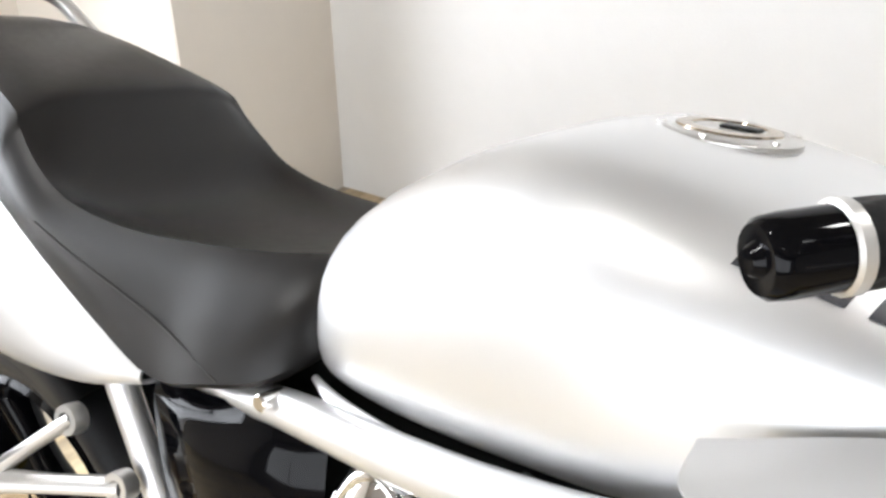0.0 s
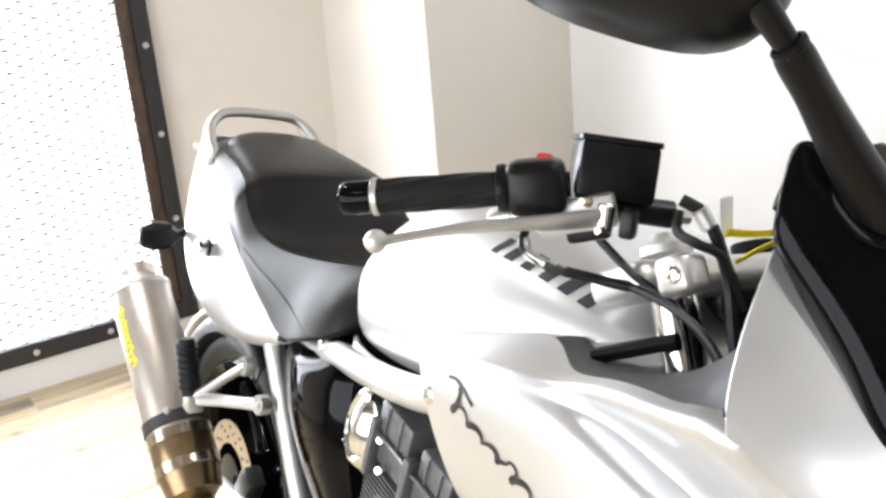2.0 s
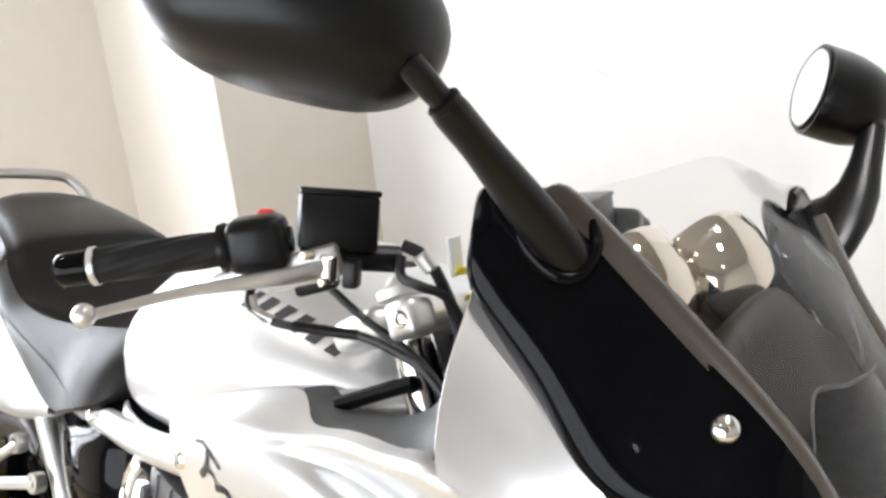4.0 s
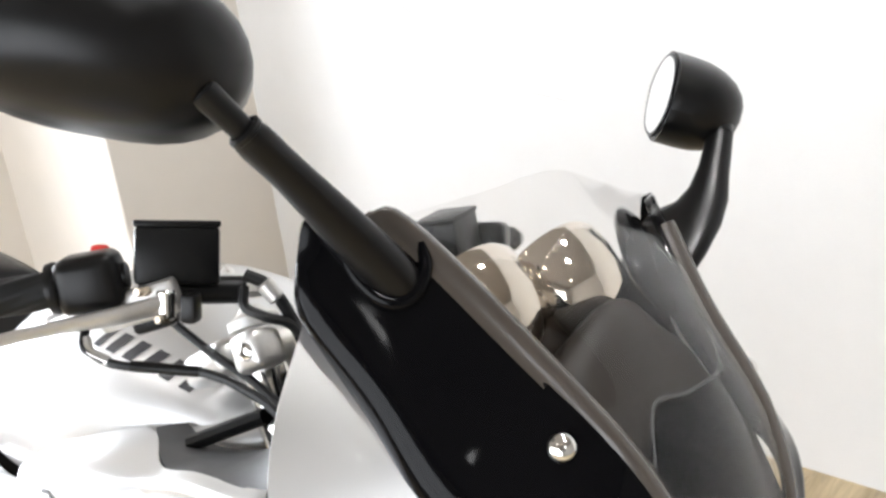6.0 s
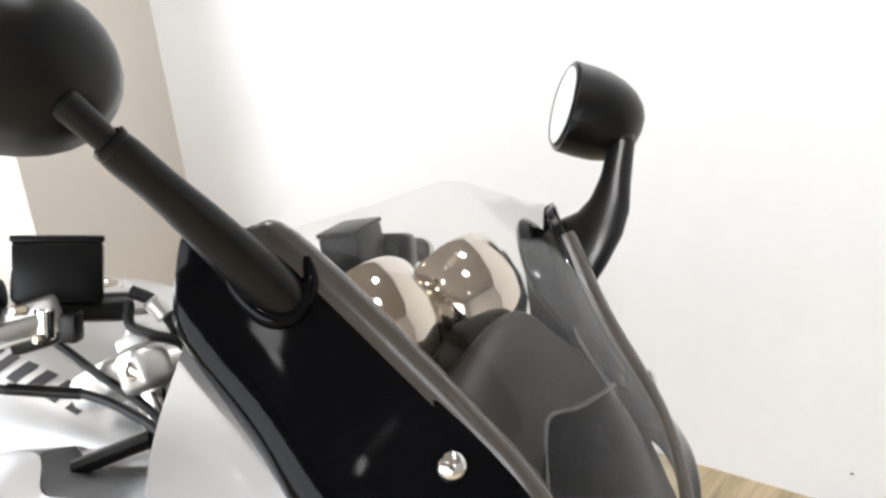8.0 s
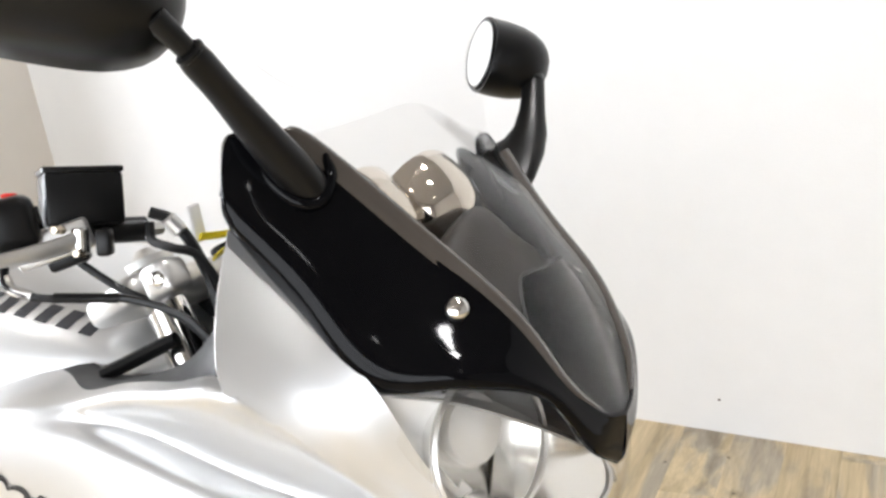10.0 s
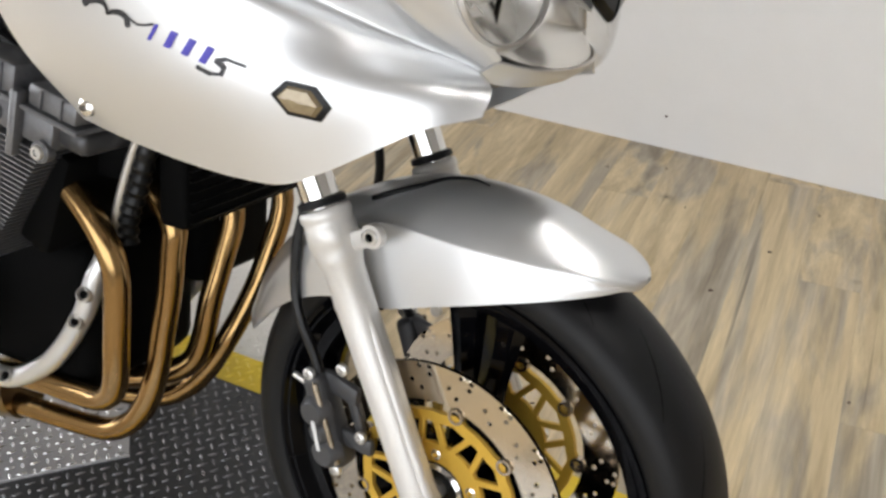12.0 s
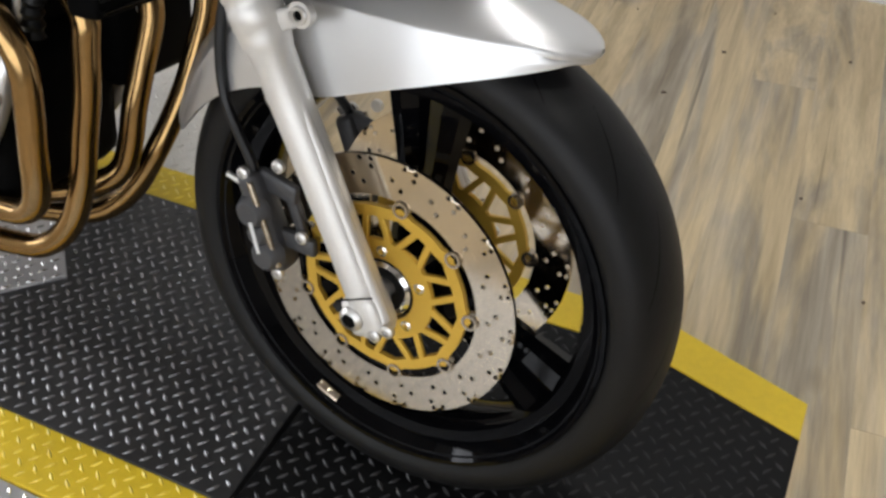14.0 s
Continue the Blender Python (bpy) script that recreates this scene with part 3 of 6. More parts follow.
def both(name, bm, mat, parent=None, label="", steer=False, angle=40):
    """The part on the right side and its mirror image on the left."""
    other = flipped(bm)
    return bike(name, bm, mat, parent, label, steer, True, angle), bike(name, other, mat, parent, label, steer, True, angle)


def screw(name, at, facing, r, mat, parent=None, label="", steer=False, hollow=0.5):
    """A button-head screw at a point, facing along a direction, with a socket."""
    m = along(at, Vector(at) + Vector(facing))
    bm = lathe([(r, -0.004), (r, 0.0008), (0.75 * r, 0.3 * r), (hollow * r, 0.36 * r), (hollow * r, 0.05 * r), (0.001, 0.05 * r)], m, 12)
    return bike(name, bm, mat, parent, label, steer)


from mathutils.bvhtree import BVHTree


SIDE_ON = (Vector((0, 0, 0)), Vector((1, 0, 0)), Vector((0, 0, 1)))


def decal(name, strokes, tree, mat, parent, label, lift_by=0.0008, plane=SIDE_ON):
    """Flat marks laid onto a surface: each stroke a quad of (u, v) corners in a plane that faces it."""
    origin, u_axis, v_axis = plane
    n_axis = u_axis.cross(v_axis).normalized()
    bm = bmesh.new()
    for q in strokes:
        q = [Vector(p) for p in q]
        n = 4
        rows = []
        for j in range(n + 1):
            a, b = q[0].lerp(q[3], j / n), q[1].lerp(q[2], j / n)
            r = []
            for i in range(3):
                p = a.lerp(b, i / 2)
                hit = tree.ray_cast(origin + p.x * u_axis + p.y * v_axis + 0.5 * n_axis, -n_axis)
                if hit[0] is None:
                    r = None
                    break
                r.append(bm.verts.new(hit[0] + hit[1] * lift_by * (1 if hit[1].dot(n_axis) > 0 else -1)))
            rows.append(r)
        for a, b in zip(rows, rows[1:]):
            if a and b:
                for i in range(2):
                    bm.faces.new((a[i], a[i + 1], b[i + 1], b[i]))
    return bike(name, bm, mat, parent, label)


def bar_mark(x, z, w, h, slant=0.3, turn=0.0):
    """A slanted bar: its four corners in (x, z)."""
    c, s = math.cos(turn), math.sin(turn)
    pts = [(-w / 2, -h / 2), (w / 2, -h / 2), (w / 2 + slant * h, h / 2), (-w / 2 + slant * h, h / 2)]
    return [(x + a * c - b * s, z + a * s + b * c) for a, b in pts]


# tank
def tank_ring(x, w, zb, zt, n=28):
    ring, zm, flat = [], zb + 0.48 * (zt - zb), 0.74
    for k in range(n):
        a = 2 * math.pi * k / n
        c, s = math.cos(a), math.sin(a)
        if s >= 0:
            y, z = w * math.copysign(abs(c) ** 0.72, c), zm + (zt - zm) * abs(s) ** 0.9
        else:
            y, z = w * math.copysign(abs(c) ** 0.20, c) * (1 - 0.04 * abs(s)), zm - (zm - zb) * abs(s) ** 0.6
        ring.append((x, y, z))
    return ring


TANK = [(-0.822, 0.050, 0.744, 0.800), (-0.816, 0.098, 0.729, 0.836), (-0.800, 0.124, 0.725, 0.862), (-0.76, 0.141, 0.724, 0.893), (-0.70, 0.153, 0.727, 0.928), (-0.62, 0.165, 0.737, 0.956),
        (-0.53, 0.172, 0.751, 0.954), (-0.44, 0.164, 0.774, 0.940), (-0.36, 0.140, 0.806, 0.916), (-0.30, 0.105, 0.838, 0.889), (-0.272, 0.066, 0.850, 0.872)]
tank_bm = loft([tank_ring(*s) for s in spline(TANK, 5)])
tank_tree = BVHTree.FromBMesh(tank_bm)
tank_edge = [(x, -0.985 * w, zb + 0.004) for x, w, zb, zt in TANK[2:9]]
tank = bike("fuel_tank", tank_bm, SILVER, None, "silver metallic fuel tank", angle=60)
both("tank_flange", tube(tank_edge, [0.003, 0.0062, 0.0062, 0.0062, 0.0062, 0.006, 0.004], 8, 5, 0.8), SILVER, tank, "rolled lower edge")
cap_hit = tank_tree.ray_cast(Vector((-0.567, 0, 2)), Vector((0, 0, -1)))[0]
cap_m = Matrix.Translation((-0.567, 0, cap_hit.z - 0.004)) @ Matrix.Rotation(radians(-1), 4, "Y")
cap = bike("filler_cap", lathe([(0.048, -0.006), (0.048, 0.002), (0.046, 0.004), (0.041, 0.0045), (0.039, 0.003), (0.037, 0.0045), (0.02, 0.0055)], cap_m, 36), ALLOY, tank, "round aluminium filler cap")
bike("cap_ring", lathe([(0.024, 0.0050), (0.025, 0.0066), (0.034, 0.0062), (0.035, 0.0040)], cap_m, 36), STEEL, cap, "duller steel ring")
bike("cap_flap", box((0.026, 0.014, 0.003), cap_m @ Matrix.Translation((0.008, 0, 0.0065)), 0.0014), SATIN_BLACK, cap, "dark lock flap")
for k in range(6):
    a = 2 * math.pi * (k + 0.5) / 6
    bike("cap_screw", lathe([(0.0035, 0.004), (0.0035, 0.0062), (0.0015, 0.0068)], cap_m @ Matrix.Translation((0.0435 * math.cos(a), 0.0435 * math.sin(a), -0.001)), 10), CHROME, cap)
EMBLEM = (Vector((-0.506, -0.134, 0.922)), Vector((0.981, 0.115, -0.161)), Vector((0.0, 0.72, 0.69)))
for k in range(6):
    decal("emblem_bar", [bar_mark((0.006 + 0.0250 * k) if k else 0.0095, -0.003, 0.0140 if k else 0.0095, 0.0225, 0.25)], tank_tree, DECAL, tank, "dark slanted emblem bar", 0.0008, EMBLEM)

# seat
SEAT = [(-0.800, 0.794, 0.05, 0.788, 0.095, 0.750), (-0.822, 0.804, 0.072, 0.810, 0.148, 0.722), (-0.88, 0.784, 0.094, 0.802, 0.164, 0.700),
        (-0.95, 0.770, 0.112, 0.793, 0.160, 0.680), (-1.03, 0.767, 0.127, 0.788, 0.155, 0.700), (-1.10, 0.781, 0.134, 0.796, 0.151, 0.725), (-1.145, 0.824, 0.135, 0.818, 0.149, 0.744),
        (-1.176, 0.860, 0.131, 0.842, 0.147, 0.757), (-1.194, 0.876, 0.127, 0.859, 0.146, 0.765), (-1.26, 0.893, 0.116, 0.876, 0.140, 0.802), (-1.34, 0.906, 0.105, 0.888, 0.128, 0.852), (-1.40, 0.913, 0.085, 0.897, 0.105, 0.882),
        (-1.435, 0.912, 0.045, 0.900, 0.06, 0.893), (-1.446, 0.905, 0.018, 0.900, 0.03, 0.896)]


def seat_ring(x, zt, wc, zc, wb, zb):
    d, h = wb - wc, zb - zc
    half = [(0, zt), (0.5 * wc, zt + 0.06 * (zc - zt)), (0.78 * wc, zt + 0.30 * (zc - zt)), (0.91 * wc, zt + 0.66 * (zc - zt)), (0.98 * wc, zt + 0.97 * (zc - zt)), (wc + 0.003, zc), (wc + 0.10 * d + 0.006, zc + 0.06 * h), (wc + 0.26 * d + 0.011, zc + 0.17 * h), (wc + 0.45 * d + 0.013, zc + 0.34 * h),
            (wc + 0.68 * d + 0.010, zc + 0.56 * h), (wc + 0.90 * d + 0.003, zc + 0.80 * h), (wb, zb + 0.006), (wb - 0.008, zb), (0.5 * wb, zb + 0.01)]
    return [(x, -y, z) for y, z in half] + [(x, y, z) for y, z in half[:0:-1]]


seat_bm = loft([seat_ring(*s) for s in spline(SEAT, 6)])
seat_tree = BVHTree.FromBMesh(seat_bm)
seat = bike("seat", seat_bm, VINYL, None, "stepped black vinyl dual seat", angle=34)
seam = []
for x, z in ((-1.120, 0.772), (-1.069, 0.759), (-0.998, 0.744), (-0.933, 0.7306), (-0.861, 0.712)):
    hit = seat_tree.ray_cast(Vector((x, -0.5, z)), Vector((0, 1, 0)))[0]
    if hit:
        seam.append(tuple(hit + Vector((0, -0.0002, 0))))
both("seat_seam", tube(seam, 0.0013, 6, 6), VINYL, seat, "sewn seam")

# tail cowl
TAIL = [(-0.965, -0.146, 0.686, -0.148, 0.670), (-1.03, -0.150, 0.707, -0.166, 0.648), (-1.11, -0.147, 0.735, -0.171, 0.633), (-1.19, -0.142, 0.774, -0.172, 0.628), (-1.27, -0.135, 0.815, -0.170, 0.632),
        (-1.35, -0.124, 0.866, -0.160, 0.645), (-1.43, -0.112, 0.895, -0.142, 0.672), (-1.50, -0.092, 0.895, -0.115, 0.715), (-1.545, -0.055, 0.888, -0.070, 0.765), (-1.560, -0.015, 0.885, -0.015, 0.800)]
rows = [[], [], [], [], []]
for x, yu, zu, yl, zl in TAIL:
    for k, f in enumerate((0, 0.25, 0.55, 0.85, 1.0)):
        rows[k].append((x, yu + f * (yl - yu) - 0.007 * math.sin(math.pi * f) + (0.014 if k == 4 else 0), zu + f * (zl - zu)))
tail_bm = shell(surface(rows, 4, 3), -0.003)
both("tail_cowl", tail_bm, SILVER, None, "silver metallic tail cowl", angle=60)
bike("tail_light", box((0.04, 0.10, 0.035), Matrix.Translation((-1.53, 0, 0.79)), 0.010), RED, None, "red tail light")
bike("tail_underside", box((0.45, 0.22, 0.012), Matrix.Translation((-1.25, 0, 0.69)) @ Matrix.Rotation(radians(15), 4, "Y"), 0.004), SATIN_BLACK)
# grab rail
RAIL = [(-1.355, -0.124, 0.866), (-1.385, -0.124, 0.897), (-1.41, -0.115, 0.922), (-1.425, -0.094, 0.940), (-1.43, -0.062, 0.946), (-1.432, -0.010, 0.945),
        (-1.43, 0.032, 0.942), (-1.425, 0.056, 0.936), (-1.41, 0.073, 0.918), (-1.385, 0.083, 0.892), (-1.355, 0.088, 0.860)]
bike("grab_rail", tube(RAIL, [0.014, 0.012, 0.0095, 0.009, 0.009, 0.009, 0.009, 0.009, 0.0095, 0.012, 0.014], 12), ALLOY, None, "silver alloy pillion grab rail")
both("luggage_hook", rod((-1.47, -0.095, 0.873), (-1.502, -0.110, 0.874), 0.006, 0.008), ALLOY)
both("seat_lock", lathe([(0.0095, 0.0), (0.0095, 0.018), (0.0125, 0.020), (0.0130, 0.025), (0.0115, 0.027), (0.0040, 0.027), (0.0036, 0.024), (0.0005, 0.024)], along((-1.245, -0.158, 0.742), (-1.252, -0.30, 0.748)), 20), CHROME, None, "chrome seat lock")
both("lock_seat", lathe([(0.010, 0.006), (0.0155, 0.006), (0.0150, 0.0105), (0.010, 0.011)], along((-1.245, -0.158, 0.742), (-1.252, -0.30, 0.748)), 20, True), SATIN_BLACK, None, "black lock surround")

# rear indicators
def rear_signal():
    stalk = rod((-1.45, -0.085, 0.728), (-1.432, -0.165, 0.722), 0.0075)
    body = loft([[(-1.432 + a * r * 0.8, y, 0.722 + b * r) for a, b in ((1, .6), (.6, 1), (-.6, 1), (-1, .6), (-1, -.6), (-.6, -1), (.6, -1), (1, -.6))]
                 for y, r in ((-0.158, 0.010), (-0.172, 0.022), (-0.205, 0.025), (-0.222, 0.018), (-0.226, 0.010))])
    return stalk, body


stalk_bm, body_bm = rear_signal()
both("indicator_stalk", stalk_bm, BLACK_PLASTIC)
both("indicator", body_bm, BLACK_PLASTIC, None, "smoked black indicator", angle=25)

# silver fairing sides
SIDE = [
    [(-0.376, -0.180, 0.650), (-0.328, -0.184, 0.643), (-0.279, -0.187, 0.638), (-0.231, -0.188, 0.634), (-0.182, -0.187, 0.632), (-0.134, -0.186, 0.636), (-0.090, -0.183, 0.657), (-0.048, -0.180, 0.682), (-0.007, -0.171, 0.706), (0.031, -0.143, 0.718)],
    [(-0.420, -0.215, 0.720), (-0.368, -0.220, 0.720), (-0.315, -0.221, 0.720), (-0.263, -0.218, 0.721), (-0.211, -0.214, 0.725), (-0.159, -0.207, 0.729), (-0.108, -0.197, 0.734), (-0.058, -0.183, 0.737), (-0.010, -0.162, 0.738), (0.030, -0.128, 0.737)],
    [(-0.443, -0.240, 0.798), (-0.361, -0.242, 0.808), (-0.285, -0.235, 0.806), (-0.245, -0.227, 0.798), (-0.198, -0.214, 0.785), (-0.152, -0.202, 0.775), (-0.107, -0.184, 0.766), (-0.063, -0.162, 0.757), (-0.027, -0.136, 0.750), (0.011, -0.108, 0.744)],
    [(-0.452, -0.240, 0.817), (-0.362, -0.242, 0.831), (-0.279, -0.235, 0.839), (-0.239, -0.225, 0.828), (-0.195, -0.211, 0.809), (-0.152, -0.198, 0.793), (-0.108, -0.178, 0.779), (-0.067, -0.154, 0.766), (-0.031, -0.129, 0.756), (0.007, -0.104, 0.748)],
    [(-0.460, -0.236, 0.823), (-0.366, -0.239, 0.842), (-0.284, -0.229, 0.850), (-0.245, -0.206, 0.843), (-0.201, -0.190, 0.826), (-0.155, -0.178, 0.808), (-0.111, -0.162, 0.792), (-0.069, -0.142, 0.776), (-0.032, -0.121, 0.762), (0.010, -0.103, 0.750)],
    [(-0.470, -0.230, 0.825), (-0.369, -0.237, 0.848), (-0.284, -0.227, 0.857), (-0.240, -0.210, 0.857), (-0.195, -0.203, 0.853), (-0.148, -0.199, 0.842), (-0.107, -0.183, 0.825), (-0.068, -0.158, 0.802), (-0.033, -0.131, 0.777), (0.012, -0.104, 0.753)],
    [(-0.478, -0.222, 0.826), (-0.371, -0.233, 0.851), (-0.281, -0.225, 0.863), (-0.224, -0.230, 0.877), (-0.168, -0.236, 0.885), (-0.113, -0.240, 0.893), (-0.097, -0.222, 0.877), (-0.067, -0.190, 0.839), (-0.035, -0.150, 0.794), (0.015, -0.107, 0.756)],
    [(-0.485, -0.185, 0.832), (-0.373, -0.165, 0.866), (-0.287, -0.207, 0.868), (-0.228, -0.216, 0.882), (-0.172, -0.222, 0.890), (-0.118, -0.226, 0.899), (-0.102, -0.209, 0.878), (-0.071, -0.178, 0.838), (-0.039, -0.138, 0.793), (0.011, -0.098, 0.755)],
]
side_bm = shell(surface(SIDE, 6, 5, True), -0.003)
side_tree = BVHTree.FromBMesh(side_bm)
side_r, side_l = both("side_fairing", side_bm, SILVER, None, "silver metallic side fairing", angle=60)
HORN = [
    [(-0.113, -0.2415, 0.894), (-0.097, -0.2235, 0.878), (-0.067, -0.1915, 0.840), (-0.035, -0.1515, 0.795), (0.016, -0.1085, 0.757)],
    [(-0.117, -0.242, 0.912), (-0.094, -0.219, 0.888), (-0.060, -0.188, 0.848), (-0.030, -0.151, 0.801), (0.020, -0.109, 0.759)],
    [(-0.126, -0.228, 0.952), (-0.090, -0.206, 0.910), (-0.048, -0.184, 0.862), (-0.020, -0.152, 0.812), (0.025, -0.108, 0.761)],
    [(-0.140, -0.195, 1.000), (-0.085, -0.180, 0.940), (-0.033, -0.172, 0.886), (-0.010, -0.148, 0.828), (0.027, -0.107, 0.763)],
]
both("fairing_horn", shell(surface(HORN, 6, 5, True), -0.003), SILVER, None, "silver upper fairing edge", angle=60)
CHIN = [
    [(-0.004, -0.105, 0.742), (0.027, -0.085, 0.738), (0.042, -0.045, 0.736), (0.046, 0.0, 0.735)],
    [(0.012, -0.108, 0.752), (0.038, -0.085, 0.747), (0.054, -0.045, 0.745), (0.058, 0.0, 0.744)],
    [(0.024, -0.109, 0.761), (0.045, -0.084, 0.755), (0.059, -0.045, 0.752), (0.063, 0.0, 0.751)],
]
both("chin_lip", shell(surface(CHIN, 5, 4), -0.003), SILVER, None, "silver lip below the headlight")
both("chin_underside", shell(surface([[(-0.02, -0.11, 0.742), (0.02, -0.07, 0.737), (0.04, 0, 0.735)], [(-0.13, -0.09, 0.70), (-0.10, -0.05, 0.70), (-0.09, 0, 0.70)]], 4, 3), 0.003), SATIN_BLACK)
TRIM = [
    [(-0.368, -0.163, 0.867), (-0.325, -0.188, 0.867), (-0.280, -0.208, 0.869), (-0.225, -0.217, 0.882), (-0.172, -0.223, 0.890), (-0.119, -0.228, 0.900)],
    [(-0.363, -0.152, 0.8685), (-0.325, -0.168, 0.866), (-0.286, -0.176, 0.867), (-0.234, -0.184, 0.880), (-0.182, -0.200, 0.897), (-0.135, -0.216, 0.916)],
    [(-0.357, -0.140, 0.868), (-0.324, -0.147, 0.863), (-0.292, -0.142, 0.863), (-0.243, -0.147, 0.876), (-0.192, -0.174, 0.902), (-0.146, -0.198, 0.934)],
]
both("inner_trim", shell(surface(TRIM, 4, 4), -0.003), GREY_PLASTIC, None, "matte grey inner fairing trim")
both("horn_inner", shell(surface([[(-0.116, -0.244, 0.906), (-0.128, -0.226, 0.952), (-0.141, -0.193, 1.0)], [(-0.135, -0.200, 0.905), (-0.142, -0.190, 0.95), (-0.145, -0.180, 1.0)]], 4, 3), 0.002), SATIN_BLACK)
for f, label in (((-0.436, -0.242, 0.802), "fairing screw"), ((-0.357, -0.1985, 0.667), "fairing screw")):
    for s in (1, -1):
        screw("fairing_screw", (f[0], f[1] * s, f[2]), (-0.1, -s, 0.05), 0.010, CHROME, None, "bright fairing screw")
# side lettering stands as plain strokes
def ribbon(points, w0, w1):
    """A pen line through (x, z) points as quads that thicken and thin."""
    quads = []
    n = len(points) - 1
    for k in range(n):
        (ax, az), (bx, bz) = points[k], points[k + 1]
        l = math.hypot(bx - ax, bz - az) or 1e-6
        w = w0 + (w1 - w0) * (0.5 + 0.5 * math.sin(9.0 * k / n * math.pi))
        nx, nz = -(bz - az) / l * w / 2, (bx - ax) / l * w / 2
        ex, ez = (bx - ax) / l * w * 0.3, (bz - az) / l * w * 0.3
        quads.append([(ax - nx - ex, az - nz - ez), (ax + nx - ex, az + nz - ez), (bx + nx + ex, bz + nz + ez), (bx - nx + ex, bz - nz + ez)])
    return quads


loops, SLOPE = [], radians(-22)
for k in range(133):
    f = k / 132
    a = 2 * math.pi * 6.5 * f
    tall = 0.0105 * (1 - f / 0.16) + 0.0052 if f < 0.16 else 0.0090 if 0.60 < f < 0.72 else 0.0042
    z = 0.85 * tall * (math.cos(a) + 0.3)
    x = 0.138 * f + 0.62 * min(tall, 0.008) * math.sin(a) + 0.45 * z
    loops.append((-0.398 + x * math.cos(SLOPE) - z * math.sin(SLOPE), 0.812 + x * math.sin(SLOPE) + z * math.cos(SLOPE)))
decal("model_script", ribbon(loops, 0.0026, 0.0060), side_tree, DECAL, side_r, "dark looping script stroke")
decal("script_swash", ribbon([(-0.404, 0.829), (-0.392, 0.831), (-0.378, 0.826), (-0.364, 0.818)], 0.002, 0.004), side_tree, DECAL, side_r, "dark script swash")
decal("script_swash", ribbon([(-0.270, 0.765), (-0.262, 0.7605), (-0.254, 0.761), (-0.246, 0.763)], 0.0012, 0.003), side_tree, DECAL, side_r, "dark script swash")
for k in range(4):
    decal("number_stroke", [bar_mark(-0.2500 + 0.0170 * k, 0.7565 - 0.0042 * k, 0.0070 if k else 0.0035, 0.0165, 0.34, radians(-15))], side_tree, BLUE, side_r, "blue slanted stroke")
decal("suffix_mark", ribbon([(-0.206, 0.7315), (-0.194, 0.7275), (-0.183, 0.7285), (-0.180, 0.7345), (-0.187, 0.7395), (-0.178, 0.7420), (-0.160, 0.7385)], 0.0026, 0.0052), side_tree, DECAL, side_r, "dark swash stroke")
# front indicators in the fairing
for s, tree in ((1, side_tree),):
    sig = [(-0.136, 0.719), (-0.123, 0.732), (-0.097, 0.730), (-0.083, 0.714), (-0.092, 0.701), (-0.121, 0.703)]
    pts = [tree.ray_cast(Vector((x, -1, z)), Vector((0, 1, 0)))[0] for x, z in sig]
    c = sum(pts, Vector()) / len(pts)
    rim = loft([[p + Vector((0, 0.004, 0)) for p in pts], [p + Vector((0, -0.003, 0)) for p in pts], [c + 0.79 * (p - c) + Vector((0, -0.004, 0)) for p in pts]])
    both("indicator_rim", rim, SATIN_BLACK, None, "black indicator surround")
    lens = loft([[c + 0.80 * (p - c) + Vector((0, -0.003, 0)) for p in pts], [c + 0.66 * (p - c) + Vector((0, -0.008, 0)) for p in pts], [c + 0.3 * (p - c) + Vector((0, -0.010, 0)) for p in pts]])
    both("indicator_lens", lens, AMBER, None, "smoked indicator lens", angle=20)

# black cockpit panel and screen
def blunt(rows):
    """Draws the foremost points of the nose back."""
    if isinstance(rows[0], tuple):
        return [(x if x < 0.03 else 0.03 + 0.72 * (x - 0.03), y, z) for x, y, z in rows]
    return [blunt(r) for r in rows]


UPPER = [(-0.132, -0.1985, 1.0705), (-0.098, -0.154, 1.061), (-0.026, -0.112, 0.986), (0.038, -0.090, 0.925), (0.084, -0.070, 0.871), (0.104, -0.035, 0.842), (0.112, 0.0, 0.834)]
LOWER = [(-0.1385, -0.191, 1.003), (-0.088, -0.181, 0.942), (-0.040, -0.170, 0.888), (0.020, -0.138, 0.886), (0.070, -0.092, 0.871), (0.096, -0.045, 0.818), (0.103, 0.0, 0.794)]


SWELL = (1.5, 1.25, 1.0, 0.8, 0.7, 0.6, 0.5)


def between(f, out):
    """A row of the panel between its lower and upper edges, swelled outwards, most towards the rear."""
    return [tuple(l + f * (u - l) + k * out * d for u, l, d in zip(a, b, (0.7, -0.95, 0.25))) for a, b, k in zip(UPPER, LOWER, SWELL)]


def tucked(row, dx, dy, dz):
    """An edge of the panel rolled inwards; it fades towards the nose."""
    return [(x + k * dx, y + k * dy, z + k * dz) for (x, y, z), k in zip(row, (1, 1, 1, 1, 0.8, 0.5, 0.3))]


COCKPIT = [tucked(LOWER, -0.003, 0.009, 0.002), tucked(LOWER, -0.001, 0.003, -0.0005), between(0.03, 0.0040), between(0.14, 0.0095), between(0.62, 0.0050), between(0.95, 0.001), tucked(UPPER, 0.001, 0.003, 0.0005), tucked(UPPER, -0.002, 0.009, -0.002)]
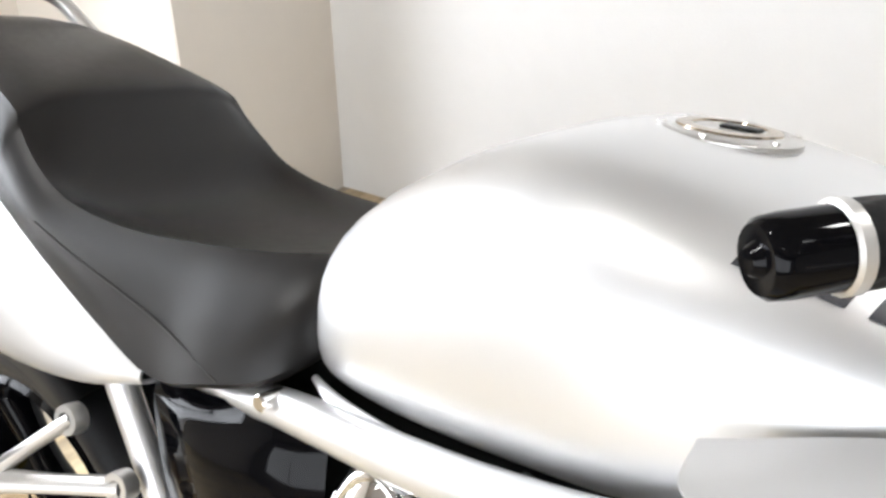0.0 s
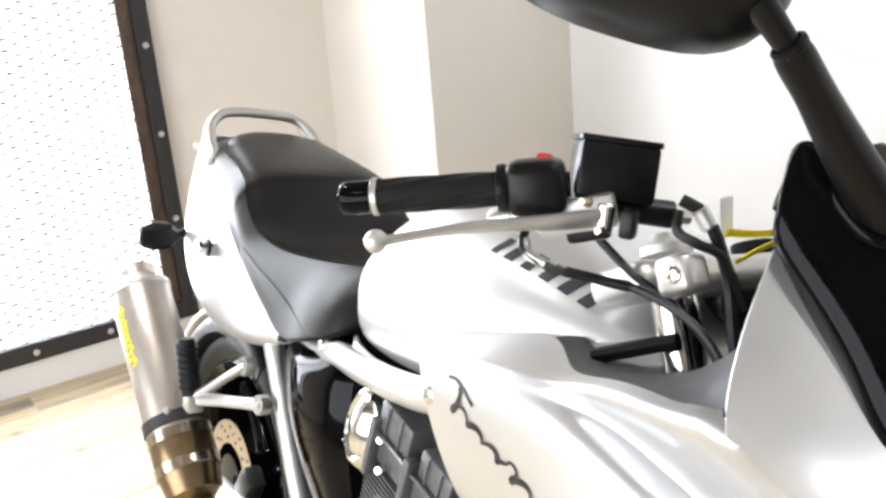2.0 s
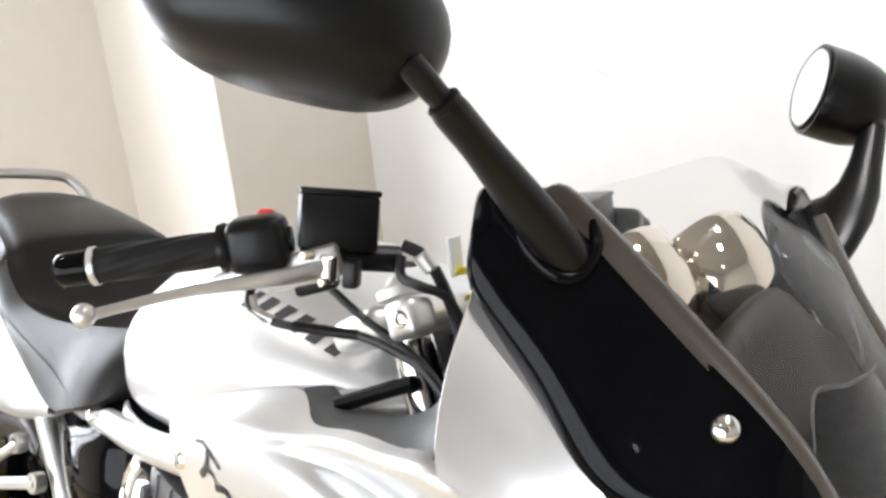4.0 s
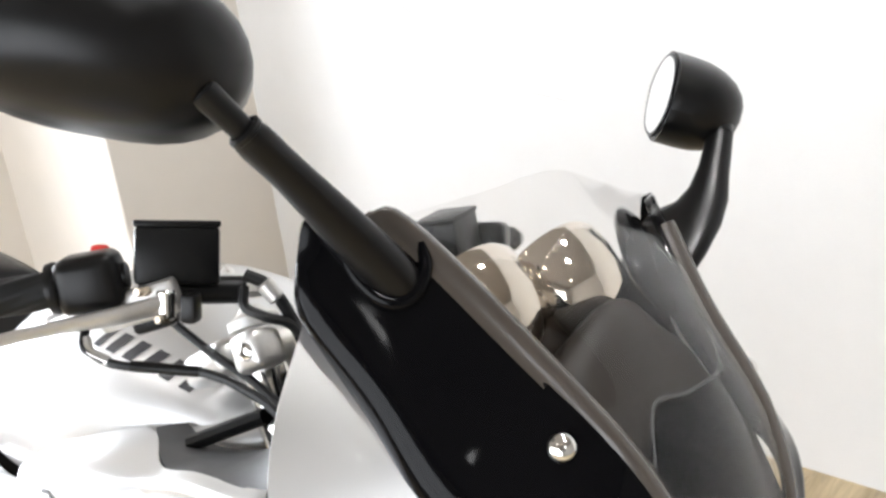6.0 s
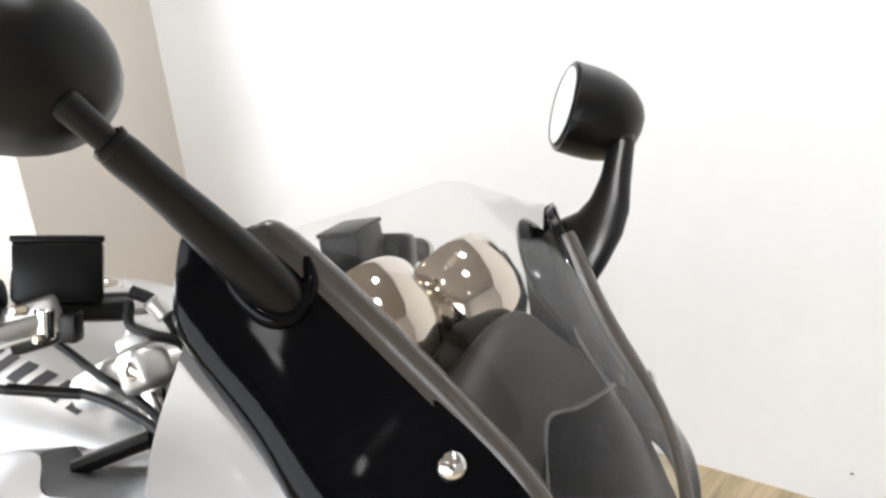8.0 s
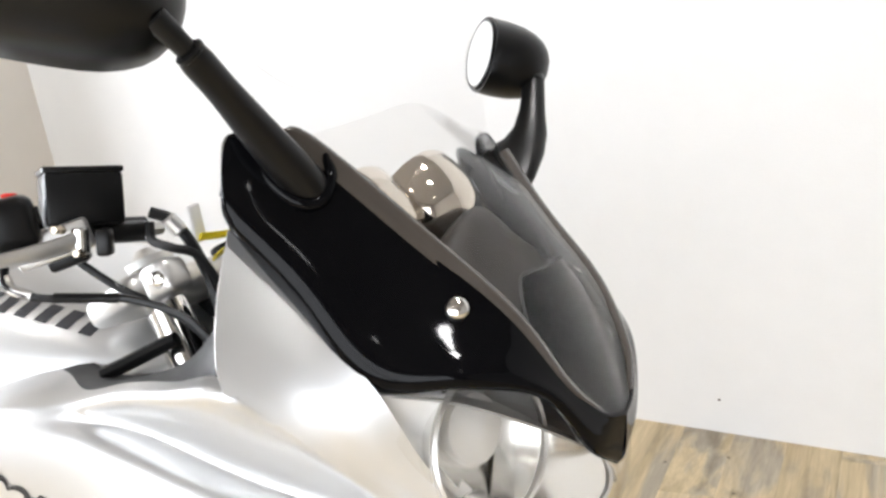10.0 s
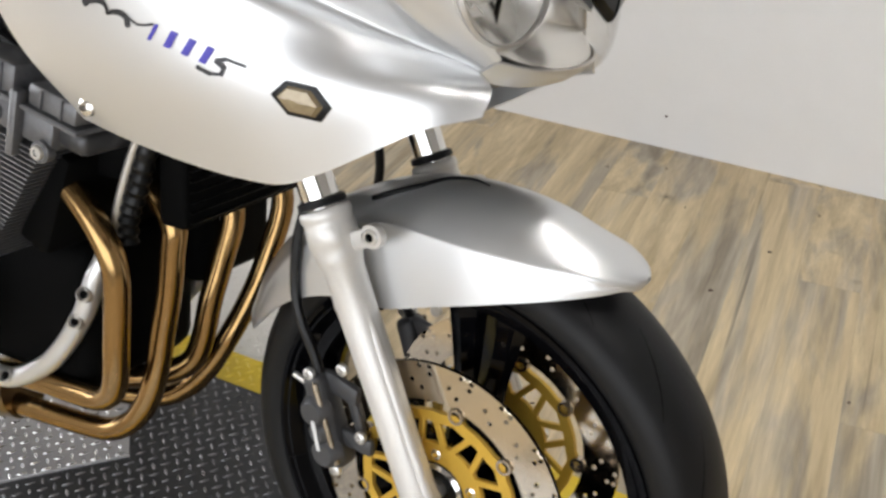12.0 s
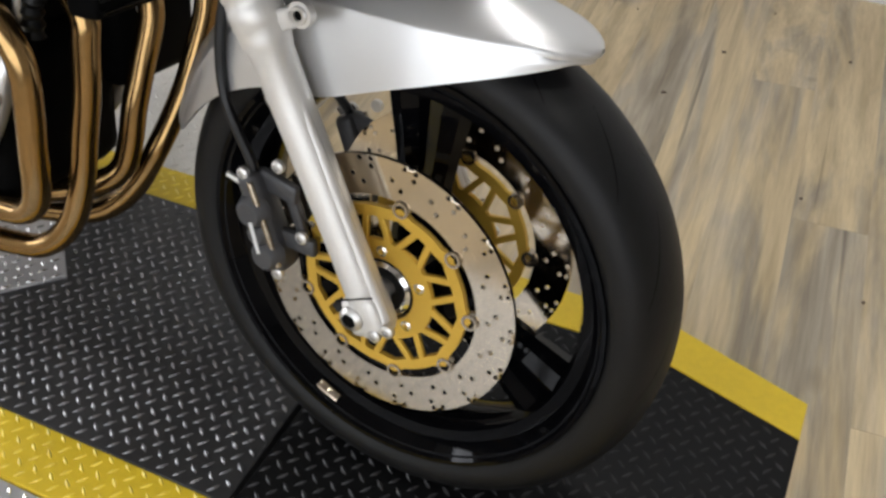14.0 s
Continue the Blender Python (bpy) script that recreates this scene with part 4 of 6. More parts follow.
# the rear edge rolls in as well, with rounded corners
for k, (dx, dz) in enumerate(((0.006, 0.006), (0.002, 0.003), (0.0, 0.001), (-0.003, 0.0), (-0.003, 0.0), (0.001, -0.002), (0.005, -0.004), (0.010, -0.007))):
    x, y, z = COCKPIT[k][0]
    COCKPIT[k][0] = (x + dx, y, z + dz)
    COCKPIT[k].insert(0, (x + dx + 0.001, y + 0.010, z + dz))
bike("cockpit_panel", shell(surface(blunt(COCKPIT), 6, 4, True), -0.003), GLOSS_BLACK, None, "gloss black cockpit panel", angle=60)
# on the other side the rear corner hangs a little lower
DROOP = (0.012, 0.010, 0.008, 0.003)
far_rows = [[(x, y, z - (DROOP[k] if k < 4 and j > 2 else 0.0)) for k, (x, y, z) in enumerate(r)] for j, r in enumerate(COCKPIT)]
bike("cockpit_panel", flipped(shell(surface(blunt(far_rows), 6, 4, True), -0.003)), GLOSS_BLACK, None, "gloss black cockpit panel", angle=60)
# the foot of the screen laps over the panel's upper edge
LAP = [between(0.915, 0.0036), between(0.955, 0.0030), tucked(UPPER, 0.004, -0.001, 0.004), tucked(UPPER, 0.003, 0.006, 0.005), tucked(UPPER, 0.000, 0.014, 0.002)]
LAP = [[tuple(0.4 * a + 0.6 * b for a, b in zip(r[0], r[1]))] + r[1:6] for r in LAP]
bike("screen_lap", shell(surface(blunt(LAP), 5, 5), -0.001), SCREEN_LAP, None, "smoked screen edge over the panel", angle=60)
bike("screen_lap", flipped(shell(surface(blunt([[tuple(0.7 * a + 0.3 * b for a, b in zip(r[1], r[2]))] + r[2:] for r in LAP]), 5, 5), -0.001)), SCREEN_LAP, None, "smoked screen edge over the panel", angle=60)
PANE = [
    [(0.086, -0.069, 0.873), (0.104, -0.035, 0.846), (0.113, 0.0, 0.838), (0.104, 0.035, 0.846), (0.086, 0.069, 0.873)],
    [(0.040, -0.090, 0.927), (0.062, -0.046, 0.922), (0.070, 0.0, 0.919), (0.062, 0.046, 0.922), (0.040, 0.090, 0.927)],
    [(-0.024, -0.110, 0.988), (0.012, -0.055, 0.974), (0.023, 0.0, 0.973), (0.012, 0.055, 0.974), (-0.024, 0.110, 0.988)],
    [(-0.092, -0.144, 1.056), (-0.050, -0.070, 1.036), (-0.038, 0.0, 1.036), (-0.050, 0.070, 1.036), (-0.092, 0.144, 1.056)],
    [(-0.112, -0.132, 1.066), (-0.100, -0.070, 1.078), (-0.094, 0.0, 1.090), (-0.100, 0.070, 1.078), (-0.112, 0.132, 1.066)],
]
screen = bike("windscreen", shell(surface(blunt(PANE), 6, 6), 0.0025), SCREEN, None, "smoke-tinted clear windscreen", angle=60)
screen.visible_shadow = False
for s in (1, -1):
    dome_m = along((0.0075, -0.123 * s, 0.938), (0.5575, -0.873 * s, 1.238))
    bike("screen_screw", lathe([(0.0092, -0.004), (0.0092, 0.0008), (0.0086, 0.0026), (0.0070, 0.0044), (0.0045, 0.0056), (0.0022, 0.0060), (0.0016, 0.0050), (0.0004, 0.0050)], dome_m, 24), CHROME, None, "bright domed screen screw")
    if s < 0:
        screw("screen_screw", (0.037, 0.053, 0.916), (0.7, 0.4, 0.5), 0.006, CHROME)
# dash behind the screen
DASH = [
    [(0.095, -0.040, 0.838), (0.100, 0.0, 0.830), (0.095, 0.040, 0.838)],
    [(0.035, -0.085, 0.895), (0.048, 0.0, 0.895), (0.035, 0.085, 0.895)],
    [(-0.010, -0.085, 0.930), (-0.004, 0.0, 0.945), (-0.008, 0.085, 0.940)],
    [(-0.042, -0.078, 0.948), (-0.038, 0.015, 0.990), (-0.034, 0.085, 0.962)],
    [(-0.058, -0.075, 0.945), (-0.060, 0.020, 0.992), (-0.058, 0.085, 0.960)],
    [(-0.085, -0.09, 0.92), (-0.088, 0.0, 0.93), (-0.085, 0.09, 0.92)],
]
bike("gauge_carrier", box((0.055, 0.085, 0.050), Matrix.Translation((-0.112, 0.006, 0.952)) @ Matrix.Rotation(radians(-52), 4, "Y"), 0.012, seg=3), DASH_BROWN, None, "dark brown gauge carrier")
bike("dash_cover", shell(surface(blunt(DASH), 6, 5), 0.003), DASH_BROWN, None, "dark brown-black dash cover")
for gx, gy, gz in ((-0.125, -0.045, 0.986), (-0.113, 0.043, 0.996)):
    pod_m = Matrix.Translation((gx, gy, gz)) @ Matrix.Rotation(radians(-52), 4, "Y")
    pod = bike("gauge_pod", lathe([(0.0005, -0.050), (0.014, -0.049), (0.028, -0.044), (0.040, -0.033), (0.047, -0.017), (0.050, 0.002), (0.050, 0.020), (0.047, 0.025), (0.044, 0.022), (0.043, 0.018), (0.001, 0.018)], pod_m, 36), POD_CHROME, None, "chrome gauge pod")
    bike("gauge_face", lathe([(0.042, 0.0182), (0.042, 0.0190), (0.0005, 0.0190)], pod_m, 32), DARK, pod, "dark gauge face")
MASK = [
    [(0.086, -0.060, 0.866), (0.103, -0.030, 0.843), (0.110, 0.0, 0.835), (0.103, 0.030, 0.843), (0.086, 0.060, 0.866)],
    [(0.040, -0.066, 0.915), (0.059, -0.035, 0.917), (0.066, 0.0, 0.917), (0.059, 0.035, 0.917), (0.040, 0.066, 0.915)],
    [(0.020, -0.040, 0.948), (0.030, -0.020, 0.953), (0.034, 0.0, 0.957), (0.030, 0.020, 0.957), (0.022, 0.042, 0.954)],
]
bike("screen_mask", shell(surface(blunt(MASK), 5, 5), 0.002), GLOSS_BLACK, None, "gloss black panel behind the screen foot", angle=60)
bike("mask_edge", tube(blunt(MASK[1][:1] + MASK[2]), 0.0013, 6, 5), GREY_PLASTIC, None, "grey edge line")
# headlight
for s in (1, -1):
    m = Matrix.Translation((-0.016, -0.086 * s, 0.824)) @ Matrix.Rotation(radians(-18 * s), 4, "Z") @ Matrix.Rotation(radians(82), 4, "Y")
    lamp = bike("headlight_reflector", lathe([(0.014, -0.022), (0.030, -0.012), (0.046, 0.010), (0.057, 0.036), (0.059, 0.038), (0.059, 0.034), (0.048, 0.008), (0.031, -0.016), (0.014, -0.026)], m, 40, True), SILVERED, None, "silvered headlight reflector")
    bike("reflector_rim", lathe([(0.0565, 0.034), (0.0600, 0.034), (0.0610, 0.038), (0.0590, 0.041), (0.0565, 0.039)], m, 40, True), ALLOY, lamp, "bright reflector rim")
    bike("bulb_shield", lathe([(0.004, -0.022), (0.016, -0.019), (0.027, -0.010), (0.031, 0.0), (0.028, 0.011), (0.016, 0.019), (0.001, 0.021)], m @ Matrix.Translation((-0.010, 0.004 * s, 0.006)), 24), BOARD, lamp, "white bulb shield")
    bike("shield_stay", tube([tuple(m @ Vector(p)) for p in ((0.012, 0.020 * s, 0.014), (0.030, 0.008 * s, 0.020), (0.046, -0.004 * s, 0.026))], 0.0026, 8, 4), DARK, lamp, "dark wire stay")
    bike("bulb_base", lathe([(0.008, -0.05), (0.016, -0.045), (0.018, -0.024), (0.001, -0.022)], m, 16), DARK, lamp)
CHEEK = [
    [(-0.033, -0.168, 0.881), (-0.026, -0.160, 0.850), (-0.012, -0.149, 0.818), (0.004, -0.132, 0.795)],
    [(0.004, -0.128, 0.874), (-0.016, -0.122, 0.848), (-0.012, -0.117, 0.820), (0.008, -0.110, 0.797)],
]
both("headlight_cheek", shell(surface(CHEEK, 5, 3), 0.002), BOARD, None, "white headlight side plate")
BACK = [
    [(-0.034, -0.166, 0.882), (0.008, -0.13, 0.870), (0.054, -0.085, 0.845), (0.080, 0.0, 0.80)],
    [(-0.036, -0.150, 0.862), (-0.058, -0.10, 0.872), (-0.052, -0.05, 0.866), (-0.030, 0.0, 0.84)],
    [(0.020, -0.106, 0.766), (0.045, -0.080, 0.756), (0.064, -0.043, 0.750), (0.070, 0.0, 0.748)],
]
both("headlight_shell", shell(surface(blunt(BACK[:2]), 6, 5), 0.002), HOUSING, None, "grey headlight housing")
both("headlight_floor", shell(surface(blunt(BACK[1:]), 6, 5), 0.002), SILVERED, None, "bright headlight floor")
GLASS_FRONT = [
    [(-0.033, -0.171, 0.884), (0.018, -0.137, 0.877), (0.068, -0.090, 0.858), (0.094, -0.045, 0.815), (0.101, 0.0, 0.792)],
    [(-0.022, -0.162, 0.842), (0.036, -0.122, 0.826), (0.078, -0.078, 0.806), (0.097, -0.040, 0.785), (0.103, 0.0, 0.774)],
    [(0.004, -0.136, 0.798), (0.050, -0.104, 0.786), (0.080, -0.066, 0.772), (0.094, -0.034, 0.762), (0.099, 0.0, 0.757)],
    [(0.027, -0.108, 0.764), (0.054, -0.084, 0.754), (0.074, -0.046, 0.748), (0.081, -0.024, 0.746), (0.083, 0.0, 0.746)],
]
for ob in both("headlight_lens", shell(surface(blunt(GLASS_FRONT), 5, 5), 0.0025), LENS, None, "clear headlight cover", angle=60):
    ob.visible_shadow = False

# mirrors
def egg(hx, hy, hz, n=24):
    """A mirror shell about the origin: flat to the rear, domed ahead, blunt at its inner end (+y), tapered at the outer."""
    rings = []
    for k in range(19):
        u = -math.cos(math.pi * k / 18)
        fz = (1 - abs(u) ** (2.4 if u < 0 else 3.3)) ** 0.5
        fx = (1 - abs(u) ** (2.0 if u < 0 else 3.0)) ** 0.6
        rings.append([])
        for i in range(n):
            b = 2 * math.pi * i / n
            px, pz = math.cos(b), math.sin(b)
            if px > 1e-6:
                px, pz = px**0.9 * fx, math.copysign(abs(pz) ** 0.85, pz)
            else:
                # behind the dome: straight walls and a flat rear
                q = (b - math.pi / 2) / math.pi
                px, pz = (-0.36 * q / 0.17, 1) if q < 0.17 else (-0.36 * (1 - q) / 0.17, -1) if q > 0.83 else (-0.36, 1 - 2 * (q - 0.17) / 0.66)
            rings[-1].append((hx * px, hy * u, hz * fz * pz))
    return loft(rings)


def mirror_pane(hx, hy, hz):
    """The flat glass on the rear of the shell."""
    out = []
    for d in (0.0, 0.0015):
        ring = []
        for k in range(32):
            a = 2 * math.pi * k / 32
            u = 0.92 * math.cos(a)
            ring.append((-0.36 * hx - 0.001 - d, hy * u, 0.87 * hz * (1 - abs(u) ** (2.4 if u < 0 else 3.3)) ** 0.5 * math.copysign(abs(math.sin(a)) ** 0.5, math.sin(a))))
        out.append(ring)
    return loft(out)


for s, at, turn, tip, hy in ((1, (-0.165, -0.320, 1.165), -38, -14, 0.088), (-1, (-0.150, -0.286, 1.143), -38, 1, 0.072)):
    mm = Matrix.Translation(at) @ Matrix.Rotation(radians(tip), 4, "X") @ Matrix.Rotation(radians(0 if s > 0 else 19), 4, "Y") @ Matrix.Rotation(radians(turn), 4, "Z")
    hx, hz = (0.060, 0.045) if s > 0 else (0.056, 0.042)
    forms = [egg(hx, hy, hz), mirror_pane(hx, hy, hz)]
    for k, bm in enumerate(forms):
        bmesh.ops.transform(bm, matrix=mm, verts=bm.verts)
        if s < 0:
            forms[k] = flipped(bm)
            bm.free()
    housing = bike("mirror", forms[0], SATIN_BLACK, None, "satin black mirror housing", angle=70)
    bike("mirror_pane", forms[1], MIRROR, housing, "mirror glass")
    rim_path = []
    for k in range(33):
        a = 2 * math.pi * k / 32
        u = 0.95 * math.cos(a)
        p = mm @ Vector((-0.36 * hx - 0.0015, hy * u, 0.91 * hz * (1 - abs(u) ** (2.4 if u < 0 else 3.3)) ** 0.5 * math.copysign(abs(math.sin(a)) ** 0.5, math.sin(a))))
        rim_path.append((p.x, s * p.y, p.z))
    bike("mirror_rim", tube(rim_path, 0.0016, 6, 1), SATIN_BLACK, housing, "black rim round the glass")
STALK = [(-0.086, -0.152, 1.016), (-0.088, -0.160, 1.024), (-0.091, -0.172, 1.038), (-0.095, -0.205, 1.068), (-0.094, -0.240, 1.0965), (-0.0925, -0.264, 1.1145), (-0.0920, -0.272, 1.1205)]
bike("mirror_stalk", tube(STALK, [0.007, 0.0140, 0.0155, 0.0138, 0.0112, 0.0110, 0.0096], 18, 6, 0.85), BLACK_PLASTIC, None, "black mirror stalk")
bike("stalk_collar", rod((-0.0918, -0.268, 1.1175), (-0.099, -0.294, 1.142), 0.0068, 0.0085), SATIN_BLACK)
bike("stalk_ring", lathe([(0.0088, -0.002), (0.0104, -0.001), (0.0104, 0.0015), (0.0082, 0.003)], along((-0.0920, -0.2715, 1.1205), (-0.0950, -0.284, 1.1315)), 22, True), BLACK_PLASTIC)


def oval(c, along_v, across, half, thin, n=20):
    a, b = Vector(along_v).normalized() * half, Vector(across).normalized() * thin
    return [Vector(c) + math.cos(2 * math.pi * k / n) * a + math.sin(2 * math.pi * k / n) * b for k in range(n)]


# the other stalk, turned on its foot: a blade that sweeps out to the edge of the panel
blade = [((-0.099, 0.268, 1.116), (1, 0, 0), 0.0125, 0.011), ((-0.094, 0.256, 1.103), (1, 0.05, 0), 0.0125, 0.011), ((-0.088, 0.238, 1.080), (1, 0.1, -0.05), 0.014, 0.011), ((-0.083, 0.220, 1.060), (1, 0.15, -0.15), 0.018, 0.011),
         ((-0.084, 0.204, 1.044), (1, -0.2, -0.25), 0.026, 0.012), ((-0.090, 0.186, 1.030), (0.9, -0.45, -0.35), 0.040, 0.013), ((-0.096, 0.168, 1.012), (0.85, -0.5, -0.4), 0.046, 0.012)]
bike("mirror_stalk", loft([oval(c, v, (0.1, 0.75, -0.65), h, t) for c, v, h, t in blade]), BLACK_PLASTIC, None, "swept black mirror stalk")
bike("stalk_collar", rod((-0.097, 0.262, 1.110), (-0.104, 0.282, 1.132), 0.0125, 0.010), SATIN_BLACK)
SOCKET = [(-0.128, -0.184, 1.066), (-0.118, -0.184, 1.050), (-0.104, -0.182, 1.032), (-0.089, -0.175, 1.019), (-0.079, -0.163, 1.020), (-0.077, -0.152, 1.036), (-0.084, -0.148, 1.052)]
bike("socket_rim", tube(SOCKET, [0.003, 0.0045, 0.0052, 0.0056, 0.0056, 0.005, 0.003], 10, 6), GLOSS_BLACK, None, "gloss black rim round the stalk foot")
both("stalk_foot", tube([(-0.146, -0.190, 1.036), (-0.130, -0.174, 1.028), (-0.108, -0.150, 1.014), (-0.085, -0.128, 0.994), (-0.060, -0.116, 0.972)], [0.014, 0.024, 0.028, 0.024, 0.010], 14, 5, 0.45), GLOSS_BLACK, None, "gloss black mirror foot")

# handlebars, on the steered side of things
def hand_side(name, bm, mat, parent=None, label=""):
    """A part of the right bar, and its mirror image across the steered centre."""
    other = bm.copy()
    bmesh.ops.transform(other, matrix=UNSTEER, verts=other.verts)
    m = flipped(other)
    other.free()
    bmesh.ops.transform(m, matrix=Matrix.Translation((-0.040, -0.012, -0.034)) @ STEER, verts=m.verts)
    return bike(name, bm, mat, parent, label), bike(name, m, mat, parent, label)


END, ROOT = Vector((-0.430, -0.349, 0.977)), Vector((-0.348, -0.251, 1.001))
d = (ROOT - END).normalized()
hand_side("handlebar", tube([tuple(ROOT - 0.02 * d), tuple(ROOT), tuple(ROOT + 0.05 * d)], 0.0098, 12), SATIN_BLACK, None, "black handlebar")
L = (ROOT - END).length
grip_m, grip_rings = along(END, ROOT), []
for k in range(61):
    h = 0.029 + (L - 0.029) * k / 60
    edge = max(0.0, 1 - min(h - 0.029, L - h) / 0.006)
    # soft ribs that wind slowly round the rubber
    grip_rings.append([grip_m @ Vector((r * math.cos(q), r * math.sin(q), h)) for q, r in ((2 * math.pi * i / 48, 0.0135 + 0.0012 * min(edge, 1) + 0.00055 * (1 - edge) * math.sin(8 * 2 * math.pi * i / 48 + 150 * h)) for i in range(48))])
hand_side("grip", loft(grip_rings), GRIP, None, "black rubber grip with slanting ribs")
hand_side("bar_end", lathe([(0.004, -0.001), (0.006, 0.002), (0.0108, 0.002), (0.0126, 0.004), (0.0133, 0.010), (0.0133, 0.027), (0.011, 0.028)], along(END, ROOT), 20), GLOSS_BLACK, None, "gloss black bar end weight")
hand_side("bar_ring", lathe([(0.0134, 0.0265), (0.0150, 0.0275), (0.0150, 0.0315), (0.0134, 0.0325)], along(END, ROOT), 20, True), ALLOY, None, "silver ring")
axis = along(ROOT, ROOT + d)
switch = hand_side("switch_block", box((0.042, 0.042, 0.046), axis @ Matrix.Translation((0, 0, 0.024)), 0.010, seg=3), BLACK_PLASTIC, None, "black switch housing")
hand_side("switch_flange", lathe([(0.012, -0.006), (0.0185, -0.005), (0.0195, 0.0), (0.018, 0.003)], axis, 24), BLACK_PLASTIC)
bike("kill_switch", box((0.013, 0.009, 0.012), Matrix.Translation((-0.343, -0.220, 1.024)) @ Matrix.Rotation(radians(30), 4, "Z"), 0.003), RED, switch[0], "red rocker switch")
RX = Vector((0.031, 0.052, -0.002)).normalized()
RZ = Vector((-0.11, 0.05, 0.99)).normalized()
RY = RZ.cross(RX).normalized()
RZ = RX.cross(RY)
res_c = Vector((-0.300, -0.182, 1.026)) + 0.020 * RY
res_m = Matrix.Translation(res_c) @ Matrix((RX, RY, RZ)).transposed().to_4x4()
hand_side("fluid_reservoir", box((0.062, 0.042, 0.044), res_m @ Matrix.Translation((0, 0, -0.003)), 0.004), SATIN_BLACK, None, "black fluid reservoir")
hand_side("reservoir_lid", box((0.0632, 0.0432, 0.005), res_m @ Matrix.Translation((0, 0, 0.0205)), 0.0015), SATIN_BLACK)
hand_side("master_cylinder", rod(res_c - 0.030 * RZ - 0.028 * RX, res_c - 0.030 * RZ + 0.052 * RX, 0.011), SATIN_BLACK, None, "black master cylinder")
hand_side("banjo", rod(res_c - 0.030 * RZ + 0.046 * RX, res_c - 0.030 * RZ + 0.066 * RX, 0.0075, 0.006, 6), ALLOY, None, "silver banjo bolt")
PIV = Vector((-0.294, -0.203, 0.989))
BRK = along((-0.345, -0.236, 0.974), (-0.290, -0.187, 0.997))
hand_side("lever_bracket", box((0.020, 0.026, 0.060), BRK @ Matrix.Translation((0, 0, 0.046)), 0.004), ALLOY, None, "alloy lever bracket")
hand_side("lever_perch", box((0.026, 0.020, 0.030), BRK @ Matrix.Translation((0, 0.003, 0.010)), 0.006, seg=3), ALLOY, None, "alloy lever perch")
hand_side("adjuster", rod(BRK @ Vector((0.0, 0.006, -0.022)), BRK @ Vector((0.0, 0.006, 0.002)), 0.009, 0.011, 12), ALLOY, None, "knurled cable adjuster")
hand_side("lever_screw", rod(PIV + Vector((0.004, 0.004, -0.010)), PIV + Vector((0.004, 0.004, 0.012)), 0.007), CHROME)
LEVER = [(-0.294, -0.203, 0.989), (-0.303, -0.232, 0.984), (-0.312, -0.262, 0.981), (-0.322, -0.305, 0.976), (-0.326, -0.345, 0.970), (-0.326, -0.366, 0.967)]
hand_side("lever", tube(LEVER, [0.010, 0.0095, 0.0075, 0.0062, 0.0054, 0.0055], 12, 6, 0.6), ALLOY, None, "polished alloy lever")
ball = bmesh.new()
bmesh.ops.create_uvsphere(ball, u_segments=14, v_segments=10, radius=0.0084, matrix=Matrix.Translation((-0.326, -0.371, 0.967)))
hand_side("lever_tip", ball, ALLOY)

hand_side("brake_switch", box((0.012, 0.016, 0.022), Matrix.Translation((-0.276, -0.187, 0.988)) @ Matrix.Rotation(radians(35), 4, "Z"), 0.003), BLACK_PLASTIC, None, "small black brake light switch")
hand_side("perch_clamp", box((0.018, 0.020, 0.034), BRK @ Matrix.Translation((0.006, -0.012, 0.052)), 0.004), SATIN_BLACK, None, "black bar clamp")
for along_b, aside in ((0.030, 0.012), (0.058, 0.013), (0.066, -0.010)):
    c = BRK @ Vector((-0.010, aside - 0.004, along_b))
    hand_side("perch_bolt", rod(c, c + Vector((0.004, -0.011, 0.001)), 0.0042, 0.0036, 6, 0.0006), STEEL, None, "dark steel bolt")

# steering head, forks
FORK = Vector((-0.4226, 0, 0.9063))
def on_fork(h, side, ahead=0.0):
    """A point at that height along a fork leg."""
    p = Vector((0.0, 0, 0.30)) + FORK * h
    return Vector((p.x + ahead * 0.9063, side * 0.0975, p.z + ahead * 0.4226))


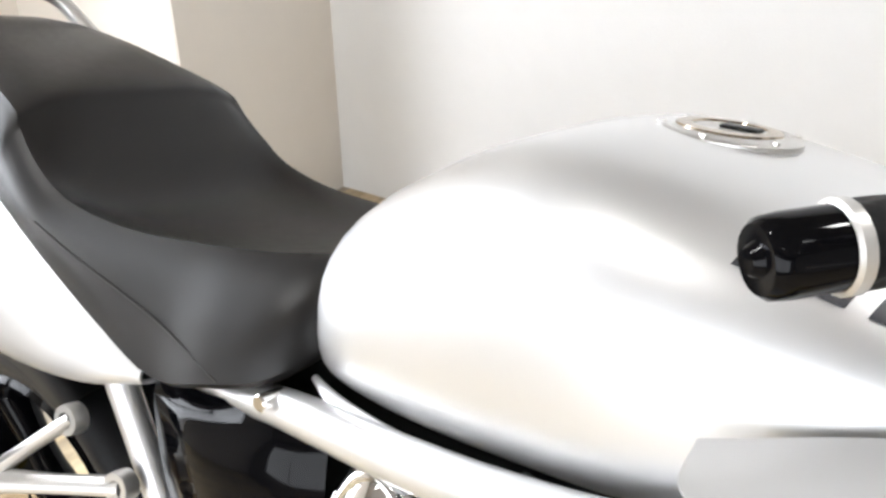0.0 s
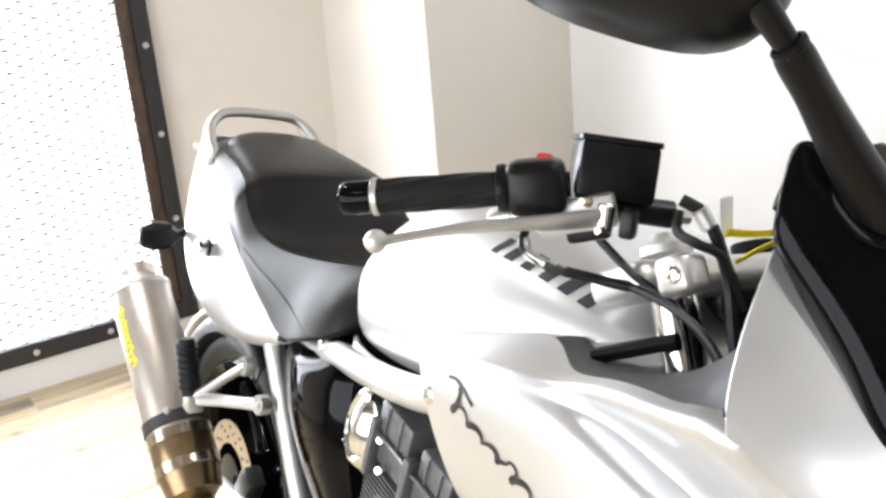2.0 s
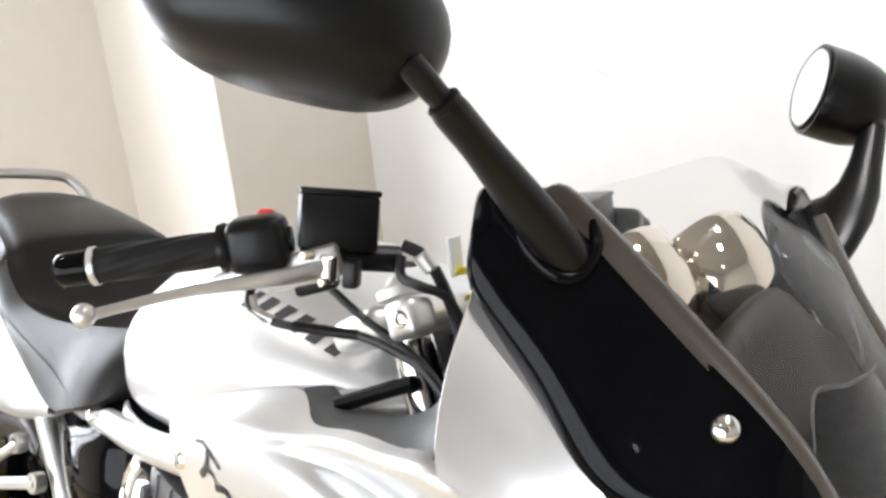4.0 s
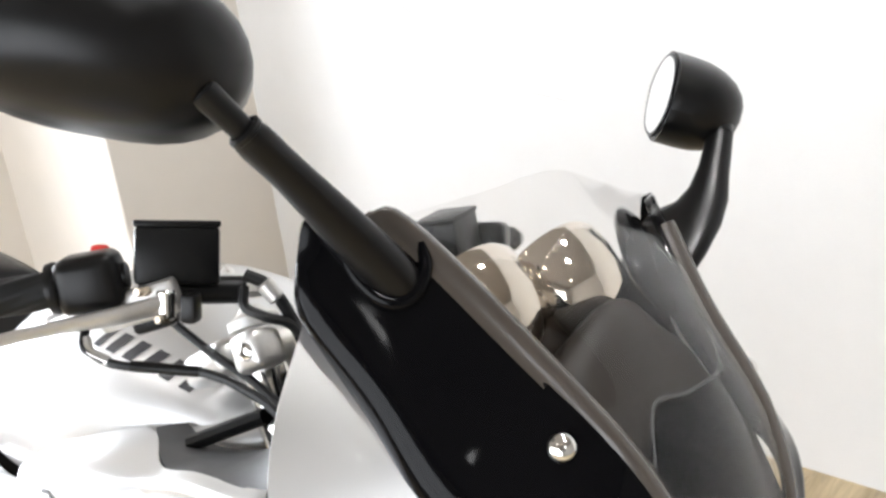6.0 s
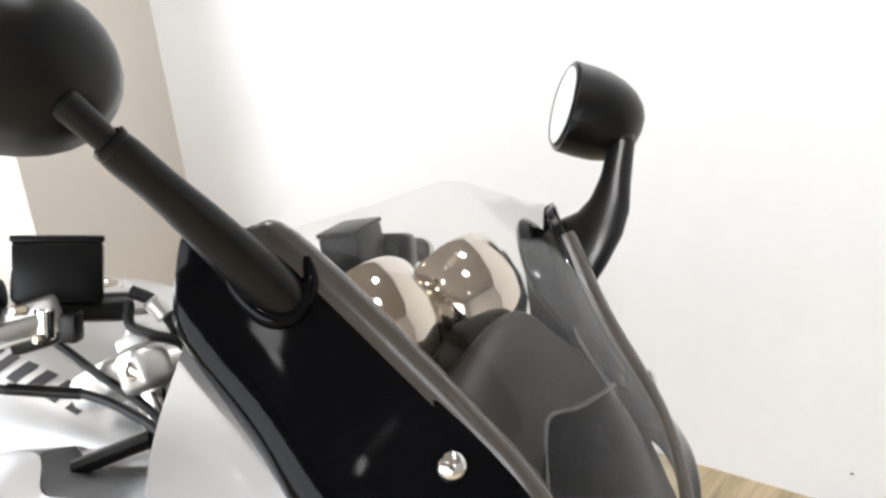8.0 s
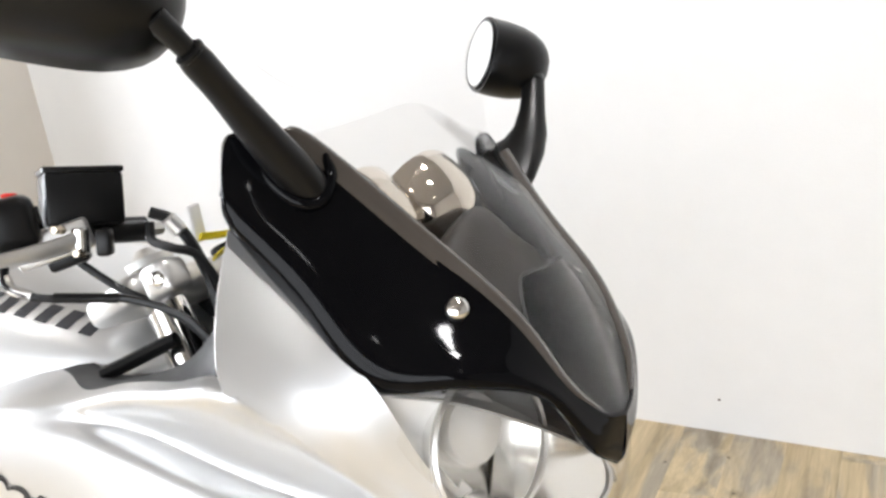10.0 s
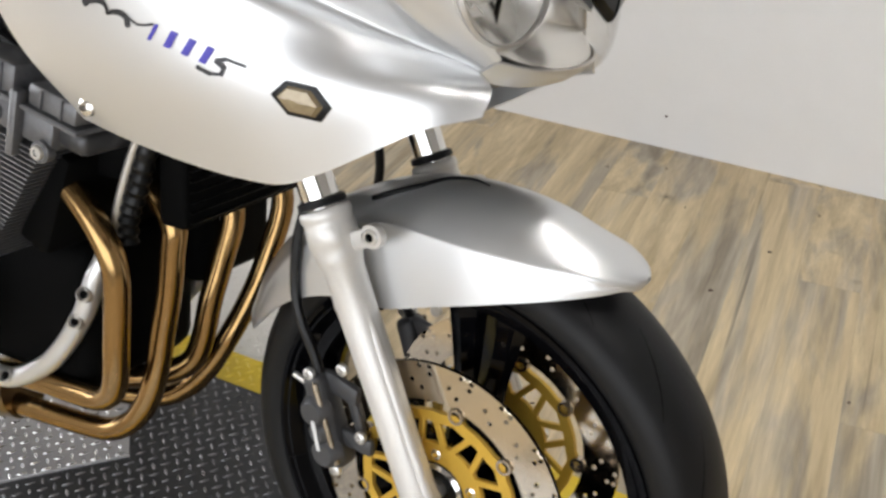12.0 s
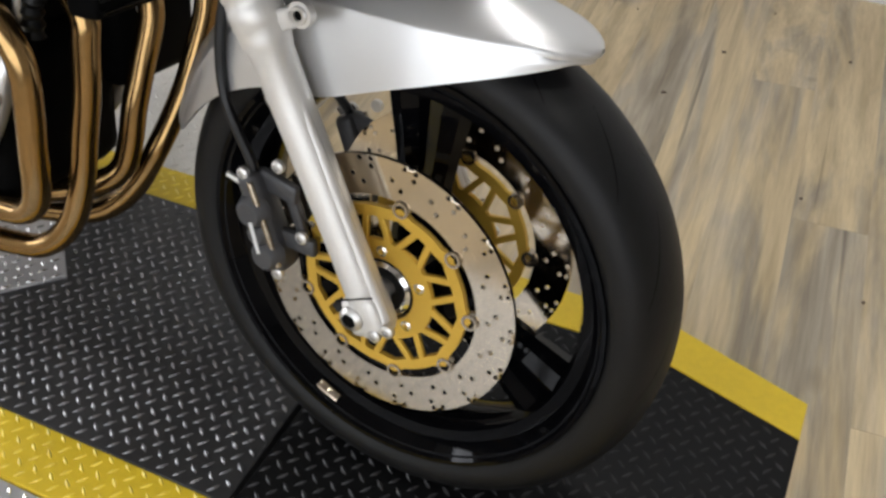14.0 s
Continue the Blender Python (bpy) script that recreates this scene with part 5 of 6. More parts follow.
for s in (-1, 1):
    low = lathe([(0.010, -0.036), (0.018, -0.032), (0.0200, -0.010), (0.0198, 0.06), (0.0205, 0.20), (0.0215, 0.262), (0.0226, 0.264), (0.0248, 0.276), (0.0248, 0.286), (0.0264, 0.288), (0.0264, 0.304), (0.0256, 0.306), (0.0256, 0.312), (0.0268, 0.314), (0.0268, 0.320), (0.025, 0.323), (0.022, 0.324)], along(on_fork(0, s), on_fork(1, s)), 28)
    leg = bike("fork_slider", low, SLIDER, None, "silver alloy fork slider", True)
    bike("dust_seal", lathe([(0.022, 0.325), (0.0250, 0.326), (0.0245, 0.332), (0.0205, 0.334)], along(on_fork(0, s), on_fork(1, s)), 24), RUBBER, None, "black dust seal", True)
    bike("fork_tube", rod(on_fork(0.31, s), on_fork(0.72, s), 0.0195, None, 24), CHROME, None, "chrome fork tube", True)
    tab = box((0.040, 0.009, 0.020), Matrix.Translation(on_fork(0.285, s, 0.034)) @ Matrix.Rotation(radians(-25), 4, "Y"), 0.006)
    bike("fender_lug", tab, SLIDER, leg, "", True)
    bike("lug_eye", lathe([(0.0062, -0.0045), (0.0122, -0.0045), (0.0128, 0), (0.0122, 0.0045), (0.0062, 0.0045)], along(on_fork(0.285, s, 0.050), on_fork(0.285, s, 0.050) + Vector((0, s, 0))), 20, True), SLIDER, leg, "", True)
    eye = on_fork(0.285, s, 0.050)
    bike("lug_screw", lathe([(0.0085, 0.0040), (0.0085, 0.0062), (0.0074, 0.0072), (0.0048, 0.0072), (0.0046, 0.0050), (0.0004, 0.0050)], along(eye, eye + Vector((0, s, 0))), 18), ALLOY, leg, "", True)
    # near-black disc for the shade inside the screw socket
    bike("lug_socket", lathe([(0.0046, 0.0052), (0.0046, 0.0056), (0.0004, 0.0056)], along(eye, eye + Vector((0, s, 0))), 12), DARK, leg, "dark disc for the shaded screw socket", True)
    screw("lug_bolt", on_fork(0.285, s, 0.050), (0, s, 0), 0.0068, STEEL, leg, "", True)
    bike("slider_rib", tube([tuple(on_fork(h, s, 0.0145) + Vector((0, s * 0.005, 0))) for h in (-0.02, 0.06, 0.16, 0.25)], [0.0085, 0.0072, 0.0068, 0.005], 10, 4), SLIDER, leg, "", True)
    clamp = box((0.044, 0.036, 0.046), Matrix.Translation(on_fork(-0.010, s, -0.003) + Vector((0, s * 0.001, 0))) @ Matrix.Rotation(radians(-25), 4, "Y"), 0.010, seg=3)
    bike("axle_clamp", clamp, SLIDER, leg, "", True)
    screw("axle_nut", on_fork(-0.008, s, -0.012) + Vector((0, s * 0.021, 0)), (0, s, 0), 0.0135, ALLOY, leg, "hollow axle pinch bolt", True, 0.62)
    nut = on_fork(-0.008, s, -0.012) + Vector((0, s * 0.021, 0))
    # dark disc in place of the shaded hollow of the axle bolt
    bike("axle_socket", rod(nut, nut + Vector((0, s * 0.0052, 0)), 0.0078, None, 16), DARK, leg, "dark disc for the shaded axle socket", True)
    for pinch in ((-0.034, 0.006), (-0.030, 0.024)):
        screw("pinch_bolt", on_fork(pinch[0] + 0.004, s, pinch[1]) + Vector((0, s * 0.018, 0)), (0, s, 0), 0.0072, ALLOY, leg, "", True)
    bike("clamp_seam", box((0.047, 0.002, 0.0014), Matrix.Translation(on_fork(0.013, s, 0.0) + Vector((0, s * 0.0195, 0))) @ Matrix.Rotation(radians(-25), 4, "Y"), 0.0004, seg=1), DARK, leg, "", True)
    bike("top_cap", lathe([(0.022, 0.0), (0.022, 0.008), (0.014, 0.012), (0.009, 0.018), (0.001, 0.019)], along(on_fork(0.725, s), on_fork(1, s)), 20), ALLOY, None, "silver fork cap", True)
for h, deep in ((0.705, 0.030), (0.50, 0.036)):
    yoke = box((0.075, 0.300 if h > 0.6 else 0.255, deep), Matrix.Translation(AXIS_P + AXIS_D * (h + 0.0) + Vector((0.018, 0, 0.008))) @ Matrix.Rotation(radians(-25), 4, "Y"), 0.012, seg=3)
    bike("fork_yoke", yoke, ALLOY if h > 0.6 else SATIN_BLACK, None, "alloy fork yoke", True)
bike("head_tube", rod(AXIS_P + AXIS_D * 0.48, AXIS_P + AXIS_D * 0.70, 0.032), SATIN_BLACK, None, "black steering head", True)
bike("ignition_switch", rod(AXIS_P + AXIS_D * 0.70 + Vector((0.03, 0, 0)), AXIS_P + AXIS_D * 0.745 + Vector((0.03, 0, 0)), 0.019), SATIN_BLACK, None, "black ignition switch", True)
# cables and hoses
CABLES = [
    ([(-0.268, -0.145, 1.008), (-0.254, -0.134, 1.000), (-0.245, -0.122, 0.978), (-0.238, -0.110, 0.945), (-0.228, -0.105, 0.90), (-0.21, -0.10, 0.84)], 0.0050),
    ([(-0.266, -0.148, 1.000), (-0.262, -0.150, 0.985), (-0.250, -0.140, 0.978), (-0.240, -0.120, 0.968), (-0.230, -0.10, 0.93)], 0.0040),
    ([(-0.330, -0.240, 0.975), (-0.322, -0.246, 0.960), (-0.305, -0.235, 0.950), (-0.285, -0.213, 0.946), (-0.261, -0.191, 0.944), (-0.230, -0.178, 0.936), (-0.201, -0.166, 0.918), (-0.17, -0.15, 0.87)], 0.0034),
    ([(-0.329, -0.176, 0.972), (-0.299, -0.155, 0.944), (-0.255, -0.145, 0.926), (-0.215, -0.145, 0.905), (-0.18, -0.14, 0.86)], 0.0036),
]
for pts, r in CABLES:
    bike("control_cable", tube(pts, r, 8, 6), CABLE, None, "black control cable")
bike("cable_sleeve", tube([(-0.296, -0.225, 0.948), (-0.278, -0.206, 0.9455), (-0.261, -0.191, 0.944)], 0.0042, 10), BLACK_PLASTIC, None, "black cable sleeve")
bike("cable_elbow", tube([(-0.326, -0.243, 0.966), (-0.319, -0.244, 0.957), (-0.307, -0.236, 0.951)], 0.0042, 8), ALLOY, None, "bright crimped cable elbow")
bike("hose_clip", rod((-0.257, -0.137, 1.003), (-0.250, -0.129, 0.990), 0.0072), ALLOY, None, "bright hose ferrule")
clip_on = bike("fork_clamp", box((0.034, 0.030, 0.032), Matrix.Translation((-0.258, -0.142, 0.952)) @ Matrix.Rotation(radians(-25), 4, "Y"), 0.008, seg=3), ALLOY, None, "cast alloy fork clamp")
screw("clamp_bolt", (-0.252, -0.157, 0.954), (0.3, -1, 0.1), 0.007, CHROME, clip_on, "bright clamp bolt")

bike("ignition_key", box((0.006, 0.014, 0.036), Matrix.Translation((-0.290, -0.068, 0.990)) @ Matrix.Rotation(radians(12), 4, "X"), 0.002), BOARD, None, "pale ignition key")
bike("key_tag", tube([(-0.285, -0.070, 0.978), (-0.277, -0.048, 0.978), (-0.272, -0.022, 0.980)], 0.006, 6, 3, 0.35), YELLOW, None, "yellow key tag")
bike("key_tag", tube([(-0.255, -0.085, 0.962), (-0.258, -0.065, 0.968), (-0.262, -0.030, 0.976)], 0.005, 6, 3, 0.35), YELLOW, None, "yellow key tag")
# added dark block for the deep shade behind the fork clamp
bike("head_shroud", box((0.10, 0.17, 0.13), Matrix.Translation((-0.195, -0.01, 0.895)) @ Matrix.Rotation(radians(-25), 4, "Y"), 0.012), DARK, None, "dark block for the shade round the steering head")
both("head_gusset", tube([(-0.44, -0.165, 0.822), (-0.36, -0.140, 0.845), (-0.28, -0.085, 0.868), (-0.22, -0.04, 0.88)], 0.020, 12, 5), SILVER, None, "silver frame spar")
both("spar_strip", tube([(-0.318, -0.164, 0.869), (-0.300, -0.155, 0.878), (-0.280, -0.147, 0.888), (-0.255, -0.138, 0.900)], 0.0066, 8, 4), SATIN_BLACK, None, "black rubber strip")

# front wheel
FW = Matrix.Translation((0, 0, 0.30)) @ Matrix.Rotation(math.pi / 2, 4, "X")
TYRE = [(0.226, -0.046), (0.238, -0.053)] + [(0.2440 + 0.0410 * max(math.cos(math.pi * (k / 20 - 0.5)), 0) ** 0.75, 0.0565 * math.sin(math.pi * (k / 20 - 0.5))) for k in range(21)] + [(0.238, 0.053), (0.226, 0.046)]
front_wheel = new("front_wheel")
front_wheel.parent = motorcycle
tagged(front_wheel, "black cast front wheel with twin discs")
bike("tyre", lathe(TYRE, FW, 96, True), RUBBER, front_wheel, "black road tyre", True, angle=60)
RIM = [(0.231, -0.047), (0.2345, -0.0505), (0.2335, -0.0535), (0.2290, -0.0530), (0.2262, -0.0490), (0.2235, -0.0485), (0.2140, -0.0350), (0.2020, -0.0320), (0.1960, -0.0200), (0.194, 0)]
RIM = RIM + [(r, -h) for r, h in RIM[-2::-1]] + [(0.21, 0.0)]
bike("rim", lathe(RIM, FW, 72, True), GLOSS_BLACK, front_wheel, "gloss black cast rim", True)
bike("wheel_weight", box((0.030, 0.004, 0.011), Matrix.Translation((0, 0, 0.30)) @ Matrix.Rotation(radians(24), 4, "Y") @ Matrix.Translation((0, -0.042, -0.2185)) @ Matrix.Rotation(radians(-50), 4, "X"), 0.0012), STEEL, front_wheel, "small grey balance weight", True)
bike("hub", lathe([(0.018, -0.064), (0.033, -0.063), (0.036, -0.045), (0.030, -0.03), (0.030, 0.03), (0.036, 0.045), (0.033, 0.063), (0.018, 0.064)], FW, 36), GLOSS_BLACK, front_wheel, "", True)
bike("axle", rod((0, -0.098, 0.30), (0, 0.098, 0.30), 0.0105), ALLOY, front_wheel, "", True)
for s in (-1, 1):
    bike("hub_cap", lathe([(0.022, 0.062), (0.0315, 0.063), (0.0320, 0.071), (0.0285, 0.074), (0.0255, 0.072), (0.0245, 0.066)], FW @ (Matrix.Rotation(math.pi, 4, "X") if s > 0 else Matrix()), 32, True), CHROME, front_wheel, "bright hub ring", True)
    bike("hub_seal", lathe([(0.012, 0.060), (0.0252, 0.061), (0.0252, 0.067), (0.019, 0.0685), (0.012, 0.067)], FW @ (Matrix.Rotation(math.pi, 4, "X") if s > 0 else Matrix()), 28, True), RUBBER, front_wheel, "black hub seal", True)
for k in range(3):
    a = radians(-32 + 120 * k)
    for t in (-0.16, 0.16):
        arm = [(0.030 * math.cos(a + 2.2 * t), 0.030 * math.sin(a + 2.2 * t), 0), (0.10 * math.cos(a + 0.9 * t), 0.10 * math.sin(a + 0.9 * t), 0), (0.198 * math.cos(a + 0.75 * t), 0.198 * math.sin(a + 0.75 * t), 0)]
        arm = [tuple(FW @ Vector(p)) for p in arm]
        bike("spoke", tube(arm, [0.024, 0.017, 0.024], 8, 4), GLOSS_BLACK, front_wheel, "", True)


def rotor(offset):
    """A drilled brake ring: polar cells, some with a round hole through them."""
    bm = bmesh.new()
    NA, radii, h = 72, [0.1065, 0.1155, 0.124, 0.1325, 0.141, 0.1485], 0.0024
    def at(r, a, z):
        return bm.verts.new(FW @ Vector((r * math.cos(a), r * math.sin(a), offset + z)))
    for i in range(NA):
        a0, a1 = 2 * math.pi * i / NA, 2 * math.pi * (i + 1) / NA
        for j in range(5):
            r0, r1 = radii[j], radii[j + 1]
            drilled = (j + 2 * i) % 8 in (1, 4) and 0 < j < 5 or (j == 4 and i % 4 == 3)
            am, rm = (a0 + a1) / 2, (r0 + r1) / 2
            border = [(r0, a0), (r0, am), (r0, a1), (rm, a1), (r1, a1), (r1, am), (r1, a0), (rm, a0)]
            if not drilled:
                for z in (-h, h):
                    bm.faces.new([at(r0, a0, z), at(r0, a1, z), at(r1, a1, z), at(r1, a0, z)])
                continue
            hr, rings = 0.0029, []
            for z in (-h, h):
                out = [at(r, a, z) for r, a in border]
                hole = []
                for r, a in border:
                    v = Vector((r * math.cos(a) - rm * math.cos(am), r * math.sin(a) - rm * math.sin(am))).normalized() * hr
                    hole.append(bm.verts.new(FW @ Vector((rm * math.cos(am) + v.x, rm * math.sin(am) + v.y, offset + z))))
                for k in range(8):
                    bm.faces.new((out[k], out[(k + 1) % 8], hole[(k + 1) % 8], hole[k]))
                rings.append(hole)
            for k in range(8):
                bm.faces.new((rings[0][k], rings[0][(k + 1) % 8], rings[1][(k + 1) % 8], rings[1][k]))
        for r in (radii[0], radii[-1]):
            bm.faces.new([at(r, a0, -h), at(r, a1, -h), at(r, a1, h), at(r, a0, h)])
    bmesh.ops.remove_doubles(bm, verts=bm.verts, dist=1e-5)
    bmesh.ops.recalc_face_normals(bm, faces=bm.faces)
    return bm


def carrier(offset):
    """The gold spider that holds the brake ring."""
    bm = bmesh.new()
    flat = FW @ Matrix.Translation((0, 0, offset))
    lathe([(0.036, -0.003), (0.058, -0.003), (0.059, 0), (0.058, 0.003), (0.036, 0.003)], flat, 40, True, bm)
    n = 90
    vo = []
    for k in range(n):
        a = 2 * math.pi * k / n
        lobe = max(0.0, math.cos(9 * a)) ** 4
        vo.append([(0.0840 + 0.003 * lobe, a), (0.0955 + 0.0065 * lobe, a)])
    rings = []
    for z, pick in ((-0.003, 0), (-0.003, 1), (0.003, 1), (0.003, 0)):
        rings.append([bm.verts.new(flat @ Vector((p[pick][0] * math.cos(p[pick][1]), p[pick][0] * math.sin(p[pick][1]), z))) for p in vo])
    for a, b in zip(rings, rings[1:] + rings[:1]):
        for k in range(n):
            bm.faces.new((a[k], a[(k + 1) % n], b[(k + 1) % n], b[k]))
    bmesh.ops.recalc_face_normals(bm, faces=bm.faces)
    return bm


def carrier_arms(offset):
    """The arms of the spider, each a bar from the hub ring to the outer ring."""
    flat = FW @ Matrix.Translation((0, 0, offset))
    for k in range(9):
        for t in (-0.26, 0.26):
            a = 2 * math.pi * k / 9
            p = Vector((0.053 * math.cos(a + 0.25 * t), 0.053 * math.sin(a + 0.25 * t), 0))
            q = Vector((0.088 * math.cos(a + t), 0.088 * math.sin(a + t), 0))
            c, dd = (p + q) / 2, q - p
            bike("carrier_arm", box((dd.length, 0.0075, 0.0056), flat @ Matrix.Translation(c) @ Matrix.Rotation(math.atan2(dd.y, dd.x), 4, "Z"), 0.001, None, 1), GOLD, front_wheel, "", True)


for s in (-1, 1):
    off = 0.068 if s < 0 else -0.068
    disc = front_wheel
    bike("brake_disc", rotor(off), DISC_STEEL, front_wheel, "drilled floating brake disc", True, True, 30)
    carrier_arms(off + (0.001 if s < 0 else -0.001))
    bike("disc_carrier", carrier(off + (0.001 if s < 0 else -0.001)), GOLD, disc, "gold anodised disc carrier", True, True, 30)
    for k in range(9):
        a = 2 * math.pi * (k + 0.0) / 9
        c = FW @ Vector((0.1005 * math.cos(a), 0.1005 * math.sin(a), off))
        bob = lathe([(0.0005, -0.0055), (0.0088, -0.0055), (0.0093, -0.004), (0.0093, 0.004), (0.0088, 0.0055), (0.0058, 0.0055), (0.0054, 0.002), (0.0005, 0.002)], along(c, c + Vector((0, -1, 0))), 16)
        bike("disc_bobbin", bob, STEEL, disc, "", True)
        bike("bobbin_pin", rod(c, c + Vector((0, s * 0.0032, 0)), 0.0048, None, 12, 0.0004), DARK, disc, "", True)
    for k in range(5):
        a = 2 * math.pi * (k + 0.3) / 5
        c = FW @ Vector((0.045 * math.cos(a), 0.045 * math.sin(a), off + (0.003 if s < 0 else -0.003)))
        screw("disc_screw", c, (0, s, 0), 0.0065, CHROME, disc, "", True)

# calipers behind the fork legs
for s in (-1, 1):
    body = bmesh.new()
    cm = Matrix.Translation((-0.132, s * 0.086, 0.344)) @ Matrix.Rotation(radians(-20), 4, "Y") @ Matrix.Diagonal((0.88, 0.9, 0.98, 1))
    box((0.030, 0.036, 0.112), cm, 0.009, body, 3)
    for dz, r in ((-0.034, 0.0205), (0.016, 0.0205), (-0.009, 0.0165)):
        rod(cm @ Vector((-0.004, s * 0.006, dz)), cm @ Vector((-0.004, s * 0.027, dz)), r, r - 0.004, 22, 0.004, body)
    cal = bike("brake_caliper", body, CALIPER, None, "dark grey brake caliper", True)
    bike("mount_arm", box((0.052, 0.012, 0.024), cm @ Matrix.Translation((0.030, -s * 0.004, 0.036)) @ Matrix.Rotation(radians(30), 4, "Y"), 0.005), CALIPER, cal, "", True)
    bike("mount_arm", box((0.052, 0.012, 0.022), cm @ Matrix.Translation((0.030, -s * 0.004, -0.028)) @ Matrix.Rotation(radians(20), 4, "Y"), 0.005), CALIPER, cal, "", True)
    bike("caliper_web", box((0.014, 0.008, 0.070), cm @ Matrix.Translation((0.040, -s * 0.006, 0.004)), 0.003), CALIPER, cal, "", True)
    bike("pad_pin", rod(cm @ Vector((0.010, s * 0.0195, -0.048)), cm @ Vector((0.010, s * 0.0195, 0.050)), 0.0034, None, 10, 0.001), STEEL, cal, "steel pad pin", True)
    bike("caliper_mark", box((0.0055, 0.0012, 0.036), cm @ Matrix.Translation((-0.004, s * 0.0274, -0.010)) @ Matrix.Rotation(radians(6), 4, "Y"), 0.0003), WHITE_MARK, cal, "pale maker's mark bar", True)
    for dz in (-0.058, 0.058):
        screw("caliper_bolt", cm @ Vector((-0.002, s * 0.014, dz)), (0, s, 0), 0.0070, ALLOY, cal, "bright bolt", True)
    for dz in (0.050, -0.030):
        screw("mount_bolt", cm @ Vector((0.046, s * 0.006, dz + 0.01)), (0, s, 0), 0.0072, ALLOY, cal, "", True)
    rod_bm = rod(cm @ Vector((-0.01, s * 0.01, 0.046)), cm @ Vector((-0.026, s * 0.014, 0.060)), 0.0034)
    bike("bleed_nipple", rod_bm, ALLOY, cal, "", True)
    hose = [cm @ Vector((0.0, s * 0.010, 0.05)), Vector((-0.150, s * 0.085, 0.40)), Vector((-0.190, s * 0.075, 0.46)), Vector((-0.195, s * 0.070, 0.53)), Vector((-0.185, s * 0.06, 0.60)), Vector((-0.20, s * 0.04, 0.70))]
    bike("brake_hose", tube([tuple(p) for p in hose], 0.0055, 8, 6), CABLE, None, "black brake hose", True)

# front fender
fender_rows = []
FENDER = [(58.6, 0.006), (59.2, 0.017), (60.2, 0.028), (61.8, 0.038), (64, 0.047), (67, 0.055), (71.5, 0.062), (78, 0.067), (86, 0.070), (95, 0.070), (104, 0.070), (112, 0.070), (124, 0.069), (136, 0.066), (148, 0.061), (161, 0.052)]
for deg, wide in FENDER:
    # the tip lifts clear of the tyre
    a, r = radians(deg), 0.294 + 0.021 * max(0, (75 - deg) / 16)
    # the lower edge bows gently from the tip to the fork leg, then climbs to the rear
    if deg < 112:
        edge = 0.26
        for _ in range(12):
            edge = (0.2190 + 0.36 * edge * math.cos(a) - 0.25 * (edge * math.cos(a)) ** 2) / math.sin(a)
    else:
        edge = 0.207 + (deg - 112) / 49 * 0.081
    drop = max(0.004, r - edge)
    crown = 0.028 * min(1, (deg - 54) / 24)
    row_pts = []
    # a level crease parts the flat side from the crown
    crease = max(min(0.280 / math.sin(a) - r, 0.0), -0.8 * drop)
    rise = crown - crease
    half = [(1.03, -drop), (0.975, crease - 0.45 * (crease + drop)), (0.915, crease - 0.0035), (0.89, crease + 0.0012), (0.74, crease + 0.36 * rise), (0.49, crease + 0.74 * rise), (0.25, crease + 0.94 * rise)]
    for w, up in [(-w, up) for w, up in half] + [(0, crown)] + half[::-1]:
        row_pts.append(((r + up) * math.cos(a), w * wide, 0.30 + (r + up) * math.sin(a)))
    fender_rows.append(row_pts)
fender = bike("front_fender", shell(surface(fender_rows, 3, 3), -0.003), SILVER, None, "silver front fender", True, angle=60)
# a black line draws the shaded edge of the fork cut-out
bike("fender_rim", tube([(-0.1215, -0.0485, 0.5905), (-0.0985, -0.0450, 0.6015), (-0.0752, -0.0380, 0.6110), (-0.0507, -0.0228, 0.6205), (-0.0256, -0.0180, 0.6238), (-0.0045, -0.0250, 0.6235)], [0.0030, 0.0034, 0.0032, 0.0024, 0.0018, 0.0010], 8, 5), SATIN_BLACK, fender, "dark line for the shaded edge of the fork cut-out")
# black strips in the shadow gap between fork leg and fender
both("fender_edge", tube([(-0.1085, -0.0630, 0.565), (-0.1036, -0.0652, 0.551), (-0.0919, -0.0672, 0.5203), (-0.0819, -0.0682, 0.4865)], [0.0030, 0.0034, 0.0030, 0.0020], 8, 5), SATIN_BLACK, fender, "black strip for the shadow gap behind the fork leg", True)
both("fender_screw", lathe([(0.009, -0.004), (0.009, 0.002), (0.004, 0.004)], along((-0.138, -0.064, 0.47), (-0.138, -0.2, 0.47)), 12), ALLOY, None, "", True)

# frame
both("frame_rail", tube([(-0.97, -0.118, 0.680), (-0.88, -0.128, 0.688), (-0.80, -0.144, 0.708), (-0.70, -0.158, 0.722), (-0.60, -0.172, 0.740), (-0.50, -0.183, 0.766), (-0.40, -0.165, 0.80)], [0.011, 0.013, 0.016, 0.0175, 0.0180, 0.0185, 0.018], 14, 6), SILVER, None, "silver frame rail")
both("seat_tube", tube([(-1.012, -0.146, 0.668), (-0.975, -0.142, 0.60), (-0.925, -0.135, 0.50), (-0.875, -0.125, 0.40), (-0.84, -0.115, 0.32)], 0.0145, 12), SILVER, None, "silver frame upright")
both("frame_bolt", rod((-0.815, -0.14, 0.715), (-0.815, -0.165, 0.715), 0.007), CHROME)
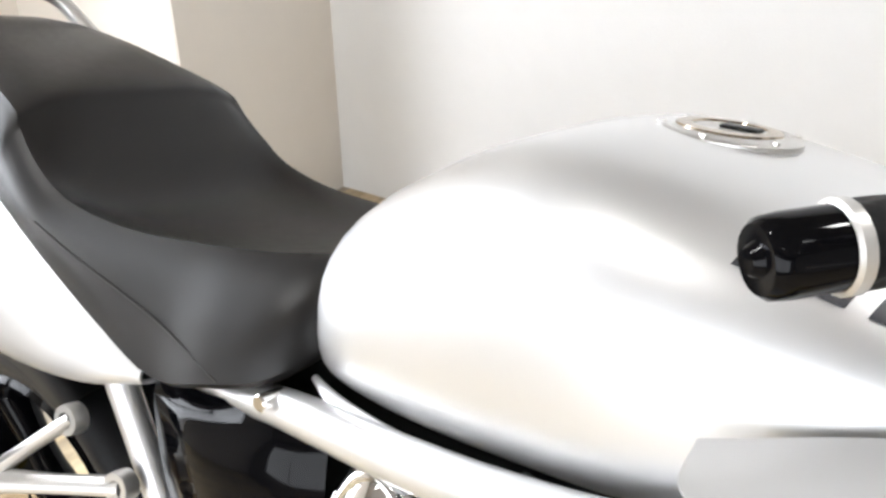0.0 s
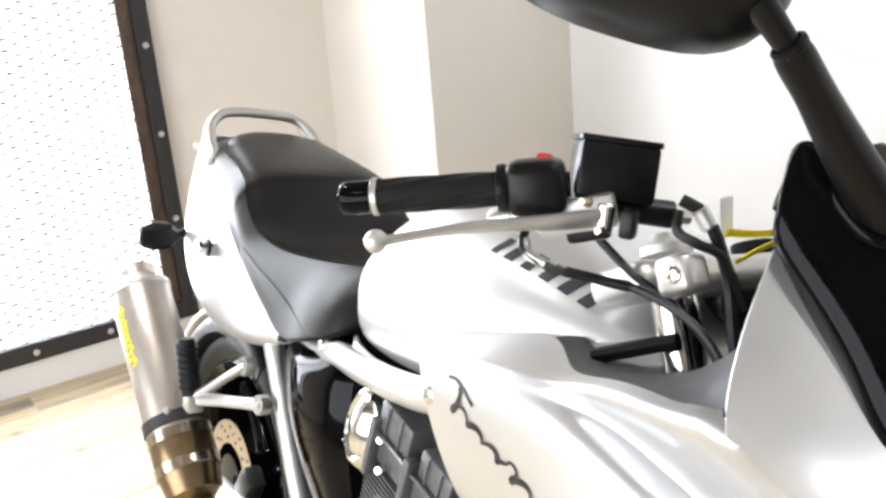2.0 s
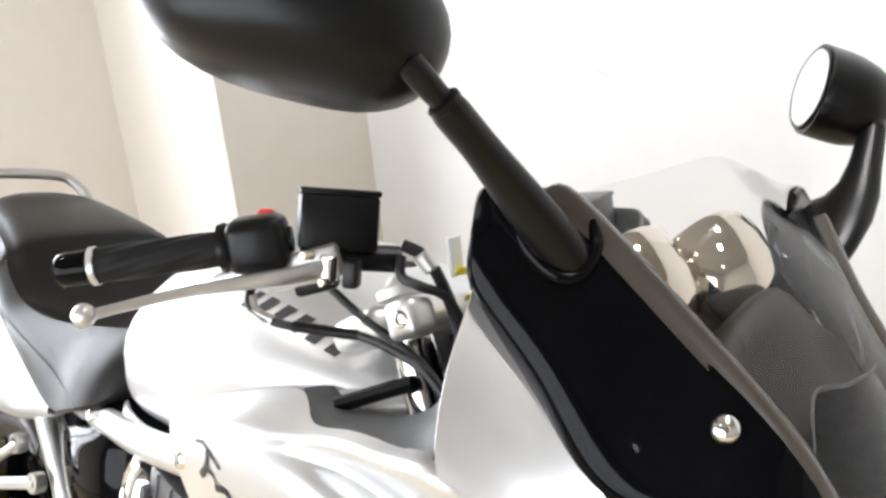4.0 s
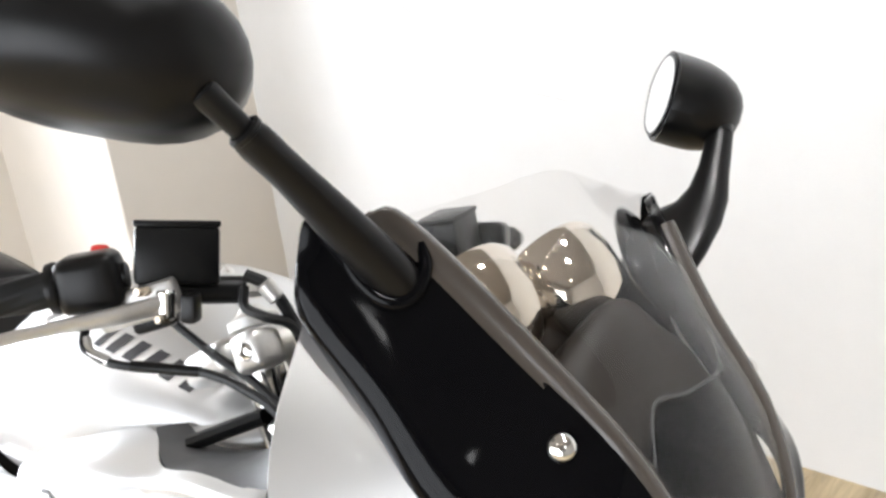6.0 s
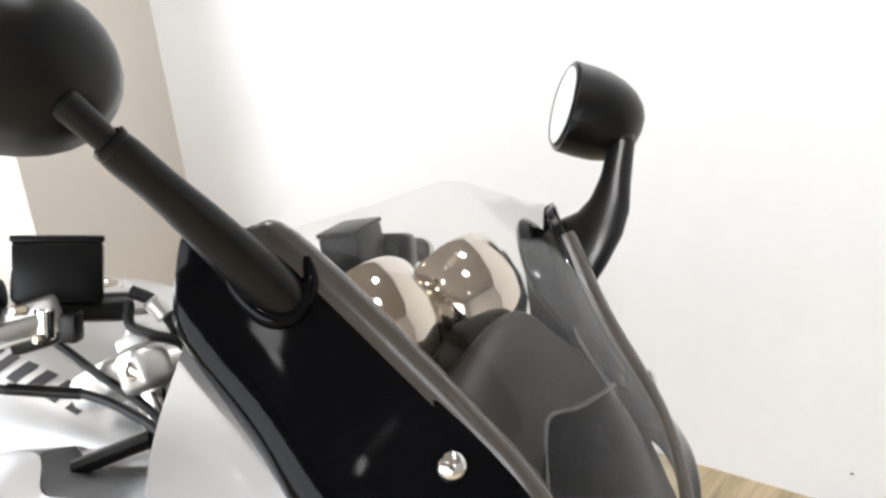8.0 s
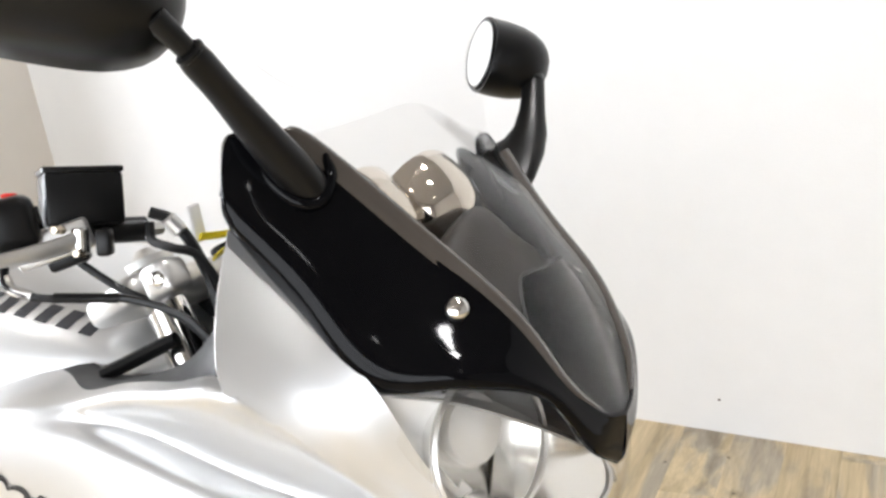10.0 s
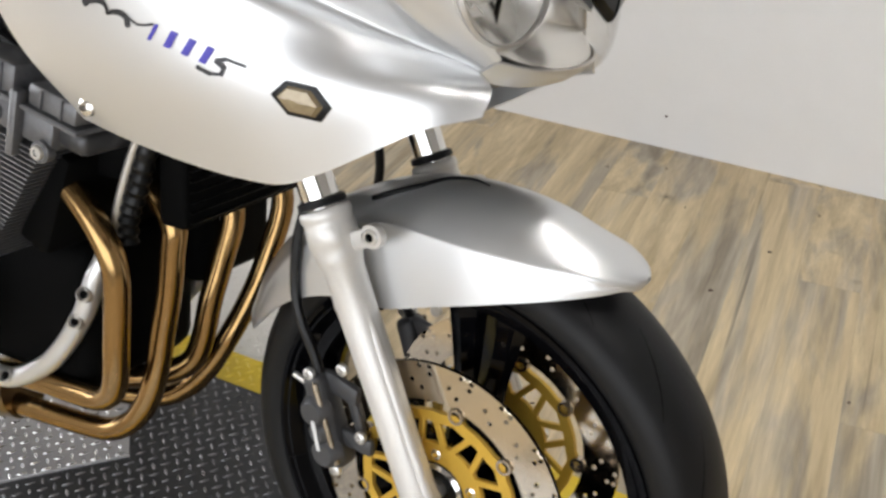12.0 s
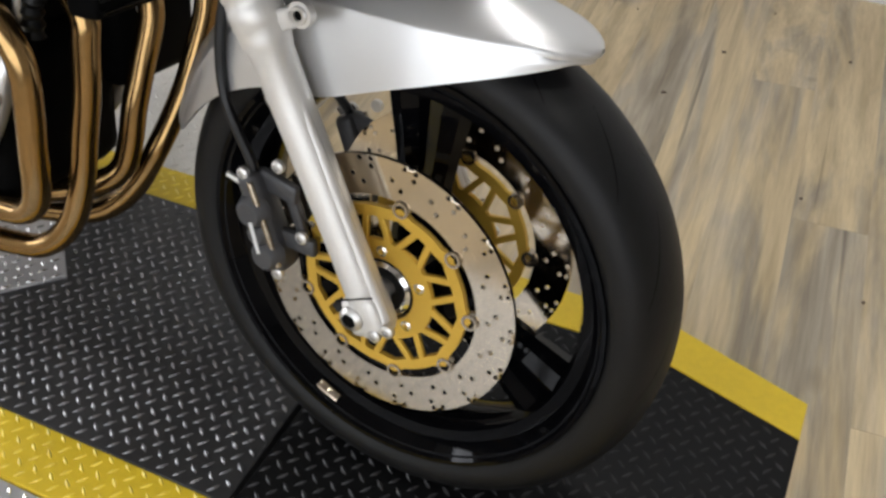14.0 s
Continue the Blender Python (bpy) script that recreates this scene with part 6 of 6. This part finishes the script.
# pillion footrest hangers
for a in ((-1.048, -0.166, 0.608), (-0.966, -0.172, 0.579)):
    arm = tube([a, (0.5 * (a[0] - 1.10), -0.198, 0.5 * (a[2] + 0.545)), (-1.10, -0.222, 0.545)], [0.010, 0.0095, 0.013], 10, 4, 0.7)
    both("footrest_hanger", arm, ALLOY, None, "cast alloy footrest hanger")
    both("hanger_eye", lathe([(0.0078, -0.008), (0.0140, -0.008), (0.0148, 0), (0.0140, 0.008), (0.0078, 0.008)], along(a, Vector(a) + Vector((0.1, -1, 0.1))), 20, True), ALLOY)
    # dark filling stands for the shade in the hanger's hole
    both("hanger_plug", lathe([(0.0077, -0.006), (0.0077, 0.004), (0.002, 0.004)], along(a, Vector(a) + Vector((0.1, -1, 0.1))), 16), DARK)
peg_bm = tube([(-1.105, -0.228, 0.548), (-1.118, -0.232, 0.600), (-1.124, -0.234, 0.632)], [0.014, 0.0145, 0.012], 12, 5)
both("footrest", peg_bm, RUBBER, None, "folded ribbed rubber footrest")
for k in range(7):
    both("footrest_rib", lathe([(0.0135, -0.0022), (0.0165, -0.0018), (0.0165, 0.0018), (0.0135, 0.0022)], along((-1.109 - 0.002 * k, -0.2295 - 0.0007 * k, 0.560 + 0.010 * k), (-1.117, -0.234, 0.70)), 14, True), RUBBER)
both("footrest_pivot", box((0.030, 0.026, 0.026), Matrix.Translation((-1.100, -0.226, 0.538)), 0.005), ALLOY)

# covers and engine
COVER = [
    [(-0.975, -0.128, 0.672), (-0.90, -0.140, 0.682), (-0.82, -0.140, 0.700), (-0.775, -0.125, 0.708)],
    [(-0.960, -0.145, 0.650), (-0.89, -0.160, 0.652), (-0.81, -0.158, 0.660), (-0.765, -0.140, 0.660)],
    [(-0.935, -0.145, 0.570), (-0.87, -0.158, 0.565), (-0.80, -0.156, 0.560), (-0.755, -0.138, 0.560)],
    [(-0.900, -0.125, 0.475), (-0.85, -0.130, 0.460), (-0.79, -0.128, 0.455), (-0.75, -0.115, 0.46)],
]
both("side_cover", shell(surface(COVER, 5, 5), -0.003), GLOSS_BLACK, None, "gloss black side cover", angle=60)
dome_z = Vector((0.08, -1.0, 0.16)).normalized()
dome_x = Vector((0.10, 0, 1)).cross(dome_z).normalized()
dome_m = Matrix.Translation((-0.722, -0.122, 0.640)) @ Matrix((dome_x, dome_z.cross(dome_x), dome_z)).transposed().to_4x4() @ Matrix.Diagonal((0.86, 1.32, 1.0, 1.0))
both("carburettor_dome", lathe([(0.045, -0.030), (0.047, 0.0), (0.044, 0.016), (0.036, 0.028), (0.033, 0.029), (0.030, 0.026), (0.018, 0.034), (0.001, 0.037)], dome_m, 36), CHROME, None, "polished carburettor cap")
for dx, dy in ((-0.034, 0.010), (0.034, 0.012), (0.026, -0.026), (-0.028, -0.024), (0.0, 0.037)):
    p = dome_m @ Vector((dx, dy, 0.022))
    both("dome_screw", lathe([(0.0045, -0.004), (0.0045, 0.003), (0.0030, 0.0045), (0.0012, 0.0035)], along(p, p + dome_z), 10), CHROME, None, "small bright cap screw")
both("carburettor", box((0.09, 0.10, 0.10), Matrix.Translation((-0.69, -0.09, 0.63)), 0.012), ENGINE)
for z, x in ((0.705, -0.61), (0.66, -0.60)):
    both("fuel_hose", tube([(x - 0.06, -0.13, z - 0.05), (x - 0.02, -0.145, z), (x + 0.04, -0.14, z + 0.005), (x + 0.10, -0.13, z - 0.02)], 0.006, 8), CABLE, None, "black hose")
    both("hose_union", rod((x - 0.06, -0.15, z + 0.01), (x - 0.045, -0.165, z + 0.012), 0.008, None, 8), CHROME)
TANGLE = [
    ([(-0.700, -0.140, 0.690), (-0.672, -0.160, 0.704), (-0.640, -0.166, 0.690), (-0.626, -0.160, 0.655), (-0.640, -0.150, 0.615)], 0.0048),
    ([(-0.690, -0.150, 0.600), (-0.655, -0.168, 0.618), (-0.615, -0.170, 0.640), (-0.570, -0.164, 0.655), (-0.520, -0.150, 0.660)], 0.0040),
    ([(-0.660, -0.140, 0.560), (-0.640, -0.168, 0.585), (-0.610, -0.174, 0.602), (-0.575, -0.170, 0.600)], 0.0055),
    ([(-0.610, -0.150, 0.700), (-0.590, -0.168, 0.680), (-0.575, -0.170, 0.650), (-0.585, -0.166, 0.615)], 0.0034),
]
for pts, r in TANGLE:
    both("carburettor_hose", tube(pts, r, 8, 5), CABLE, None, "thin black hose")
for p in ((-0.668, -0.168, 0.703), (-0.628, -0.170, 0.668), (-0.612, -0.178, 0.640), (-0.638, -0.176, 0.588)):
    both("hose_clamp", rod(p, (p[0] + 0.006, p[1] - 0.008, p[2] + 0.002), 0.0058, 0.0048, 8, 0.0008), CHROME, None, "bright hose clamp")
eng = Matrix.Translation((-0.566, 0, 0.540)) @ Matrix.Rotation(radians(12), 4, "Y")
cyl = bike("cylinder_block", box((0.115, 0.32, 0.17), eng @ Matrix.Translation((-0.045, 0, 0)), 0.006), ENGINE, None, "grey finned cylinder block")
# the fins grow longer towards the head
for k in range(27):
    h = -0.080 + 0.0061 * k
    front = 0.040 + 0.40 * (h + 0.080)
    bike("fin", box((front + 0.10, 0.352, 0.0023), eng @ Matrix.Translation((0.5 * (front - 0.10), 0, h)), 0.0008, seg=1), ENGINE_CAST, cyl, "", False, False)
head = bike("cylinder_head", box((0.215, 0.348, 0.036), eng @ Matrix.Translation((0.0075, 0, 0.103)), 0.005, seg=2), ENGINE_CAST, None, "grey cast cylinder head")
bike("head_flange", box((0.252, 0.362, 0.006), eng @ Matrix.Translation((0.026, 0, 0.1225)), 0.0015, seg=1), ENGINE_CAST, head, "", False)
bike("head_nose", box((0.055, 0.330, 0.028), eng @ Matrix.Translation((0.124, 0, 0.104)), 0.010, seg=3), ENGINE, head, "", False)
for x0, x1, top in ((0.078, 0.146, 0.151), (-0.004, 0.058, 0.160), (-0.095, -0.026, 0.164)):
    bike("head_cover", box((x1 - x0, 0.354, top - 0.126), eng @ Matrix.Translation((0.5 * (x0 + x1), 0, 0.5 * (top + 0.126))), 0.005, seg=2), ENGINE_CAST, head, "ribbed cast cam cover")
    for w in (0.30, 0.72):
        bike("cover_rib", box((0.0030, 0.360, top - 0.130), eng @ Matrix.Translation((x0 + w * (x1 - x0), 0, 0.5 * (top + 0.126))), 0.001, seg=1), ENGINE_CAST, head)
for x in (0.068, -0.014, -0.092):
    both("head_rib", box((0.011, 0.016, 0.074), eng @ Matrix.Translation((x, -0.178, 0.102)), 0.003), ENGINE_CAST, head)
for x, z in ((0.104, 0.083), (0.030, 0.100)):
    a, b = eng @ Vector((x, -0.172, z)), eng @ Vector((x, -0.4, z))
    both("head_boss", lathe([(0.0125, -0.004), (0.0125, 0.006), (0.0105, 0.008), (0.0088, 0.008)], along(a, b), 18), ENGINE_CAST, head)
    both("head_screw", lathe([(0.0085, 0), (0.0085, 0.010), (0.0070, 0.012), (0.0042, 0.012), (0.0040, 0.009), (0.0005, 0.009)], along(a, b), 14), ALLOY, head, "bright head screw")
# added near-black block for the shade between fins and exhaust flanges
bike("exhaust_port", box((0.05, 0.29, 0.13), Matrix.Translation((-0.487, 0, 0.530)) @ Matrix.Rotation(radians(20), 4, "Y"), 0.01), DARK, None, "dark block for the shade behind the exhaust flanges")
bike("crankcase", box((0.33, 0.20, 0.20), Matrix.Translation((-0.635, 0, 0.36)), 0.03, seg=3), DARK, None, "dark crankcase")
# another added block darkens the gap behind the header pipes like shade
bike("engine_case", box((0.20, 0.15, 0.17), Matrix.Translation((-0.535, 0.140, 0.450)), 0.02, seg=3), DARK, None, "dark block for the shade between the header pipes")
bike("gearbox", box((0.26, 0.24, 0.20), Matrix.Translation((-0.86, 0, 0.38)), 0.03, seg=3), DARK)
both("clutch_cover", lathe([(0.085, 0), (0.088, 0.02), (0.078, 0.038), (0.05, 0.045), (0.001, 0.046)], along((-0.70, -0.145, 0.36), (-0.70, -0.3, 0.36)), 32), SATIN_BLACK, None, "round engine cover")
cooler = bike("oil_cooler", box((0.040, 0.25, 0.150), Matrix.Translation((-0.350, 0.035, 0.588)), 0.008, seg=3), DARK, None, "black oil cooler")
for k in range(12):
    bike("cooler_fin", box((0.004, 0.236, 0.0016), Matrix.Translation((-0.3285, 0.035, 0.522 + 0.012 * k)), 0.0005, seg=1), SATIN_BLACK, cooler, "", False, False)
hose_r = [(0.0096 if k % 2 else 0.0128) for k in range(21)]
hp = spline([(-0.360, -0.100, 0.640), (-0.3765, -0.100, 0.590), (-0.388, -0.100, 0.5535), (-0.401, -0.100, 0.521), (-0.4045, -0.100, 0.488)], 5)
bike("oil_hose", tube([tuple(p) for p in hp], hose_r[:len(hp)], 14, 2), SATIN_BLACK, None, "black ribbed oil hose")
bike("oil_pipe", tube([(-0.372, -0.108, 0.630), (-0.391, -0.109, 0.585), (-0.412, -0.108, 0.525), (-0.417, -0.104, 0.490)], 0.0052, 10, 4), ALLOY, None, "dull alloy oil pipe")
# solid dark filler in place of the shade inside the carburettor bay
bike("dark_core", box((0.55, 0.20, 0.22), Matrix.Translation((-0.66, 0, 0.66)), 0.02), DARK, None, "dark block for the shade of the carburettor bay")

# exhaust
PIPES = [
    [(-0.472, -0.126, 0.552), (-0.439, -0.128, 0.5272), (-0.4186, -0.129, 0.507), (-0.4026, -0.129, 0.482), (-0.3965, -0.128, 0.455), (-0.398, -0.127, 0.410), (-0.402, -0.126, 0.365), (-0.408, -0.122, 0.325), (-0.420, -0.117, 0.297), (-0.446, -0.112, 0.278), (-0.49, -0.108, 0.270), (-0.56, -0.102, 0.262), (-0.66, -0.09, 0.24)],
    [(-0.472, -0.045, 0.552), (-0.420, -0.048, 0.538), (-0.381, -0.053, 0.505), (-0.3805, -0.055, 0.470), (-0.387, -0.055, 0.410), (-0.3965, -0.055, 0.362), (-0.4035, -0.055, 0.3204), (-0.4125, -0.055, 0.2833), (-0.4265, -0.055, 0.2489), (-0.4494, -0.055, 0.2175), (-0.482, -0.055, 0.194), (-0.525, -0.055, 0.184), (-0.66, -0.055, 0.172)],
    [(-0.472, 0.048, 0.552), (-0.410, 0.053, 0.535), (-0.380, 0.055, 0.490), (-0.387, 0.043, 0.425), (-0.395, 0.031, 0.371), (-0.403, 0.027, 0.3215), (-0.414, 0.020, 0.286), (-0.440, 0.006, 0.266), (-0.50, -0.01, 0.245), (-0.66, -0.03, 0.205)],
    [(-0.472, 0.128, 0.552), (-0.405, 0.150, 0.535), (-0.379, 0.160, 0.479), (-0.389, 0.138, 0.394), (-0.399, 0.114, 0.3385), (-0.414, 0.090, 0.288), (-0.438, 0.080, 0.240), (-0.472, 0.074, 0.200), (-0.525, 0.06, 0.175), (-0.66, 0.03, 0.165)],
]
for p in PIPES:
    bike("exhaust_header", tube(p, 0.0155, 18, 5), HEADER, None, "heat-browned exhaust header pipe")
    flange_m = Matrix.Translation(Vector(p[0]) + Vector((-0.011, 0, -0.014))) @ Matrix.Rotation(radians(46), 4, "Y")
    flange = bike("exhaust_flange", box((0.007, 0.026, 0.058), flange_m, 0.003), ALLOY)
    bike("flange_stud", rod(flange_m @ Vector((-0.004, -0.004, -0.022)), flange_m @ Vector((0.012, -0.004, -0.022)), 0.0055, 0.0045, 10), ALLOY, flange)
bike("collector", tube([(-0.665, -0.04, 0.19), (-0.75, -0.06, 0.17), (-0.88, -0.12, 0.19), (-1.00, -0.175, 0.27), (-1.10, -0.210, 0.37)], [0.045, 0.035, 0.026, 0.025, 0.026], 20, 6), BROWNED, None, "browned exhaust collector pipe")
MA, MB = Vector((-1.098, -0.212, 0.375)), Vector((-1.378, -0.245, 0.672))
md = MB - MA
sleeve = lathe([(0.027, 0.0), (0.042, 0.012), (0.0490, 0.05), (0.0500, 0.055), (0.0500, md.length - 0.040), (0.046, md.length - 0.030), (0.034, md.length - 0.020), (0.0325, md.length - 0.016), (0.0325, md.length + 0.000), (0.030, md.length + 0.003), (0.0275, md.length + 0.000), (0.0230, md.length - 0.05), (0.001, md.length - 0.05)], along(MA, MB), 36)
muffler_tree = BVHTree.FromBMesh(sleeve)
muffler = bike("muffler", sleeve, MUFFLER, None, "brushed titanium round muffler")
bike("muffler_inlet", lathe([(0.028, -0.001), (0.0432, 0.011), (0.0500, 0.050), (0.0508, 0.055), (0.0508, 0.098), (0.0500, 0.100)], along(MA, MB), 48), BROWNED, muffler, "heat-browned inlet cone")
for h in (0.105, 0.055):
    bike("muffler_band", lathe([(0.0503, h - 0.009), (0.0520, h - 0.008), (0.0520, h + 0.008), (0.0503, h + 0.009)], along(MA, MB), 36, True), STEEL, muffler, "steel clamp band")
bike("muffler_strap", lathe([(0.0504, 0.118), (0.0530, 0.119), (0.0530, 0.137), (0.0504, 0.138)], along(MA, MB), 40, True), FRAME, muffler, "black clamp strap")
bike("strap_bolt", rod(MA + 0.128 * md.normalized() + Vector((0.050, -0.030, 0.045)), MA + 0.128 * md.normalized() + Vector((0.056, -0.036, 0.051)), 0.0055, None, 10), ALLOY, muffler, "bright strap bolt")
bike("muffler_end_cap", lathe([(0.0505, md.length - 0.045), (0.0515, md.length - 0.043), (0.0515, md.length - 0.036), (0.0500, md.length - 0.034)], along(MA, MB), 36, True), ALLOY, muffler)
# the maker's mark: a narrow yellow scribble along the sleeve
up, out = md.normalized(), Vector((-md.z, 0, md.x)).normalized()
scribble = []
for k in range(61):
    f = k / 60
    c = MA + md * (0.58 + 0.24 * (1 - f)) + Vector((0.016, 0, 0.006))
    swing = 0.0085 * math.sin(2 * math.pi * 8.5 * f) * (1.0 if k % 3 else 0.6)
    p = c - out * swing + up * 0.004 * math.cos(2 * math.pi * 8.5 * f)
    scribble.append((p.x, p.z))
decal("maker_mark", ribbon(scribble, 0.0030, 0.0062), muffler_tree, YELLOW, muffler, "yellow scribbled maker's mark")
both("lower_frame_tube", tube([(-0.436, -0.098, 0.485), (-0.437, -0.106, 0.462), (-0.443, -0.112, 0.440), (-0.451, -0.114, 0.416), (-0.463, -0.114, 0.388), (-0.481, -0.114, 0.358), (-0.502, -0.114, 0.329), (-0.530, -0.114, 0.299), (-0.578, -0.114, 0.267), (-0.63, -0.114, 0.254), (-0.80, -0.12, 0.250)], [0.0085, 0.0105, 0.0122, 0.0130, 0.0132, 0.0132, 0.0132, 0.0132, 0.0132, 0.0132, 0.0125], 14, 5), SILVER, None, "silver lower frame tube")
for a in ((-0.4475, -0.126, 0.4195), (-0.4635, -0.126, 0.3805), (-0.588, -0.127, 0.270)):
    both("frame_nut", lathe([(0.005, -0.008), (0.0090, -0.008), (0.0094, 0.004), (0.0074, 0.006), (0.005, 0.002)], along(a, Vector(a) + Vector((0.25, -1, 0.55))), 16, True), ALLOY)
    # dark centre for the shade within the nut
    both("nut_socket", lathe([(0.0051, -0.006), (0.0051, 0.003), (0.001, 0.003)], along(a, Vector(a) + Vector((0.25, -1, 0.55))), 12), DARK)

# rear wheel, swingarm, hugger
RW = Matrix.Translation((-1.285, 0, 0.300)) @ Matrix.Rotation(math.pi / 2, 4, "X")
rear_wheel = new("rear_wheel")
rear_wheel.parent = motorcycle
tagged(rear_wheel, "black cast rear wheel")
bike("tyre", lathe([(0.216, -0.070), (0.235, -0.082)] + [(0.243 + 0.048 * max(math.cos(math.pi * (k / 18 - 0.5)), 0) ** 0.75, 0.086 * math.sin(math.pi * (k / 18 - 0.5))) for k in range(19)] + [(0.235, 0.082), (0.216, 0.070)], RW, 72, True), RUBBER, rear_wheel, "wide black road tyre")
bike("rim", lathe([(0.222, -0.072), (0.214, -0.078), (0.204, -0.066), (0.194, -0.05), (0.190, 0), (0.194, 0.05), (0.204, 0.066), (0.214, 0.078), (0.222, 0.072), (0.205, 0.0)], RW, 60, True), GLOSS_BLACK, rear_wheel, "gloss black cast rim")
bike("hub", lathe([(0.02, -0.09), (0.05, -0.088), (0.045, 0), (0.05, 0.088), (0.02, 0.09)], RW, 32), GLOSS_BLACK, rear_wheel)
for k in range(3):
    a = radians(20 + 120 * k)
    bike("spoke", tube([tuple(RW @ Vector((r * math.cos(a), r * math.sin(a), 0))) for r in (0.03, 0.11, 0.198)], [0.03, 0.02, 0.026], 10, 4), GLOSS_BLACK, rear_wheel)
bike("brake_disc", lathe([(0.070, 0.082), (0.112, 0.082), (0.112, 0.0865), (0.070, 0.0865)], RW, 60, True), STEEL, rear_wheel, "steel rear brake disc")
# small dark discs draw the shaded holes; the rear disc is not pierced
drill = bmesh.new()
for k in range(40):
    a = 2 * math.pi * k / 40
    r = 0.081 + 0.010 * (k % 3)
    lathe([(0.003, 0.0860), (0.003, 0.0870), (0.0005, 0.0870)], RW @ Matrix.Translation((r * math.cos(a), r * math.sin(a), 0)), 8, False, drill)
tagged(bike("drill_holes", drill, DARK, rear_wheel), kind="stuff")
hug_rows = []
for k in range(11):
    a = radians(62 + 100 * k / 10)
    hug_rows.append([((0.305 + u) * math.cos(a) - 1.285, w, 0.30 + (0.305 + u) * math.sin(a)) for w, u in ((-0.100, -0.035), (-0.098, -0.008), (-0.07, 0.006), (0, 0.012), (0.07, 0.006), (0.098, -0.008), (0.100, -0.035))])
bike("rear_hugger", shell(surface(hug_rows, 3, 2), -0.003), SATIN_BLACK, None, "black rear hugger", angle=60)
bike("hugger_edge", tube([((0.310) * math.cos(radians(b)) - 1.285, -0.098, 0.30 + 0.310 * math.sin(radians(b))) for b in range(95, 166, 10)], 0.008, 8, 3), ALLOY, None, "bright hugger edge")
both("swingarm", tube([(-0.86, -0.115, 0.335), (-1.05, -0.118, 0.325), (-1.285, -0.118, 0.300)], [0.030, 0.024, 0.022], 12, 5, 0.7), ALLOY, None, "silver swingarm")
bike("rear_caliper", box((0.045, 0.035, 0.07), Matrix.Translation((-1.175, -0.095, 0.345)) @ Matrix.Rotation(radians(35), 4, "Y"), 0.010), ENGINE, None, "dark rear caliper")
both("shock", rod((-0.98, -0.03, 0.36), (-0.95, -0.03, 0.62), 0.028), SATIN_BLACK)
plate_bm = shell(surface([[(-1.470, -0.085, 0.745), (-1.478, 0.0, 0.748), (-1.470, 0.085, 0.745)], [(-1.545, -0.075, 0.640), (-1.552, 0.0, 0.640), (-1.545, 0.075, 0.640)], [(-1.595, -0.065, 0.555), (-1.600, 0.0, 0.552), (-1.595, 0.065, 0.555)]], 4, 4), 0.004)
bike("rear_fender", plate_bm, SATIN_BLACK, None, "black rear fender flap")
# the side stand that carries the lean
bike("side_stand", tube([(-0.72, 0.13, 0.27), (-0.70, 0.20, 0.16), (-0.68, 0.265, 0.066)], [0.013, 0.012, 0.012], 10, 4), SATIN_BLACK, None, "black side stand")
bike("stand_foot", box((0.06, 0.045, 0.008), Matrix.Translation((-0.68, 0.270, 0.0665)) @ Matrix.Rotation(radians(12.5), 4, "X"), 0.002), SATIN_BLACK)

# tread grooves of the front tyre: flat dark strips for their shade, shoulder to crown
for k in range(16):
    for side in (-1, 1):
        a0 = radians(36.6) + 2 * math.pi * (k + (0.5 if side > 0 else 0.0)) / 16
        verts = []
        for j in range(9):
            f = j / 8
            lat = 0.0455 - 0.0355 * f
            q = math.asin(lat / 0.0565)
            r = 0.2440 + 0.0410 * math.cos(q) ** 0.75 + 0.0004
            w = 0.0016 * math.sin(math.pi * min(0.97, f + 0.03)) + 0.0010
            for e in (-0.5, 0.5):
                a = a0 + 0.29 * f + e * w / r
                verts.append(FW @ Vector((r * math.cos(a), r * math.sin(a), -side * lat)))
        groove = bmesh.new()
        vs = [groove.verts.new(v) for v in verts]
        for j in range(8):
            groove.faces.new((vs[2 * j], vs[2 * j + 1], vs[2 * j + 3], vs[2 * j + 2]))
        bike("tread_groove", groove, DARK, front_wheel, "", True)

# ---- floor planks ----
floor = solid("floor", box((6.3, 5.05, 0.04), Matrix.Translation((0.1, -0.75, -0.035)), 0), DARK, "weathered grey-brown oak plank floor", "floor", "structure")
PW, PL = 0.128, 1.52
plank_bm = box((PW - 0.0003, PL - 0.0003, 0.014), Matrix.Translation((0, 0, -0.007)), 0.0002, seg=1)
plank_me = part("plank", plank_bm, WOOD, floor, "", False).data
first_plank = floor.children[0]
row = 1
x = -3.1 + PW
while x < 3.2:
    shift = (row * 0.437) % PL
    y = -3.0 - shift
    while y < 2.4:
        # planks end under the walls
        far_end = 1.27 if x < -2.36 else 1.83 if x < -0.7 else 1.83 - 0.126 * (x + 0.7)
        y0, y1 = max(y - PL / 2, -3.28), min(y + PL / 2, far_end)
        if y1 - y0 < 0.02:
            y += PL
            continue
        if first_plank is not None:
            ob, first_plank = first_plank, None
        else:
            ob = new("plank", plank_me)
            ob.parent = floor
        ob.location = (x, (y0 + y1) / 2, random.uniform(-0.0001, 0.0))
        ob.scale = (1, (y1 - y0) / PL, 1)
        y += PL
    x += PW
    row += 1
